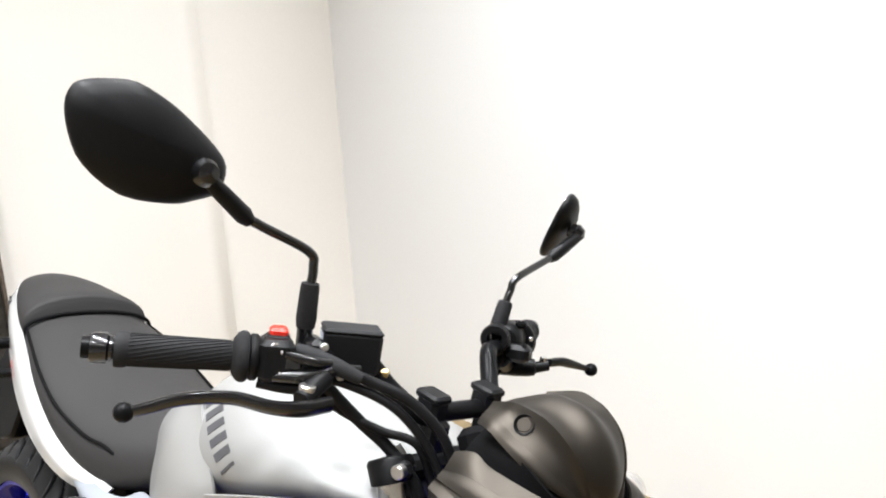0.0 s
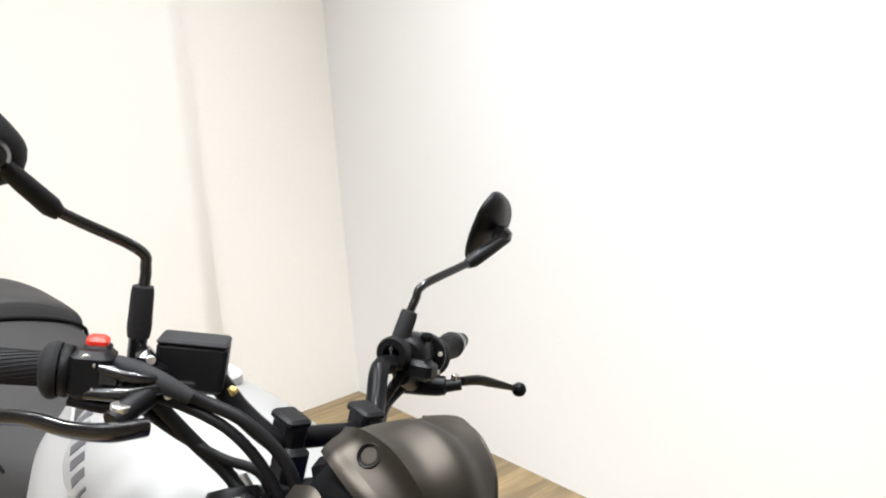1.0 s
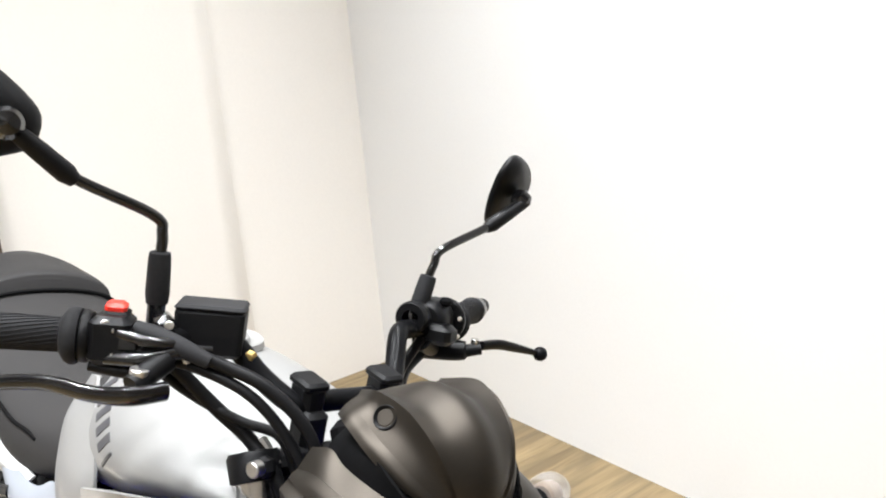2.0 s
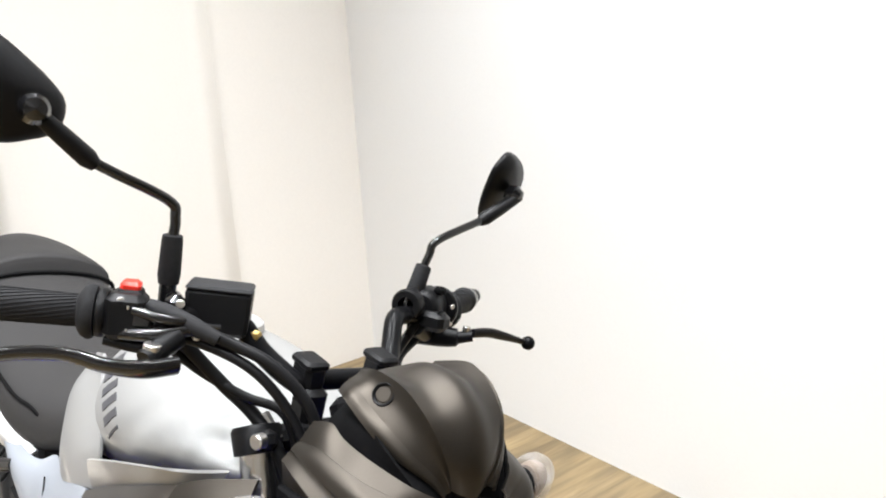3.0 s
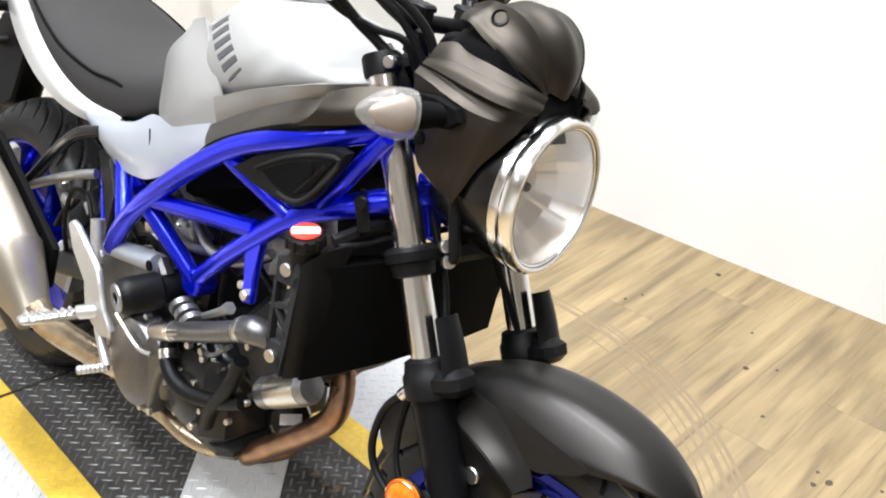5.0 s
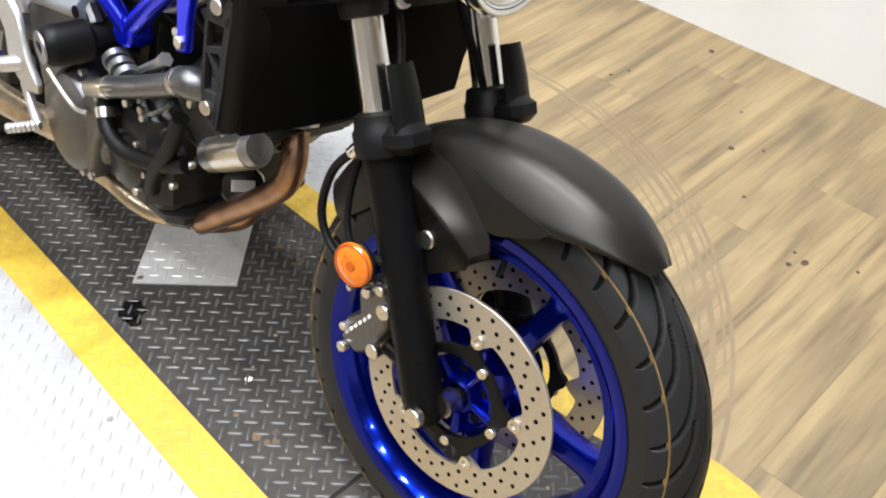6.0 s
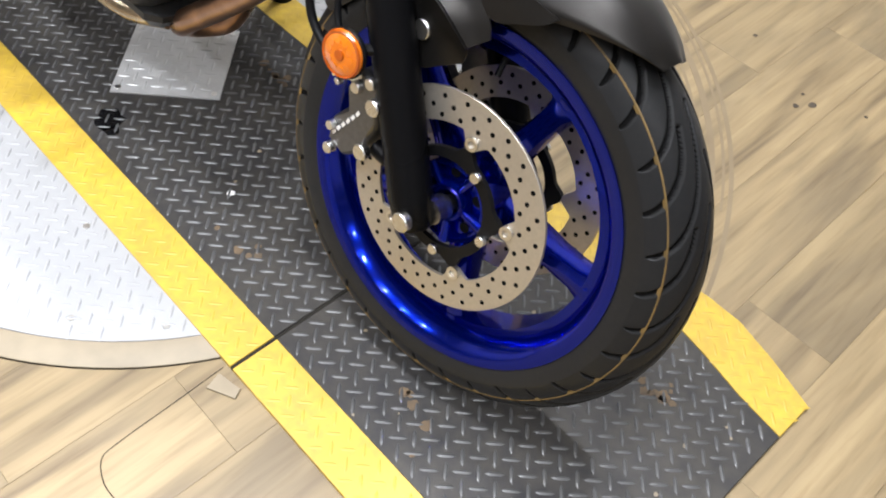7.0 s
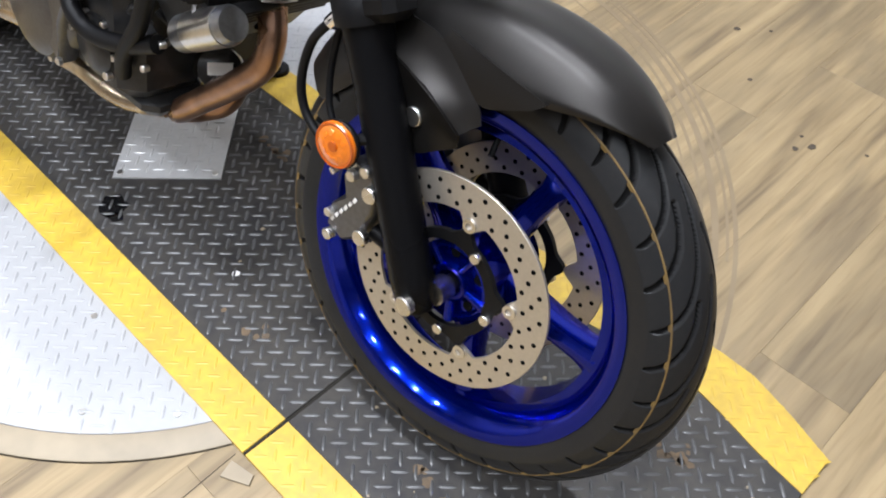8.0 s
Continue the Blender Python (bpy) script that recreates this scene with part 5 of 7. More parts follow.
    # inner trim below the covers
    tube(bb := B(), [(-0.64, side * 0.172, 0.728), (-0.55, side * 0.184, 0.785), (-0.44, side * 0.188, 0.833), (-0.34, side * 0.176, 0.868), (-0.28, side * 0.135, 0.892)], 0.006, 8, 5)
    part("rubber_trim", bb, "matt", cover)

# seat and tail
SEAT = [
    (-0.785, [(0.050, 0.790), (0.075, 0.805), (0.070, 0.838), (0.035, 0.852), (0, 0.855)]),
    (-0.850, [(0.080, 0.738), (0.108, 0.755), (0.100, 0.806), (0.055, 0.832), (0, 0.838)]),
    (-0.930, [(0.095, 0.712), (0.128, 0.728), (0.124, 0.785), (0.070, 0.820), (0, 0.828)]),
    (-1.020, [(0.100, 0.712), (0.142, 0.728), (0.140, 0.780), (0.080, 0.818), (0, 0.828)]),
    (-1.120, [(0.100, 0.735), (0.146, 0.752), (0.146, 0.800), (0.086, 0.832), (0, 0.842)]),
    (-1.210, [(0.095, 0.775), (0.142, 0.790), (0.142, 0.832), (0.086, 0.858), (0, 0.868)]),
    (-1.290, [(0.085, 0.812), (0.130, 0.824), (0.130, 0.860), (0.080, 0.884), (0, 0.894)]),
    (-1.360, [(0.075, 0.838), (0.116, 0.848), (0.116, 0.880), (0.074, 0.901), (0, 0.908)]),
    (-1.400, [(0.065, 0.850), (0.100, 0.858), (0.100, 0.880), (0.064, 0.896), (0, 0.902)]),
]
seat = part("seat", skin(B(), ribs(SEAT)), "vinyl", bike, "black grained vinyl rider seat", angle=60)
PILLION = [
    (-1.366, [(0.075, 0.848), (0.114, 0.860), (0.113, 0.898), (0.070, 0.918), (0, 0.928)]),
    (-1.378, [(0.078, 0.852), (0.117, 0.866), (0.117, 0.906), (0.074, 0.932), (0, 0.942)]),
    (-1.440, [(0.070, 0.868), (0.105, 0.884), (0.104, 0.918), (0.064, 0.940), (0, 0.949)]),
    (-1.510, [(0.056, 0.888), (0.084, 0.902), (0.083, 0.930), (0.050, 0.947), (0, 0.955)]),
    (-1.570, [(0.040, 0.902), (0.058, 0.912), (0.058, 0.932), (0.035, 0.945), (0, 0.950)]),
    (-1.600, [(0.026, 0.908), (0.036, 0.914), (0.036, 0.926), (0.022, 0.934), (0, 0.938)]),
]
part("pillion_seat", skin(B(), ribs(PILLION)), "vinyl", seat, "black vinyl pillion seat", angle=60)
part("seat_seam", tube(B(), [(-1.350, -0.121, 0.862), (-1.352, -0.118, 0.888), (-1.348, -0.072, 0.905), (-1.345, 0, 0.911), (-1.348, 0.072, 0.905), (-1.352, 0.118, 0.888), (-1.350, 0.121, 0.862)], 0.004, 6, 5), "matt", seat)
for side in (-1, 1):
    welt = [(-0.930, 0.1270, 0.774), (-0.960, 0.1330, 0.780), (-1.020, 0.1415, 0.782), (-1.120, 0.1475, 0.802), (-1.210, 0.1435, 0.834), (-1.290, 0.1315, 0.862), (-1.345, 0.121, 0.878)]
    part("seat_piping", tube(B(), [(x, side * y, z) for x, y, z in welt], 0.0030, 8, 5), "matt", seat, "thin black seat piping")
    rows = [[(x, side * y, z) for x, y, z in r] for r in (
        [(-0.925, 0.128, 0.722), (-1.060, 0.146, 0.742), (-1.170, 0.150, 0.785), (-1.290, 0.138, 0.845), (-1.420, 0.114, 0.890), (-1.530, 0.082, 0.918), (-1.598, 0.048, 0.930)],
        [(-0.935, 0.136, 0.708), (-1.060, 0.158, 0.722), (-1.175, 0.160, 0.758), (-1.300, 0.148, 0.812), (-1.430, 0.122, 0.860), (-1.540, 0.090, 0.892), (-1.612, 0.052, 0.908)],
        [(-0.955, 0.130, 0.694), (-1.065, 0.152, 0.696), (-1.185, 0.156, 0.720), (-1.310, 0.144, 0.762), (-1.435, 0.118, 0.808), (-1.545, 0.084, 0.848), (-1.615, 0.046, 0.874)])]
    panel = part("tail_panel", sheet(B(), rows, 6, 5, 0.004), "white", bike, "glossy white tail panel")
    for k in range(2):
        c = Vector((-1.525 - 0.022 * k, side * (0.094 - 0.010 * k), 0.897 + 0.005 * k))
        block(bb := B(), c, (0.014, 0.003, 0.009), (0, -14, side * -18), 0.0005)
        part("lettering_bar", bb, "ink", panel)
b = B()
skin(b, ribs([(-1.56, [(0.050, 0.880), (0.060, 0.90), (0.03, 0.932), (0, 0.936)]), (-1.61, [(0.045, 0.880), (0.052, 0.90), (0.028, 0.925), (0, 0.928)]), (-1.65, [(0.028, 0.880), (0.034, 0.895), (0.02, 0.908), (0, 0.91)])]))
part("tail_light", b, "red", bike, "red tail light")
block(bb := B(), (-1.30, 0, 0.77), (0.50, 0.16, 0.05), (0, 17, 0), 0.02)
part("tail_undertray", bb, "matt", bike)
# number plate holder, rear signals and side reflector
b = B()
prism(b, [(-1.56, 0, 0.800), (-1.69, 0, 0.775), (-1.745, 0, 0.72), (-1.750, 0, 0.560), (-1.70, 0, 0.545), (-1.635, 0, 0.572), (-1.580, 0, 0.660), (-1.53, 0, 0.775)], 0.07, 0.008)
holder = part("plate_holder", b, "black", bike, "black number plate holder")
for side in (-1, 1):
    tube(bb := B(), [(-1.57, side * 0.02, 0.800), (-1.572, side * 0.075, 0.802), (-1.578, side * 0.108, 0.800)], [0.014, 0.012, 0.012], 14)
    stalk = part("signal_stalk", bb, "black", bike, "black rear turn signal stalk")
    lathe(bb := B(), [(1e-5, -0.040), (0.012, -0.037), (0.020, -0.022), (0.0235, 0.002), (0.020, 0.022), (0.012, 0.038), (0.008, 0.044), (1e-5, 0.045)], (-1.60, side * 0.140, 0.798), (0.55, side * -0.85, 0.08), 28)
    part("signal_shell", bb, "black", stalk)
    tube(bb := B(), [(-1.655, side * 0.02, 0.715), (-1.675, side * 0.058, 0.707), (-1.700, side * 0.072, 0.703)], 0.010, 12)
    st = part("reflector_stay", bb, "black", bike)
    rr_ = part("rear_reflector", disk(B(), (-1.700, side * 0.072, 0.703), (-0.80, side * 0.60, 0), 0.026, 0.008, 28), "red", st, "red side reflector")
    part("reflector_face", disk(B(), Vector((-1.700, side * 0.072, 0.703)) + Vector((-0.80, side * 0.60, 0)) * 0.007, (-0.80, side * 0.60, 0), 0.0235, 0.004, 28), "label", rr_)

# trellis frame
for side in (-1, 1):
    def s(pts):
        return [(x, side * y, z) for x, y, z in pts]
    main = part("frame_tube", tube(B(), s([(-0.845, 0.172, 0.520), (-0.812, 0.180, 0.560), (-0.775, 0.184, 0.600), (-0.722, 0.187, 0.645), (-0.617, 0.190, 0.722), (-0.508, 0.188, 0.790), (-0.415, 0.182, 0.829), (-0.337, 0.155, 0.855), (-0.262, 0.085, 0.888)]), 0.0155, 16, 7), "blue", bike, "glossy blue upper frame tube")
    part("frame_tube", tube(B(), s([(-0.640, 0.135, 0.535), (-0.540, 0.150, 0.620), (-0.419, 0.155, 0.713), (-0.375, 0.147, 0.742), (-0.331, 0.125, 0.762), (-0.294, 0.085, 0.779), (-0.265, 0.040, 0.790)]), [0.0150, 0.0150, 0.0150, 0.0155, 0.0170, 0.0180, 0.0180], 18, 6), "blue", bike, "glossy blue lower frame tube")
    part("frame_tube", tube(B(), s([(-0.735, 0.178, 0.636), (-0.640, 0.138, 0.538)]), 0.0150, 16), "blue", bike, "glossy blue brace")
    part("frame_tube", tube(B(), s([(-0.700, 0.180, 0.652), (-0.475, 0.155, 0.682)]), 0.0140, 16), "blue", bike, "glossy blue brace")
    part("frame_tube", tube(B(), s([(-0.520, 0.182, 0.775), (-0.405, 0.158, 0.728)]), 0.0125, 16), "blue", bike, "glossy blue brace")
    part("frame_tube", tube(B(), s([(-0.278, 0.128, 0.868), (-0.357, 0.146, 0.757)]), 0.0115, 16), "blue", bike, "glossy blue brace")
    part("frame_tube", tube(B(), s([(-0.965, 0.128, 0.640), (-0.900, 0.150, 0.480)]), 0.0135, 14), "blue", bike, "glossy blue rear tube")
    part("frame_tube", tube(B(), s([(-0.890, 0.138, 0.668), (-0.800, 0.178, 0.585)]), 0.0150, 14), "blue", bike, "glossy blue rear tube")
    part("frame_tube", tube(B(), s([(-0.84, 0.13, 0.62), (-1.10, 0.12, 0.72), (-1.45, 0.07, 0.85)]), 0.0125, 12, 5), "blue", bike, "blue seat rail")
    part("frame_lug", disk(B(), (-0.640, side * 0.115, 0.535), (0, side, 0), 0.024, 0.036, 20, 0.004), "blue", bike)
    prism(bb := B(), s([(-0.494, 0.152, 0.645), (-0.456, 0.154, 0.672), (-0.462, 0.156, 0.612), (-0.463, 0.157, 0.574), (-0.482, 0.157, 0.568), (-0.485, 0.156, 0.600)]), 0.012, 0.003)
    lug = part("frame_bracket", bb, "blue", bike, "blue engine bracket")
    part("bracket_bolt", disk(B(), (-0.473, side * 0.161, 0.585), (0, side, 0), 0.009, 0.008, 6), "steel", lug)
    # moulded side panel in the front triangle
    def flat(pts, out=0.0):
        return [(x, side * (0.180 - 0.085 * (x + 0.45) + out), z) for x, z in pts]
    prism(bb := B(), flat([(-0.500, 0.768), (-0.452, 0.800), (-0.380, 0.830), (-0.310, 0.848), (-0.291, 0.846), (-0.308, 0.818), (-0.338, 0.776), (-0.365, 0.755), (-0.392, 0.750), (-0.440, 0.754)]), 0.016, 0.005)
    fill = part("frame_panel", bb, "black", bike, "black moulded panel inside the frame")
    prism(bb := B(), flat([(-0.436, 0.783), (-0.375, 0.813), (-0.308, 0.832), (-0.345, 0.784), (-0.372, 0.767), (-0.408, 0.768)], 0.0085), 0.003, 0.001)
    part("panel_inset", bb, "matt", fill)
    part("panel_plug", disk(B(), flat([(-0.352, 0.808)], 0.009)[0], (0.08, side, 0), 0.0115, 0.004, 20), "matt", fill)
    tube(bb := B(), flat([(-0.322, 0.822), (-0.368, 0.772)], 0.0095), 0.0028, 8)
    part("panel_rib", bb, "black", fill)
    # moulded lip round the inset
    tube(bb := B(), flat([(-0.402, 0.762), (-0.372, 0.760), (-0.342, 0.779), (-0.302, 0.834), (-0.375, 0.819), (-0.442, 0.786), (-0.446, 0.778)], 0.0085), 0.0030, 8, 4)
    part("panel_lip", bb, "grip", fill)
for side in (-1, 1):
    # a pressed gusset beside the steering head, and the clip on the tube behind it
    prism(bb := B(), [(x, side * 0.046, z) for x, z in ((-0.290, 0.815), (-0.272, 0.806), (-0.243, 0.770), (-0.238, 0.735), (-0.258, 0.735), (-0.278, 0.770))], 0.014, 0.005)
    gus = part("head_gusset", bb, "blue", bike, "glossy blue gusset at the steering head")
    tube(bb := B(), [(-0.280, side * 0.054, 0.806), (-0.262, side * 0.055, 0.780), (-0.249, side * 0.054, 0.742)], 0.0055, 10, 4)
    part("gusset_fold", bb, "blue", gus)
    lathe(bb := B(), [(0.0178, -0.003), (0.0200, -0.003), (0.0200, 0.003), (0.0178, 0.003)], (-0.316, side * 0.111, 0.769), (0.6, side * -0.7, 0.26), 20, True)
    part("cable_tie", bb, "black", bike, "black clip round the frame tube")
tube(bb := B(), [(-0.228, 0, 0.770), (-0.310, 0, 0.945)], 0.034, 24)
part("steering_head", bb, "blue", bike, "glossy blue steering head")

# radiator
rows = [[(x - (0.690 - z) * 0.07, y, z + k * abs(y)) for y, x in ((-0.185, -0.322), (-0.09, -0.312), (0, -0.309), (0.09, -0.312), (0.185, -0.322))] for z, k in ((0.700, 0.0), (0.61, 0.0), (0.540, 0.0))]
rad = part("radiator", sheet(B(), rows, 6, 6, 0.028), "matt", bike, "matt black radiator")
for k in range(26):
    z = 0.694 - 0.0058 * k
    x = -0.306 - (0.690 - z) * 0.07
    tube(bb := B(), [(x - 0.012, -0.182, z), (x - 0.001, -0.09, z), (x + 0.002, 0, z), (x - 0.001, 0.09, z), (x - 0.012, 0.182, z)], 0.0011, 4, 3)
    part("radiator_fin", bb, "matt", rad)
for side in (-1, 1):
    def s(pts):
        return [(x, side * y, z) for x, y, z in pts]
    # side bracket: two posts, plates with a bolt at the ends, a cross bar and a strut
    b = B()
    for q in ([(-0.352, 0.698), (-0.331, 0.709), (-0.312, 0.706), (-0.304, 0.690), (-0.307, 0.668), (-0.354, 0.664)],
              [(-0.304, 0.690), (-0.310, 0.640), (-0.316, 0.589), (-0.325, 0.540), (-0.331, 0.545), (-0.327, 0.589), (-0.321, 0.640), (-0.316, 0.680)],
              [(-0.354, 0.672), (-0.348, 0.672), (-0.350, 0.610), (-0.351, 0.575), (-0.358, 0.575), (-0.357, 0.610)],
              [(-0.358, 0.582), (-0.325, 0.585), (-0.324, 0.538), (-0.339, 0.540), (-0.357, 0.550)],
              [(-0.353, 0.634), (-0.315, 0.646), (-0.316, 0.637), (-0.354, 0.626)],
              [(-0.349, 0.630), (-0.343, 0.630), (-0.318, 0.600), (-0.319, 0.592)]):
        prism(b, s([(x, 0.206 - (0.70 - z) * 0.02, z) for x, z in q]), 0.010, 0.002)
    sd = part("radiator_side", b, "grip", rad, "black plastic radiator side bracket")
    for x, z in ((-0.331, 0.687), (-0.341, 0.563)):
        part("radiator_bolt", disk(B(), (x, side * 0.209, z), (0.2, side, 0), 0.0088, 0.006, 16), "steel", sd)
    # shroud that wraps from the bracket on to the face
    rows = [s([(-0.307, 0.208, 0.702), (-0.299, 0.198, 0.714), (-0.297, 0.175, 0.722), (-0.296, 0.140, 0.725)]),
            s([(-0.308, 0.208, 0.640), (-0.300, 0.200, 0.640), (-0.298, 0.182, 0.640), (-0.299, 0.165, 0.640)]),
            s([(-0.323, 0.202, 0.538), (-0.315, 0.193, 0.540), (-0.311, 0.175, 0.546), (-0.311, 0.150, 0.552)])]
    part("radiator_shroud", sheet(B(), rows, 5, 5, 0.004), "black", rad, "", False, 60)
    tube(bb := B(), s([(-0.298, 0.160, 0.722), (-0.296, 0.120, 0.724), (-0.290, 0.080, 0.730), (-0.288, 0.0, 0.730)]), 0.0050, 8, 4)
    part("shroud_edge", bb, "grip", rad)
capb = lathe(B(), [(1e-5, 0.0), (0.022, 0.0), (0.024, 0.004), (0.024, 0.016), (0.021, 0.019), (1e-5, 0.020)], (-0.318, -0.196, 0.722), (0.1, -0.25, 1), 24)
cap = part("radiator_cap", capb, "black", rad, "black radiator cap")
for k in range(10):
    a = 2 * math.pi * k / 10
    part("cap_lobe", tube(B(), [(-0.318 + 0.023 * math.cos(a), -0.197 + 0.023 * math.sin(a), 0.724 + 0.005 * math.sin(a)), (-0.317 + 0.023 * math.cos(a), -0.200 + 0.023 * math.sin(a), 0.738 + 0.005 * math.sin(a))], 0.003, 6), "black", cap)
part("warning_label", disk(B(), (-0.316, -0.201, 0.7415), (0.1, -0.25, 1), 0.019, 0.0015, 24), "red", cap, "red and white warning label")
nrm = Vector((0.1, -0.25, 1)).normalized()
e1 = Vector((0.60, 0.80, 0))
e1 = (e1 - nrm * e1.dot(nrm)).normalized()
e2 = nrm.cross(e1)
mid = Vector((-0.316, -0.201, 0.7415)) + nrm * 0.0018
prism(bb := B(), [mid + e1 * (0.0165 * p) + e2 * (0.0075 * q) for p, q in ((1, -1), (1.08, 0), (1, 1), (-1, 1), (-1.08, 0), (-1, -1))], 0.001, 0.0003)
part("label_bar", bb, "label", cap)
tube(bb := B(), [(-0.318, -0.196, 0.722), (-0.322, -0.192, 0.69)], 0.019, 16)
part("filler_neck", bb, "black", rad)
tube(bb := B(), [(-0.31, -0.16, 0.725), (-0.295, -0.10, 0.745), (-0.29, 0.0, 0.75)], 0.010, 8, 5)
part("overflow_hose", bb, "black", rad)
block(bb := B(), (-0.292, -0.135, 0.765), (0.02, 0.012, 0.05), (0, -20, 10), 0.005)
part("horn_stay", bb, "black", bike)
part("stay_bolt", disk(B(), (-0.285, -0.144, 0.785), (0.4, -1, 0), 0.008, 0.006, 14), "black", bike)

# engine
b = B()
block(b, (-0.735, 0, 0.345), (0.34, 0.27, 0.20), (0, 0, 0), 0.03)
engine = part("engine", b, "engine", bike, "black V-twin engine")
def bolt_on(parent, at, axis, r=0.007, h=0.007, mat="steel", name="engine_bolt"):
    part(name, disk(B(), at, axis, r, h, 10), mat, parent)
block(bb := B(), (-0.500, 0.0, 0.470), (0.15, 0.20, 0.14), (0, -48, 0), 0.015)
part("front_cylinder", bb, "engine", engine)
for k in range(3, 7):
    c = Vector((-0.470 + 0.0 * k, 0, 0.452)) + Vector((0.74, 0, 0.67)) * (0.017 * (k - 2))
    block(bb := B(), c, (0.006, 0.200, 0.085), (0, -42, 0), 0.002)
    part("cooling_fin", bb, "engine", engine)
block(bb := B(), (-0.437, 0.0, 0.545), (0.10, 0.18, 0.12), (0, -48, 0), 0.02)
part("front_head", bb, "alu_dark", engine)
block(bb := B(), (-0.76, 0.0, 0.545), (0.17, 0.20, 0.26), (0, 8, 0), 0.02)
part("rear_cylinder", bb, "engine", engine)
block(bb := B(), (-0.60, 0.0, 0.72), (0.36, 0.22, 0.10), (0, -20, 0), 0.03)
part("airbox", bb, "matt", engine)
block(bb := B(), (-0.575, 0.0, 0.61), (0.12, 0.16, 0.10), (0, 0, 0), 0.02)
part("throttle_body", bb, "alu_dark", engine)
# right-hand covers
lathe(bb := B(), [(1e-5, 0.045), (0.055, 0.044), (0.078, 0.036), (0.088, 0.020), (0.092, 0.0), (1e-5, 0.0)], (-0.775, -0.128, 0.335), (0, -1, 0), 40)
clutch = part("clutch_cover", bb, "case", engine, "dark grey clutch cover")
for k in range(9):
    a = 2 * math.pi * k / 9
    bolt_on(clutch, (-0.775 + 0.088 * math.cos(a), -0.140, 0.335 + 0.088 * math.sin(a)), (0, -1, 0), 0.0065, 0.012)
prism(bb := B(), [(-0.69, -0.150, 0.335), (-0.66, -0.150, 0.40), (-0.70, -0.150, 0.43), (-0.73, -0.150, 0.40), (-0.74, -0.150, 0.30), (-0.70, -0.150, 0.27)], 0.035, 0.008)
pump = part("water_pump", bb, "case", engine, "dark grey water pump cover")
for x, z in ((-0.665, 0.395), (-0.70, 0.425), (-0.735, 0.305), (-0.695, 0.278)):
    bolt_on(pump, (x, -0.165, z), (0, -1, 0), 0.006)
lathe(bb := B(), [(1e-5, 0.025), (0.032, 0.024), (0.045, 0.016), (0.048, 0.0), (1e-5, 0.0)], (-0.640, -0.126, 0.325), (0, -1, 0), 32)
gen = part("side_cover_round", bb, "engine", engine)
for k in range(6):
    a = 2 * math.pi * k / 6
    bolt_on(gen, (-0.640 + 0.046 * math.cos(a), -0.130, 0.325 + 0.046 * math.sin(a)), (0, -1, 0), 0.0055, 0.012)
part("cover_rib", tube(B(), [(-0.812, -0.176, 0.410), (-0.755, -0.178, 0.391), (-0.725, -0.177, 0.383), (-0.698, -0.172, 0.386)], 0.0035, 8, 5), "alu", clutch)
# coolant pipe and hoses
pipe = part("coolant_pipe", tube(B(), [(-0.715, -0.155, 0.418), (-0.655, -0.166, 0.446), (-0.560, -0.168, 0.488), (-0.470, -0.168, 0.530)], 0.0155, 16, 4), "steel", engine, "steel coolant pipe")
part("hose_clamp", tube(B(), [(-0.648, -0.166, 0.449), (-0.636, -0.167, 0.455)], 0.0175, 16), "chrome", pipe)
part("hose", tube(B(), [(-0.640, -0.166, 0.453), (-0.560, -0.168, 0.488), (-0.475, -0.168, 0.528)], 0.0165, 14, 3), "case", pipe)
part("hose", tube(B(), [(-0.470, -0.168, 0.530), (-0.448, -0.170, 0.543), (-0.432, -0.170, 0.548), (-0.420, -0.162, 0.545), (-0.408, -0.145, 0.535)], [0.0165, 0.0205, 0.0215, 0.0190, 0.0150], 16, 4), "case", pipe, "grey coolant elbow")
part("hose_clamp", tube(B(), [(-0.462, -0.169, 0.537), (-0.452, -0.171, 0.543)], 0.0195, 16), "steel", pipe)
part("hose", tube(B(), [(-0.680, -0.150, 0.430), (-0.668, -0.160, 0.395), (-0.640, -0.165, 0.372), (-0.600, -0.160, 0.362), (-0.545, -0.150, 0.372), (-0.480, -0.140, 0.40)], 0.0130, 12, 5), "black", engine, "black hose")
part("hose_clamp", tube(B(), [(-0.672, -0.158, 0.405), (-0.664, -0.161, 0.392)], 0.0145, 12), "chrome", engine)
part("hose", tube(B(), [(-0.47, -0.16, 0.48), (-0.50, -0.155, 0.42), (-0.545, -0.150, 0.36), (-0.575, -0.135, 0.31)], 0.0120, 12, 5), "black", engine, "black hose")
part("hose", tube(B(), [(-0.70, -0.12, 0.64), (-0.62, -0.135, 0.60), (-0.55, -0.13, 0.60), (-0.48, -0.12, 0.64)], 0.0080, 10, 5), "alu_dark", engine, "grey hose")
part("spark_plug_cap", tube(B(), [(-0.605, -0.140, 0.490), (-0.545, -0.150, 0.525), (-0.525, -0.150, 0.540)], [0.0055, 0.0065, 0.0075, 0.0105, 0.0105], 6), "alu", engine, "bright plug cap")
for k in range(3):
    part("coupling_ring", tube(B(), [(-0.655 + 0.016 * k, -0.150, 0.490 - 0.006 * k), (-0.645 + 0.016 * k, -0.152, 0.486 - 0.006 * k)], 0.020, 14), "alu_dark", engine)
lathe(bb := B(), [(1e-5, 0), (0.022, 0), (0.0256, 0.004), (0.0256, 0.112), (0.022, 0.120), (1e-5, 0.121)], (-0.485, -0.098, 0.404), (0.86, 0.02, 0.50), 28)
st = part("starter_motor", bb, "alu_dark", engine, "grey starter motor")
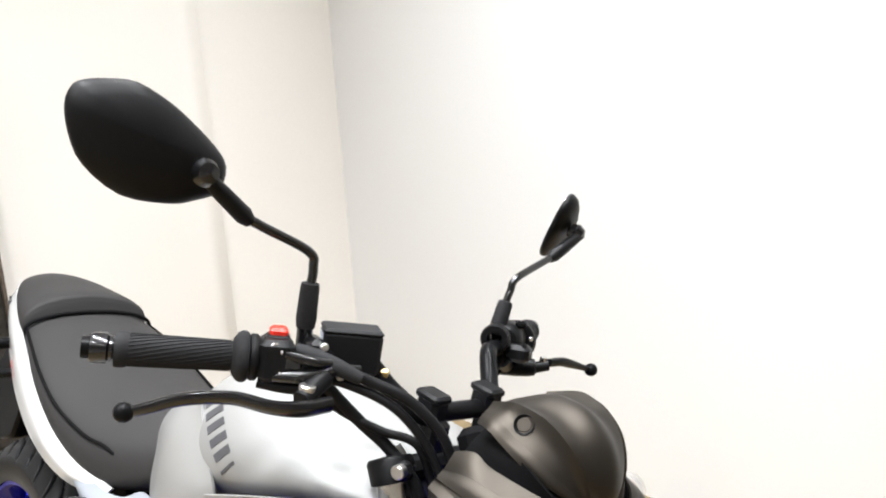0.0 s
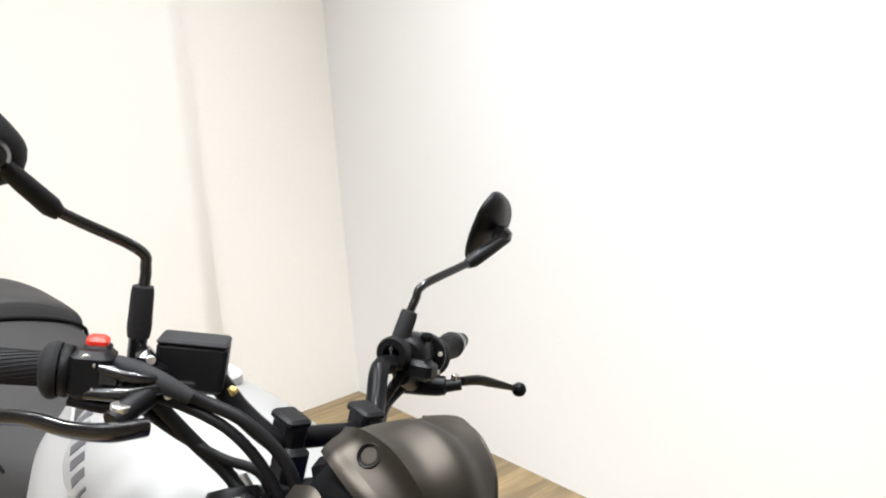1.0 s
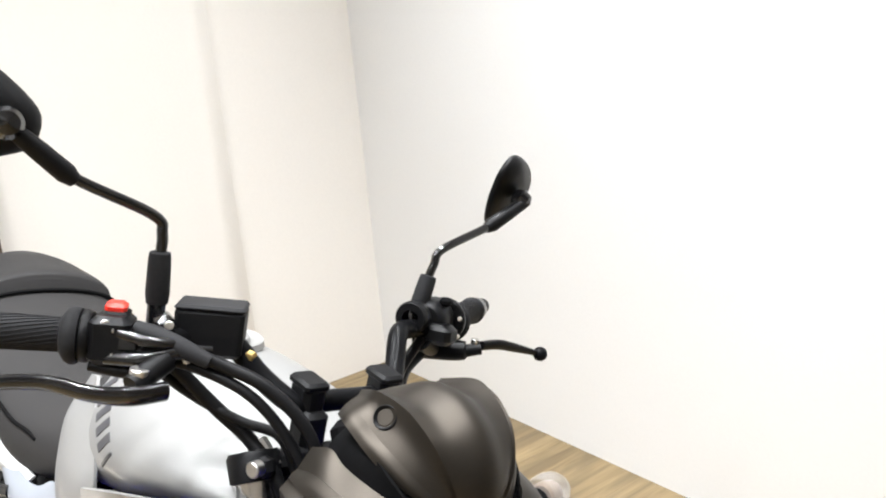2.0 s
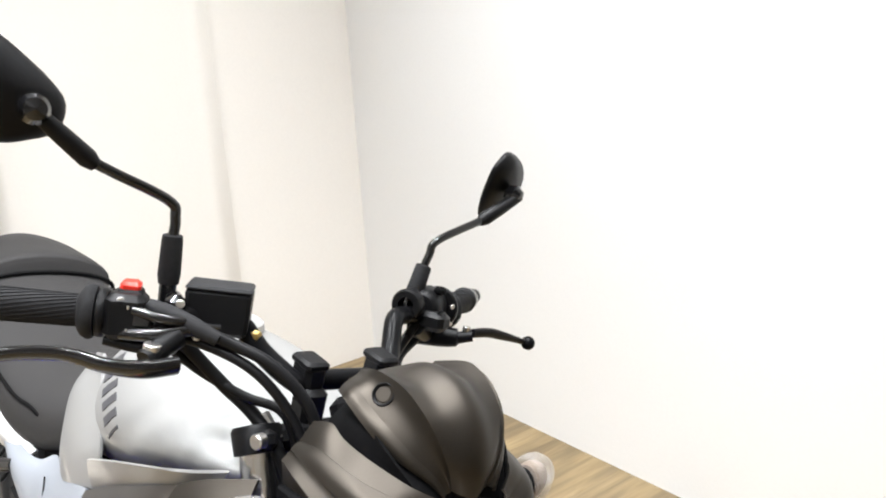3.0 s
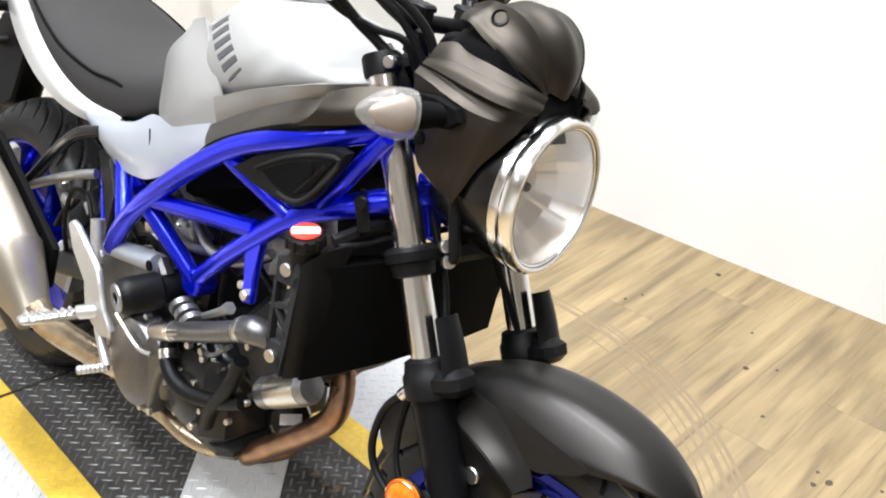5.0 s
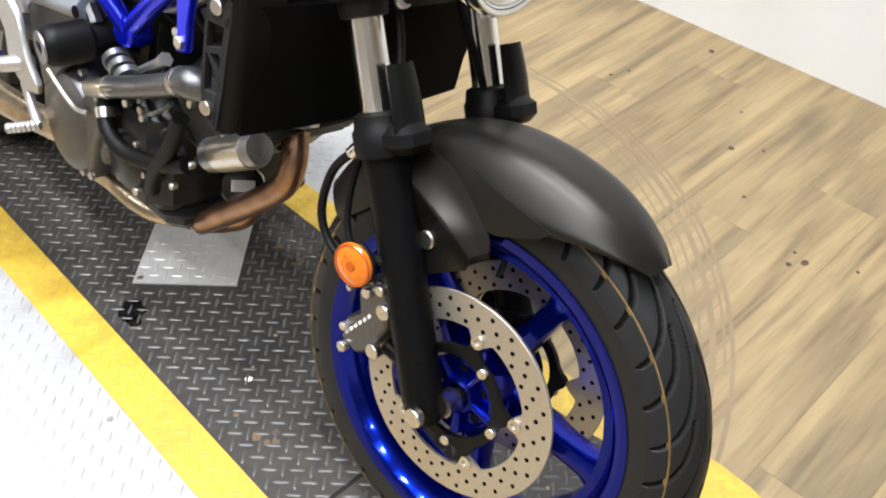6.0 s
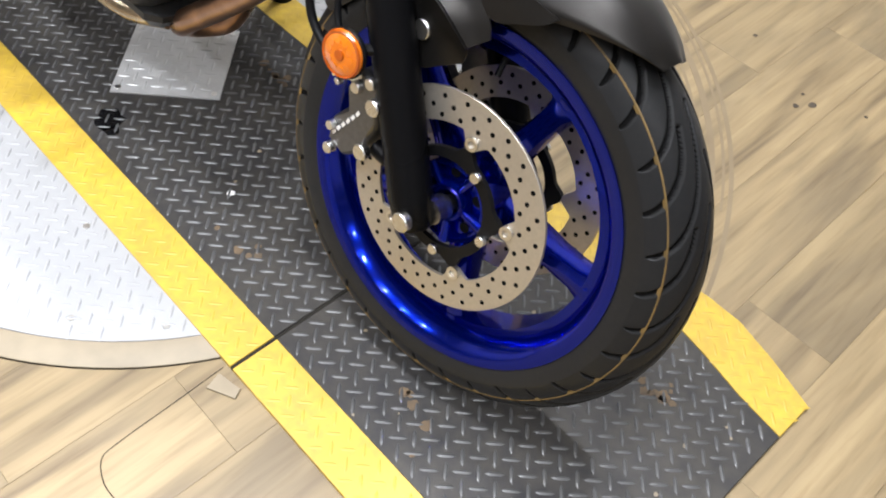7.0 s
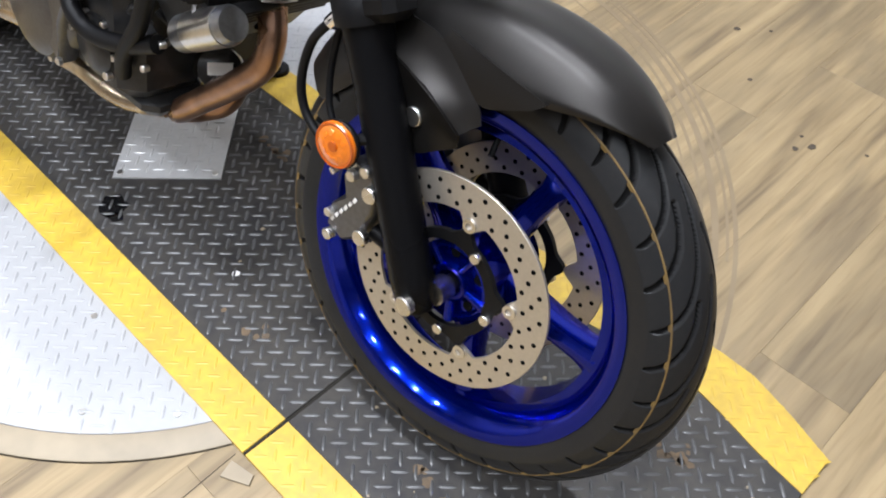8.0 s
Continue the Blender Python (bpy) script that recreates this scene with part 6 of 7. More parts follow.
part("motor_band", lathe(B(), [(0.0252, 0.03), (0.0268, 0.03), (0.0268, 0.105), (0.0252, 0.105)], (-0.485, -0.098, 0.404), (0.86, 0.02, 0.50), 28, True), "steel", st)
lathe(bb := B(), [(1e-5, 0), (0.034, 0), (0.036, 0.004), (0.036, 0.07), (0.032, 0.078), (1e-5, 0.080)], (-0.560, 0.010, 0.290), (0.75, -0.45, 0.45), 28)
fil = part("oil_filter", bb, "gloss", engine, "black oil filter")
block(bb := B(), Vector((-0.560, 0.010, 0.290)) + Vector((0.75, -0.45, 0.45)).normalized() * 0.0805, (0.0015, 0.036, 0.018), (0, -27, -31), 0.0004)
part("filter_label", bb, "label", fil)
lathe(bb := B(), [(1e-5, 0), (0.018, 0), (0.020, 0.004), (0.020, 0.028), (1e-5, 0.030)], (-0.478, 0.02, 0.41), (0.9, 0.1, 0.2), 20)
horn = part("horn", bb, "gloss", bike)
block(bb := B(), (-0.72, 0.0, 0.235), (0.30, 0.20, 0.05), (0, 0, 0), 0.02)
part("sump", bb, "engine", engine)
for k, (x, y, z) in enumerate(((-0.60, -0.137, 0.43), (-0.66, -0.138, 0.36), (-0.55, -0.112, 0.42), (-0.52, -0.108, 0.47), (-0.62, -0.138, 0.47), (-0.70, -0.105, 0.58), (-0.79, -0.105, 0.60))):
    bolt_on(engine, (x, y, z), (0, -1, 0), 0.0065, 0.008)
# wiring, clips and small castings round the cylinders
rnd = random.Random(3)
for k in range(16):
    x, z = rnd.uniform(-0.82, -0.46), rnd.uniform(0.40, 0.66)
    y = -rnd.uniform(0.09, 0.135)
    pts = [(x, y, z)]
    for j in range(3):
        pts.append((pts[-1][0] + rnd.uniform(-0.06, 0.06), y + rnd.uniform(-0.015, 0.015), pts[-1][2] + rnd.uniform(-0.05, 0.05)))
    part("wire", tube(B(), pts, rnd.choice((0.003, 0.004, 0.0055)), 7, 5), rnd.choice(("black", "black", "engine", "alu_dark")), engine)
for k in range(12):
    c = (rnd.uniform(-0.80, -0.48), -rnd.uniform(0.105, 0.130), rnd.uniform(0.38, 0.66))
    block(bb := B(), c, (rnd.uniform(0.012, 0.035), 0.02, rnd.uniform(0.012, 0.03)), (0, rnd.uniform(-60, 60), 0), 0.004)
    part("casting_boss", bb, rnd.choice(("engine", "alu_dark", "alu", "engine")), engine)
for k in range(10):
    c = (rnd.uniform(-0.80, -0.46), -rnd.uniform(0.128, 0.142), rnd.uniform(0.28, 0.64))
    bolt_on(engine, c, (0.1, -1, 0.1), rnd.uniform(0.0045, 0.007), 0.01)
for k in range(5):
    c = (rnd.uniform(-1.12, -0.95), -rnd.uniform(0.12, 0.15), rnd.uniform(0.40, 0.56))
    block(bb := B(), c, (0.025, 0.015, 0.02), (0, rnd.uniform(-60, 60), 0), 0.004)
    part("casting_boss", bb, rnd.choice(("engine", "alu_dark", "alu")), bike)

# crash bobbins
for side in (-1, 1):
    b = lathe(B(), [(0.010, 0.104), (0.022, 0.104), (0.028, 0.098), (0.030, 0.088), (0.030, 0.040), (0.024, 0.034), (0.022, 0.0), (1e-5, 0.0), (1e-5, 0.092), (0.010, 0.092)], (-0.683, side * 0.135, 0.510), (-0.12, side, -0.10), 32)
    bob = part("crash_bobbin", b, "black", bike, "black plastic crash bobbin")
    part("bobbin_end", lathe(B(), [(0.0105, 0.0), (0.0235, 0.0), (0.0225, 0.0025), (0.0105, 0.0025)], (-0.6955, side * 0.2385, 0.4995), (-0.12, side, -0.10), 28, True), "alu_dark", bob)

# exhaust
ex = part("front_header", tube(B(), [(-0.425, -0.008, 0.500), (-0.406, -0.015, 0.455), (-0.392, -0.025, 0.418), (-0.402, -0.030, 0.380), (-0.447, -0.035, 0.332), (-0.516, -0.040, 0.272), (-0.572, -0.043, 0.224), (-0.594, -0.022, 0.206), (-0.590, 0.012, 0.200), (-0.570, 0.040, 0.215), (-0.560, 0.06, 0.26)], 0.0198, 20, 6), "bronze", bike, "heat-tinted bronze front exhaust header")
part("header_flange", lathe(B(), [(0.021, 0), (0.034, 0), (0.034, 0.008), (0.021, 0.010)], (-0.414, -0.012, 0.474), (0.4, -0.15, -1), 20, True), "alu", ex)
part("rear_header", tube(B(), [(-0.95, -0.10, 0.34), (-0.940, -0.103, 0.27), (-0.917, -0.105, 0.236), (-0.870, -0.107, 0.224), (-0.815, -0.106, 0.220), (-0.755, -0.100, 0.222), (-0.699, -0.090, 0.210), (-0.654, -0.075, 0.206), (-0.600, -0.050, 0.218)], 0.0180, 18, 6), "pipe", bike, "straw-tinted rear exhaust pipe")
part("link_pipe", tube(B(), [(-0.72, -0.02, 0.23), (-0.80, -0.10, 0.265), (-0.865, -0.185, 0.312), (-0.905, -0.245, 0.360), (-0.935, -0.262, 0.39)], 0.024, 18, 6), "pipe", bike, "straw-tinted link pipe")
d = Vector((-0.80, -0.06, 0.60)).normalized()
w = Vector((0, 1, 0)) - d * d.y
w.normalize()
u = w.cross(d)
base = Vector((-1.030, -0.268, 0.438))
rings = []
for h, a, c in ((-0.125, 0.030, 0.030), (-0.10, 0.036, 0.032), (-0.055, 0.056, 0.042), (-0.012, 0.075, 0.051), (0.0, 0.078, 0.053), (0.004, 0.0745, 0.0495), (0.012, 0.0755, 0.0505), (0.12, 0.0755, 0.0505), (0.22, 0.068, 0.047), (0.242, 0.064, 0.044), (0.244, 0.058, 0.04)):
    rings.append([base + d * h + u * (a * math.copysign(abs(math.cos(t)) ** 0.75, math.cos(t))) + w * (c * math.copysign(abs(math.sin(t)) ** 0.75, math.sin(t))) for t in (2 * math.pi * k / 40 for k in range(40))])
muffler = part("muffler", skin(B(), rings), "muffler", bike, "satin champagne metal muffler")
rings = [[base + d * h + u * (a * math.cos(t)) + w * (c * math.sin(t)) for t in (2 * math.pi * k / 32 for k in range(32))] for h, a, c in ((0.240, 0.061, 0.042), (0.262, 0.062, 0.043), (0.29, 0.055, 0.038), (0.292, 0.03, 0.02))]
part("muffler_cap", skin(B(), rings), "matt", muffler, "black muffler end cap")
hull = BVHTree.FromPolygons([v.co for v in muffler.data.vertices], [p.vertices for p in muffler.data.polygons])
for h in (0.025, 0.165):
    place, nrm, _, _ = hull.ray_cast(base + d * h + u * 0.040 - w * 0.2, w)
    part("shield_bolt", lathe(B(), [(1e-5, 0.005), (0.004, 0.005), (0.005, 0.003), (0.009, 0.004), (0.0115, 0.002), (0.0115, -0.002), (1e-5, -0.002)], place, nrm, 20), "alu", muffler)
prism(bb := B(), [base + d * h + u * v + w * 0.058 for h, v in ((-0.06, -0.02), (0.24, -0.03), (0.24, 0.055), (-0.03, 0.062))], 0.012, 0.004)
part("heat_shield", bb, "matt", muffler, "black inner heat shield")

# footrests and rear sets
for side in (-1, 1):
    def s(pts):
        return [(x, side * y, z) for x, y, z in pts]
    prism(bb := B(), s([(-0.846, 0.245, 0.572), (-0.832, 0.245, 0.581), (-0.818, 0.245, 0.578), (-0.770, 0.245, 0.550), (-0.742, 0.245, 0.532), (-0.728, 0.245, 0.500), (-0.716, 0.245, 0.470), (-0.690, 0.245, 0.446), (-0.692, 0.245, 0.432), (-0.722, 0.245, 0.424), (-0.752, 0.245, 0.434), (-0.776, 0.245, 0.456), (-0.784, 0.245, 0.494), (-0.828, 0.245, 0.536)]), 0.010, 0.003)
    plate = part("heel_guard", bb, "alu", bike, "bare aluminium heel guard")
    prism(bb := B(), s([(-0.90, 0.155, 0.480), (-0.84, 0.160, 0.530), (-0.70, 0.160, 0.555), (-0.680, 0.160, 0.535), (-0.72, 0.160, 0.49), (-0.80, 0.158, 0.40), (-0.85, 0.155, 0.36)]), 0.022, 0.006)
    bracket = part("footrest_bracket", bb, "case", bike, "dark grey footrest bracket")
    tube(bb := B(), s([(-0.86, 0.165, 0.515), (-0.70, 0.168, 0.545)]), 0.017, 14)
    part("bracket_boss", bb, "silver_dull", bracket)
    # black disc on the solid boss paints the shade of its hole
    part("boss_hole_shade", disk(B(), (-0.698, side * 0.186, 0.545), (0, side, 0), 0.009, 0.002, 16), "matt", bracket)
    tube(bb := B(), s([(-0.735, 0.235, 0.462), (-0.765, 0.262, 0.450)]), 0.012, 12)
    part("peg_hinge", bb, "alu", plate)
    block(bb := B(), (-0.797, side * 0.292, 0.434), (0.026, 0.100, 0.013), (0, -6, side * 6), 0.004)
    peg = part("footrest", bb, "alu", bike, "serrated aluminium footrest")
    for k in range(8):
        c = Vector((-0.797, side * 0.292, 0.4415)) + Vector((-0.10, side * 0.995, 0)) * (-0.042 + 0.0115 * k)
        block(bb := B(), c, (0.026, 0.0045, 0.005), (0, -6, side * 6), 0.001)
        part("peg_tooth", bb, "alu", peg)
    ped = s([(-0.738, 0.244, 0.432), (-0.728, 0.244, 0.415), (-0.714, 0.245, 0.398), (-0.698, 0.246, 0.382)])
    lev = part("foot_lever", tube(B(), ped, 0.0072, 10, 4), "alu", bike, "aluminium foot lever")
    tube(bb := B(), s([(-0.698, 0.244, 0.381), (-0.731, 0.277, 0.366)]), 0.0075, 12)
    part("lever_tip", bb, "alu", lev)
    for k in range(7):
        c = Vector((-0.700, side * 0.247, 0.380)).lerp(Vector((-0.730, side * 0.276, 0.3665)), k / 6)
        part("tip_ring", lathe(B(), [(0.0072, -0.0014), (0.0086, 0), (0.0072, 0.0014)], c, (-0.75, side * 0.62, -0.2), 14, True), "alu", lev)
    # pillion footrest stay
    stay = part("pillion_stay", tube(B(), s([(-0.950, 0.150, 0.692), (-1.018, 0.170, 0.664), (-1.150, 0.185, 0.545)]), 0.011, 12, 4), "gloss", bike, "black pillion footrest stay")
    tube(bb := B(), s([(-0.960, 0.150, 0.612), (-1.010, 0.172, 0.595), (-1.155, 0.185, 0.532)]), 0.009, 12, 3)
    part("stay_bar", bb, "alu_dark", stay)
    prism(bb := B(), s([(-1.208, 0.196, 0.602), (-1.186, 0.196, 0.598), (-1.192, 0.194, 0.55), (-1.172, 0.194, 0.512), (-1.228, 0.194, 0.495), (-1.225, 0.195, 0.55)]), 0.014, 0.004)
    part("pillion_footrest", bb, "alu", stay, "folded aluminium pillion footrest")
    part("stay_bolt", disk(B(), (-1.160, side * 0.194, 0.535), (0, side, 0), 0.010, 0.010, 6), "black", stay)

# rear wheel, swingarm, shock, chain guard, stand
RH = Vector((-1.445, 0, 0.310))
rear = wheel("rear_wheel", RH, 0.312, 0.080, False, 5, 20.0, "blue five-spoke cast rear wheel", 0.075, (700, 64))
brake_disc(RH, -0.085, 0.120, rear, False, -1)
for side in (-1, 1):
    tube(bb := B(), [(-0.90, side * 0.105, 0.43), (-1.10, side * 0.118, 0.385), (-1.30, side * 0.122, 0.335), (-1.47, side * 0.122, 0.305)], [0.030, 0.030, 0.026, 0.024], 14, 5, flat=0.6)
    arm = part("swingarm", bb, "engine", bike, "black swingarm")
    part("axle_nut", disk(B(), (-1.445, side * 0.135, 0.310), (0, side, 0), 0.018, 0.012, 6), "steel", arm)
tube(bb := B(), [(-0.90, -0.11, 0.43), (-0.90, 0.11, 0.43)], 0.03, 16)
part("swingarm_pivot", bb, "engine", bike)
tube(bb := B(), [(-1.10, -0.1, 0.375), (-1.08, 0.1, 0.38)], 0.028, 12)
part("swingarm_brace", bb, "engine", bike)
spring = [(-0.955 + 0.012 * 0 - 0.02 * t + 0.028 * math.cos(t * 38), 0.028 * math.sin(t * 38), 0.42 + 0.20 * t) for t in (k / 90 for k in range(91))]
shock = part("shock_absorber", tube(B(), [(-0.96, 0, 0.38), (-0.98, 0, 0.66)], 0.016, 14), "alu_dark", bike, "rear shock absorber")
part("spring", tube(B(), spring, 0.0055, 8), "label", shock, "pale coil spring")
prism(bb := B(), [(-1.10, -0.105, 0.36), (-1.16, -0.105, 0.41), (-1.19, -0.105, 0.37), (-1.17, -0.105, 0.31), (-1.12, -0.105, 0.31)], 0.04, 0.006)
part("rear_caliper", bb, "alu_dark", bike, "dark rear brake caliper")
part("brake_pipe", tube(B(), [(-1.13, -0.12, 0.40), (-1.10, -0.14, 0.47), (-1.05, -0.15, 0.55), (-0.99, -0.15, 0.56), (-0.95, -0.155, 0.50), (-0.92, -0.16, 0.48)], 0.0045, 8, 6), "black", bike)
part("brake_cylinder", tube(B(), [(-0.915, -0.165, 0.545), (-0.90, -0.17, 0.47)], 0.013, 12), "alu", bike, "rear brake master cylinder")
part("brake_pipe", tube(B(), [(-0.925, -0.16, 0.60), (-0.94, -0.165, 0.585), (-0.92, -0.165, 0.55)], 0.004, 8, 4), "black", bike)
block(bb := B(), (-1.02, 0.0, 0.60), (0.12, 0.14, 0.20), (0, -12, 0), 0.02)
part("inner_mudguard", bb, "matt", bike)
prism(bb := B(), [(-0.95, -0.148, 0.66), (-0.905, -0.150, 0.66), (-0.865, -0.158, 0.60), (-0.885, -0.158, 0.53), (-0.915, -0.150, 0.57)], 0.012, 0.004)
part("frame_cover", bb, "black", bike, "black plastic frame cover")
tilt = bike.matrix_world.inverted()
foot = tilt @ Vector((-0.80, 0.335, 0.006))
stand = part("side_stand", tube(B(), [(-0.74, 0.12, 0.24), tuple(foot.lerp(Vector((-0.74, 0.12, 0.24)), 0.03))], 0.011, 12), "black", bike, "black side stand, swung out")
part("stand_foot", disk(B(), foot - (tilt.to_3x3() @ Vector((0, 0, 0.005))), tilt.to_3x3() @ Vector((0, 0, 1)), 0.022, 0.010, 16), "black", stand)

# shroud behind the radiator, and hoses in the frame's triangles and behind the footrest
prism(bb := B(), [(-0.410, -0.070, 0.735), (-0.300, -0.066, 0.782), (-0.276, -0.066, 0.712), (-0.395, -0.070, 0.650)], 0.010, 0.003)
part("radiator_shroud", bb, "matt", bike, "dull black plastic shroud")
part("hose", tube(B(), [(-0.810, -0.112, 0.615), (-0.779, -0.115, 0.588), (-0.734, -0.117, 0.571), (-0.674, -0.117, 0.574), (-0.594, -0.115, 0.599)], 0.0085, 12, 5), "alu_dark", engine, "grey hose")
prism(bb := B(), [(-0.752, -0.106, 0.598), (-0.711, -0.106, 0.610), (-0.700, -0.106, 0.575), (-0.738, -0.106, 0.558)], 0.012, 0.004)
lug = part("head_lug", bb, "alu", engine, "bright cast cylinder head lug")
for x, z in ((-0.740, 0.590), (-0.715, 0.600)):
    bolt_on(lug, (x, -0.112, z), (0, -1, 0), 0.005)
line = part("brake_hose", tube(B(), [(-1.222, -0.100, 0.418), (-1.197, -0.100, 0.452), (-1.162, -0.100, 0.487), (-1.119, -0.100, 0.513), (-1.090, -0.100, 0.510), (-1.070, -0.100, 0.490), (-1.045, -0.098, 0.462)], 0.0065, 10, 5), "black", bike, "black rear brake hose")
part("hose_end", tube(B(), [(-1.090, -0.100, 0.511), (-1.074, -0.100, 0.495)], 0.0085, 10), "alu", line)

# ---- turntable, lane and floor ----
CX, CY = -0.75, 0.062
YA, YB, YC, YD = -0.229, -0.153, 0.277, 0.351
SEAM, END = -0.152, 0.428


def plate(name, pts, z, thick, material, label, bev=0.0008):
    ob = new(name, mesh_of(prism(B(), [(x, y, z - thick / 2) for x, y in pts], thick, bev), material))
    return tagged(ob, label, "floor plate", kind="structure")


LENS = ((-1, 0, 0), (-0.55, -0.8, 0), (0.55, -0.8, 0), (1, 0, 0), (0.55, 0.8, 0), (-0.55, 0.8, 0), (-0.72, 0, 0.9), (-0.3, -0.35, 1), (0.3, -0.35, 1), (0.72, 0, 0.9), (0.3, 0.35, 1), (-0.3, 0.35, 1))
LENS_FACES = [(k, (k + 1) % 6, 6 + (k + 1) % 6, 6 + k) for k in range(6)] + [(6, 7, 8, 9, 10, 11)]


def lugs(inside, step, length, width, height, z, ang=0.0, near=None, single=None):
    """Raised lens-shaped lugs, laid crosswise in turn, as one mesh; those that near() picks are handed to single()."""
    vs, fs = [], []
    n = 160
    ca, sa = math.cos(ang), math.sin(ang)
    for i in range(-n, n):
        for j in range(-n, n):
            u, v = i * step, j * step
            x, y = CX + ca * u - sa * v, CY + sa * u + ca * v
            if not inside(x, y):
                continue
            d = ang + (math.pi / 2 if (i + j) % 2 else 0) + 0.02 * math.sin(i * 7.1 + j * 3.3)
            if near and near(x, y):
                single(x, y, z - 0.0003, d)
                continue
            c, s = math.cos(d), math.sin(d)
            o = len(vs)
            for a, b, h in LENS:
                a, b = a * length / 2, b * width / 2
                vs.append((x + c * a - s * b, y + s * a + c * b, z - 0.0003 + height * h))
            fs += [tuple(o + k for k in f) for f in LENS_FACES]
    me = bpy.data.meshes.new("mesh")
    me.from_pydata(vs, [], fs)
    return me


def lug_part(parent, inside, material, step=0.0218, ang=radians(45), length=0.0295, width=0.0072, height=0.0020, z=0.0, near=None):
    one = bpy.data.meshes.new("mesh")
    one.from_pydata([(a * length / 2, b * width / 2, height * h) for a, b, h in LENS], [], LENS_FACES)
    one.materials.append(M[material])
    one.shade_smooth()

    def single(x, y, zz, turn):
        ob = new("lug", one)
        ob.location, ob.rotation_euler = (x, y, zz), (0, 0, turn)
        ob.parent = parent

    me = lugs(inside, step, length, width, height, z, ang, near, single)
    me.materials.append(M[material])
    me.shade_smooth()
    ob = new("tread_lug", me)
    ob.parent = parent
    return tagged(ob, kind="stuff")


R1, R2 = 0.598, 0.640
far = -1.62
disc_pts = [(CX + R1 * math.cos(a), CY + R1 * math.sin(a)) for a in (2 * math.pi * k / 96 for k in range(96))]
table = plate("turntable_plate", disc_pts, -0.004, 0.012, "plate_white", "pale round tread plate turntable")
lug_part(table, lambda x, y: (x - CX) ** 2 + (y - CY) ** 2 < (R1 - 0.012) ** 2 and not (YA - 0.008 < y < YD + 0.008), "plate_white", 0.0225, radians(45), 0.0295, 0.0072, 0.0024, -0.004, near=lambda x, y: x > -0.62 and y < -0.23)
for k in range(20):
    a = 2 * math.pi * (k + 0.35) / 20
    x, y = CX + (R1 - 0.035) * math.cos(a), CY + (R1 - 0.035) * math.sin(a)
    if not YA - 0.01 < y < YD + 0.01:
        part("plate_screw", disk(B(), (x, y, -0.0045), (0, 0, 1), 0.0055, 0.0022, 14), "steel", table)
for x, y in ((-0.512, -0.253), (-0.272, -0.259)):
    part("plate_screw", disk(B(), (x, y, -0.0045), (0, 0, 1), 0.0055, 0.0022, 14), "steel", table)
ring = new("turntable_trim", mesh_of(lathe(B(), [(R1 + 0.001, -0.03), (R1 + 0.001, -0.0045), (R2 - 0.002, -0.0055), (R2, -0.007), (R2, -0.03)], (CX, CY, 0), (0, 0, 1), 128, True), "trim"))
tagged(ring, "wood-look vinyl edge strip round the turntable", "edge trim", kind="structure")
shadow_gap = new("turntable_gap", mesh_of(lathe(B(), [(R2, -0.03), (R2, -0.0078), (R2 + 0.0025, -0.0078), (R2 + 0.0025, -0.03)], (CX, CY, 0), (0, 0, 1), 128, True), "joint"))
tagged(shadow_gap, "thin dark joint round the turntable", "joint", kind="structure")

# the far edge of the lane's end bows outwards
BOW = [(SEAM + 0.003, YC, YD), (0.05, 0.293, 0.371), (0.14, 0.312, 0.390), (0.22, 0.315, 0.397), (0.28, 0.304, 0.395), (0.353, 0.287, 0.375), (END, 0.276, 0.349)]


def bowed(x, k):
    return float(np.interp(x, [q[0] for q in BOW], [q[k] for q in BOW]))


for nm, xa, xb, lab in (("lane_plate", far, SEAM - 0.003, "black tread plate lane across the turntable"), ("ramp_plate", SEAM + 0.003, END, "black tread plate end of the lane")):
    bent = xb > 0
    def inner(x, bent=bent):
        return bowed(x, 1) if bent else YC
    def outer(x, bent=bent):
        return bowed(x, 2) if bent else YD
    stops = [q[0] for q in BOW] if bent else [xa, xb]
    p = plate(nm, [(xa, YB), (xb, YB)] + [(x, inner(x)) for x in stops[::-1]], 0.0, 0.022, "tread_black", lab)
    lug_part(p, lambda x, y: xa + 0.008 < x < xb - 0.008 and YB + 0.006 < y < inner(x) - 0.006 and abs(x - CX) + abs(y - CY - 0.005) > 0.149, "tread_lug", near=lambda x, y: -0.46 < x and y < 0.14 if not bent else x < 0.40)
    q = plate("edge_band", [(xa, YA), (xb, YA), (xb, YB - 0.0006), (xa, YB - 0.0006)], 0.0002, 0.022, "yellow", "yellow painted tread plate edge of the lane")
    lug_part(q, lambda x, y: xa + 0.006 < x < xb - 0.006 and YA + 0.006 < y < YB - 0.0066, "yellow", height=0.0012, near=lambda x, y: x > -0.9)
    q = plate("edge_band", [(x, inner(x) + 0.0006) for x in stops] + [(x, outer(x)) for x in stops[::-1]], 0.0002, 0.022, "yellow", "yellow painted tread plate edge of the lane")
    lug_part(q, lambda x, y: xa + 0.006 < x < xb - 0.006 and inner(x) + 0.0066 < y < outer(x) - 0.006, "yellow", height=0.0012, near=lambda x, y: x > -0.1)
tagged(new("lane_joint", mesh_of(block(B(), (SEAM, (YA + YD) / 2, -0.008), (0.0055, YD - YA, 0.014), bev=0.001), "joint")), "dark open joint across the lane", "joint", kind="structure")
b = prism(B(), [(-1.361, YA, 0.0012), (-1.354, YA, 0.0012), (-1.283, YD, 0.0012), (-1.290, YD, 0.0012)], 0.003, 0.0004)
tagged(new("lane_joint", mesh_of(b, "joint")), "dark open joint across the lane", "joint", kind="structure")
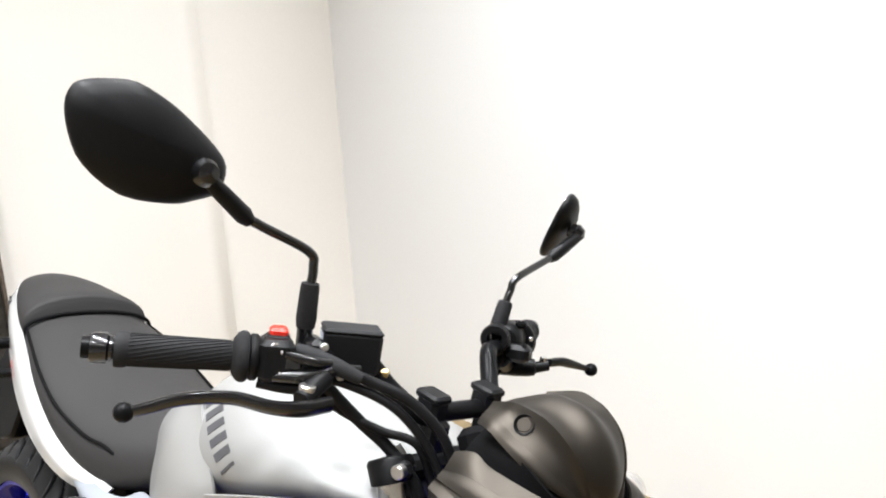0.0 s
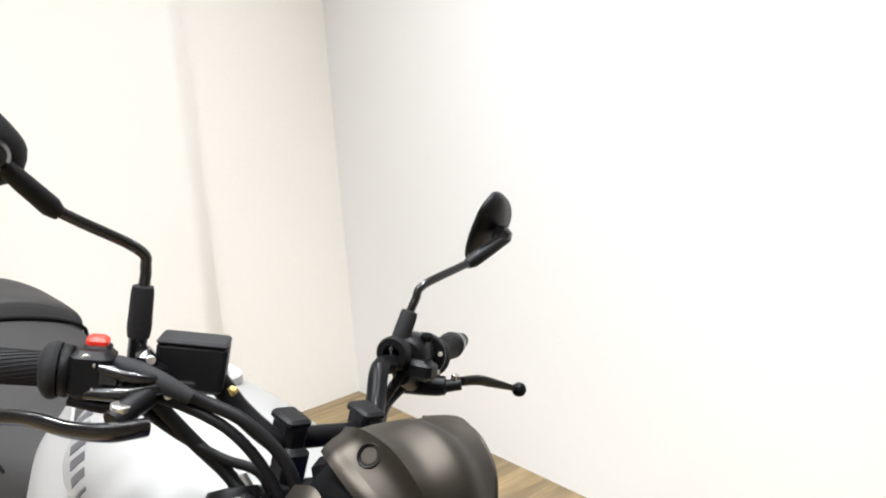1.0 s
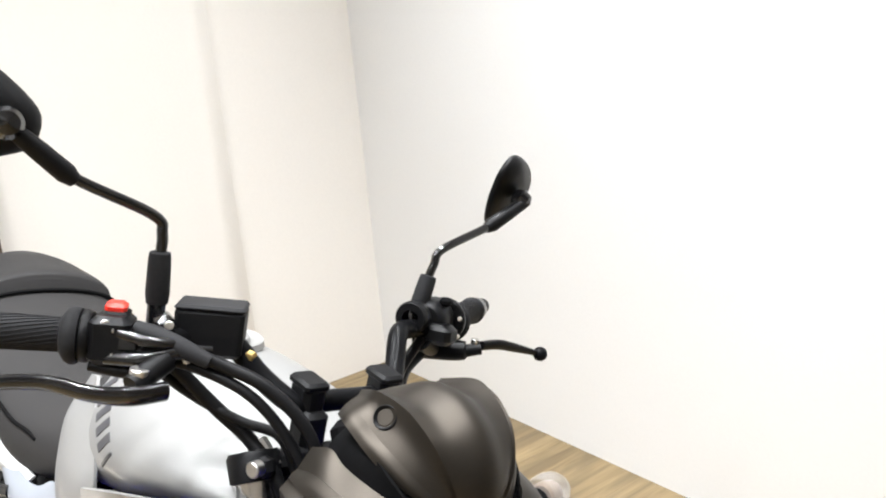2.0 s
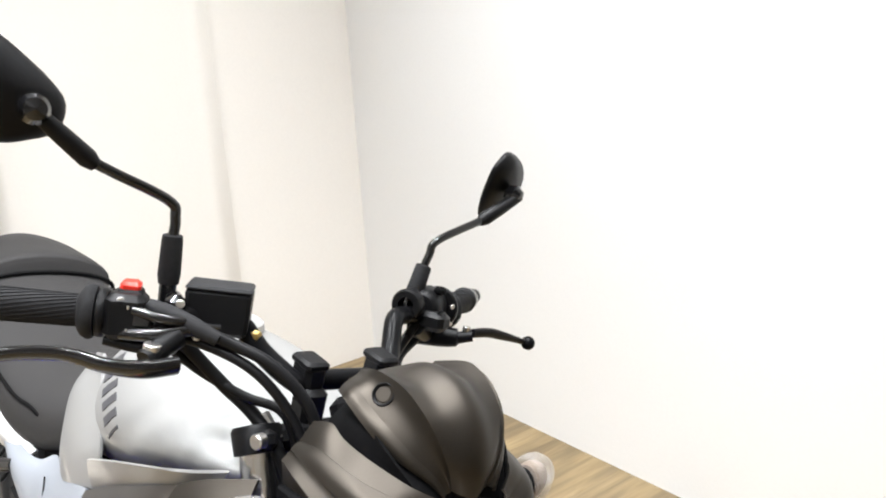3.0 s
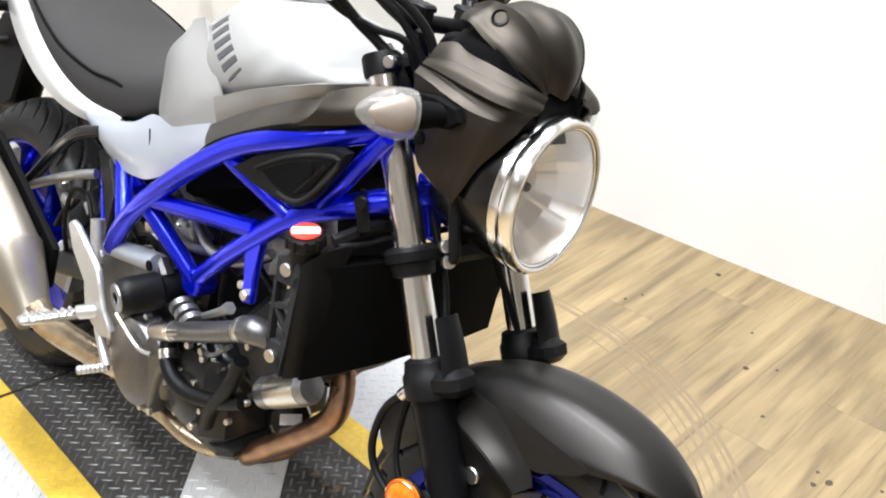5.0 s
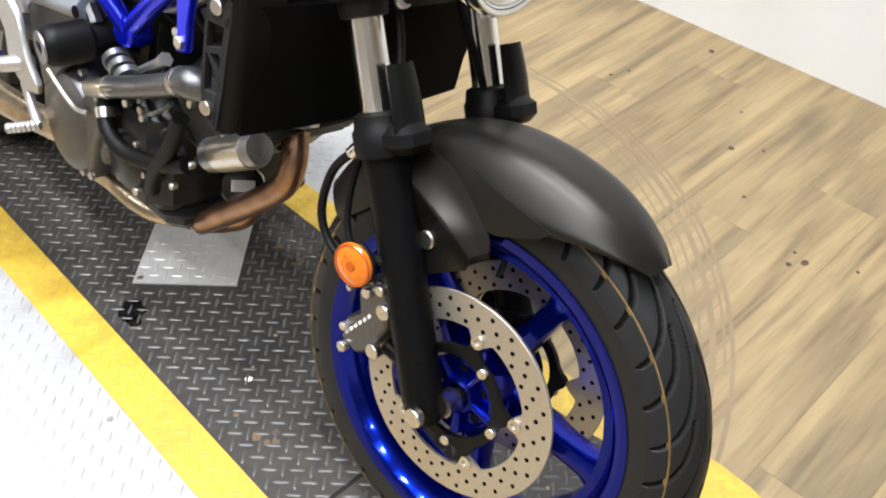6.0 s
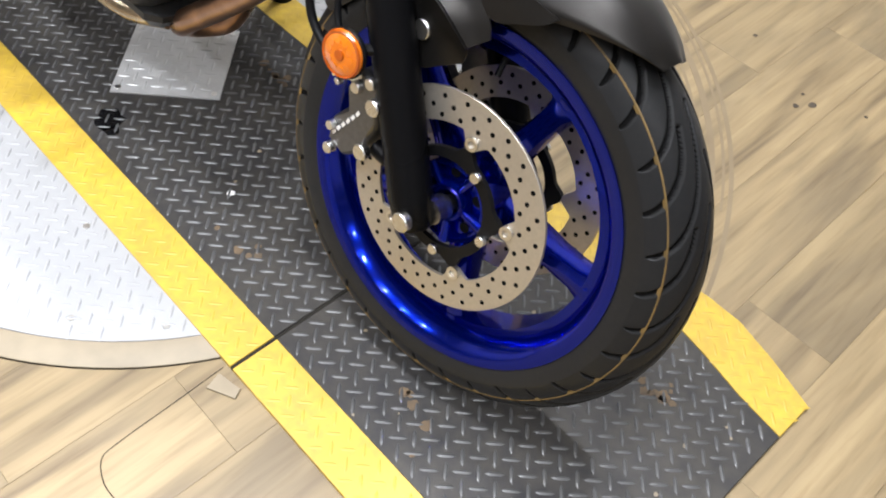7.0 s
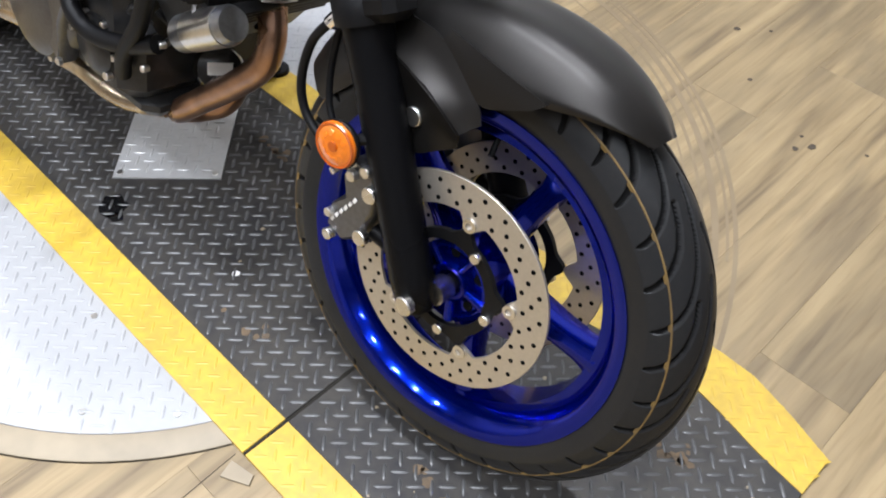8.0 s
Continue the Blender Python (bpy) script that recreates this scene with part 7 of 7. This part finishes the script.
# centre plate
h = 0.138
c4 = [(CX - 0.01 + dx, CY + 0.005 + dy) for dx, dy in ((0, -h), (h, 0), (0, h), (-h, 0))]
mid = plate("centre_plate", c4, 0.0035, 0.004, "plate_alu", "bright square tread plate screwed to the lane")
lug_part(mid, lambda x, y: abs(x - CX + 0.01) + abs(y - CY - 0.005) < h - 0.014, "plate_alu", 0.0218, radians(45), 0.0295, 0.0072, 0.0018, 0.0035, near=lambda x, y: True)
for x, y in ((h - 0.017, 0), (-h + 0.017, 0), (0, h - 0.017), (0, -h + 0.017)):
    part("plate_screw", disk(B(), (CX - 0.01 + x, CY + 0.005 + y, 0.0033), (0, 0, 1), 0.0055, 0.0022, 14), "steel", mid)

# oil spots, a dried drop and grit on the lane
def splat(name, x, y, r, z, material, label, seed):
    rnd = random.Random(seed)
    pts = [(x + r * (0.7 + 0.5 * rnd.random()) * math.cos(a), y + r * (0.7 + 0.5 * rnd.random()) * math.sin(a), z) for a in (2 * math.pi * k / 14 for k in range(14))]
    ob = new(name, mesh_of(prism(B(), pts, 0.0006, 0.0001), material))
    return tagged(ob, label, "stain", kind="structure")


splat("paint_drop", -0.425, -0.044, 0.007, 0.0004, "label", "dried pale paint drop on the lane", 1)
for k, (x, y, r) in enumerate(((-0.70, -0.105, 0.026), (-0.672, -0.118, 0.014))):
    splat("oil_spot", x, y, r, 0.0003, "gloss", "shiny dark oil spot on the lane", 10 + k)
rnd = random.Random(8)
for cx, cy, n, spread in ((0.268, 0.197, 10, 0.022), (-0.625, 0.188, 8, 0.022), (-0.30, -0.10, 5, 0.05), (0.06, -0.08, 5, 0.05)):
    for k in range(n):
        splat("dirt_patch", cx + rnd.gauss(0, spread), cy + rnd.gauss(0, spread * 0.5), rnd.uniform(0.003, 0.010), 0.0004, "rust", "rust-brown dirt rubbed into the lane", 200 + int(cx * 100) * 20 + k)
rnd = random.Random(5)
for k in range(16):
    splat("grit", rnd.uniform(-0.5, 0.4), rnd.uniform(YB, YC), rnd.uniform(0.0015, 0.004), 0.0004, "trim", "speck of grit on the lane", 30 + k)
for k, (x, y, r) in enumerate(((0.075, 0.927, 0.009), (0.055, 0.900, 0.006), (0.045, 0.94, 0.004), (-0.236, 1.154, 0.007), (-0.512, 1.494, 0.009), (-0.12, 1.02, 0.005), (-0.18, 1.2, 0.004), (-0.3, 1.3, 0.004), (0.16, 0.98, 0.004), (-0.62, 1.2, 0.005), (-0.6, 1.25, 0.004))):
    splat("floor_mark", x, y, r, -0.0072, "speck", "dark speck on the floor", 60 + k)
# rubbed arcs that the turning lane has left on the floor
for k, (r, w, a0, a1) in enumerate(((0.985, 0.012, 12, 100), (1.006, 0.005, 30, 92), (1.020, 0.008, 8, 80), (0.962, 0.006, 20, 70), (0.940, 0.004, 34, 84))):
    segs = 80
    pts_o = [(CX + (r + w / 2) * math.cos(radians(a0 + (a1 - a0) * i / segs)), CY + (r + w / 2) * math.sin(radians(a0 + (a1 - a0) * i / segs)), -0.0075) for i in range(segs + 1)]
    pts_i = [(CX + (r - w / 2) * math.cos(radians(a0 + (a1 - a0) * i / segs)), CY + (r - w / 2) * math.sin(radians(a0 + (a1 - a0) * i / segs)), -0.0075) for i in range(segs + 1)]
    b = B()
    skin(b, [[p, (p[0], p[1], p[2] + 0.0003), (q[0], q[1], q[2] + 0.0003), q] for p, q in zip(pts_o, pts_i)])
    tagged(new("scuff_arc", mesh_of(b, "scuff")), "rubbed arc on the vinyl floor", "scuff", kind="structure")

# folded loading ramp standing against the back wall
ramp = new("loading_ramp")
ramp.location = (-2.27, 0, 0)
tagged(ramp, "folded loading ramp with a worn steel frame and pale tread plate", "ramp")
part("upright", prism(B(), [(0, 0.236, 0.285), (0, 0.282, 0.285), (0, 0.300, 1.42), (0, 0.262, 1.42)], 0.045, 0.003), "iron", ramp, "worn steel angle upright")
part("upright_flange", prism(B(), [(0.026, 0.274, 0.285), (0.026, 0.284, 0.285), (0.026, 0.302, 1.42), (0.026, 0.293, 1.42)], 0.020, 0.001), "iron_worn", ramp, "bare worn steel flange")
part("bottom_rail", prism(B(), [(0.004, 0.234, 0.285), (0.004, 0.234, 0.345), (0.004, -0.80, 0.345), (0.004, -0.80, 0.285)], 0.056, 0.004), "iron", ramp, "dark steel bottom rail")
deck = part("deck_plate", prism(B(), [(0.012, 0.232, 0.350), (0.012, 0.256, 1.42), (0.012, -0.80, 1.42), (0.012, -0.80, 0.350)], 0.008, 0.001), "plate_white", ramp, "pale tread plate deck")
vs, fs = [], []
for i in range(72):
    for j in range(74):
        y, z = 0.222 - i * 0.0145, 0.360 + j * 0.0145
        d = radians(45) + (math.pi / 2 if (i + j) % 2 else 0)
        c, s_ = math.cos(d), math.sin(d)
        o = len(vs)
        for a, bb_, hh in ((-1, 0, 0), (0, -1, 0), (1, 0, 0), (0, 1, 0), (0, 0, 1)):
            a, bb_ = a * 0.008, bb_ * 0.0025
            vs.append((0.0158 + hh * 0.0016, y + c * a - s_ * bb_, z + s_ * a + c * bb_))
        for k in range(4):
            fs.append((o + k, o + (k + 1) % 4, o + 4))
me = bpy.data.meshes.new("mesh")
me.from_pydata(vs, [], fs)
me.materials.append(M["plate_alu"])
tl = new("tread_lug", me)
tl.parent = deck
tagged(tl, kind="stuff")
# notches along the deck's bent edge
for k in range(44):
    part("edge_notch", block(B(), (0.0245, 0.2335 + 0.00053 * k, 0.365 + 0.0235 * k), (0.004, 0.006, 0.010), (0, 0, 0), 0.001), "joint", ramp)
for y in (0.23, -0.70):
    part("leg", block(B(), (-0.02, y - 0.02, 0.142), (0.04, 0.04, 0.300), (0, 0, 0), 0.003), "iron", ramp)
for z in (0.45, 0.78, 1.08):
    part("rivet", disk(B(), (0.0222, 0.256 + (z - 0.3) * 0.018, z), (1, 0, 0), 0.008, 0.004, 12), "steel", ramp)

# where the vinyl has been cut and has lifted beside the lane
CUT = [(-0.164, -0.236), (-0.160, -0.330), (-0.157, -0.405), (-0.150, -0.432), (-0.118, -0.446), (-0.085, -0.446)]
b = tube(B(), [(x, y, -0.0080) for x, y in CUT], 0.0009, 6, 3)
tagged(new("vinyl_cut", mesh_of(b, "joint")), "dark cut line in the vinyl floor", "joint", kind="structure")
b = prism(B(), [(-0.158, -0.246, -0.0055), (-0.118, -0.238, -0.0055), (-0.110, -0.252, -0.0055), (-0.150, -0.272, -0.0055)], 0.003, 0.0006)
tagged(new("vinyl_flap", mesh_of(b, "trim")), "small lifted flap of vinyl beside the lane", "floor", kind="structure")

# floor boards
base = tagged(new("floor", mesh_of(block(B(), ((X0 + X1) / 2, (Y0 + Y1) / 2, -0.06), (X1 - X0, Y1 - Y0, 0.08), bev=0.001), "joint")), "pale oak vinyl plank floor", "floor", kind="structure")
rnd = random.Random(11)
WID, LEN = 0.152, 1.22
shared = {}


def board(x, y0, y1):
    key = round(y1 - y0, 3)
    if key not in shared:
        shared[key] = mesh_of(block(B(), (0, 0, -0.002), (WID - 0.0003, key - 0.0003, 0.004), bev=0.0003), "wood")
    ob = new("plank", shared[key])
    ob.location = (x, (y0 + y1) / 2, -0.0078)
    ob.parent = base
    return ob


i = 0
x = X0 + 0.056 + WID / 2
while x < 2.4:
    y = Y1 - round(rnd.choice((0.18, 0.42, 0.66, 0.9, 1.14)), 3)
    top = Y1
    while top > -2.4:
        low = max(y, -2.4)
        board(x, low, top)
        top, y = low, low - LEN
    x += WID
    i += 1
b = B()
for xa, xb, ya, yb in ((2.4, X1, Y0, Y1), (X0, 2.4, Y0, -2.4), (X0, X0 + 0.056, 1.045, Y1)):
    block(b, ((xa + xb) / 2, (ya + yb) / 2, -0.0100), (xb - xa, yb - ya, 0.004), bev=0.0005)
rest = new("plank_field", mesh_of(b, "wood"))
rest.parent = base
tagged(rest, kind="stuff")
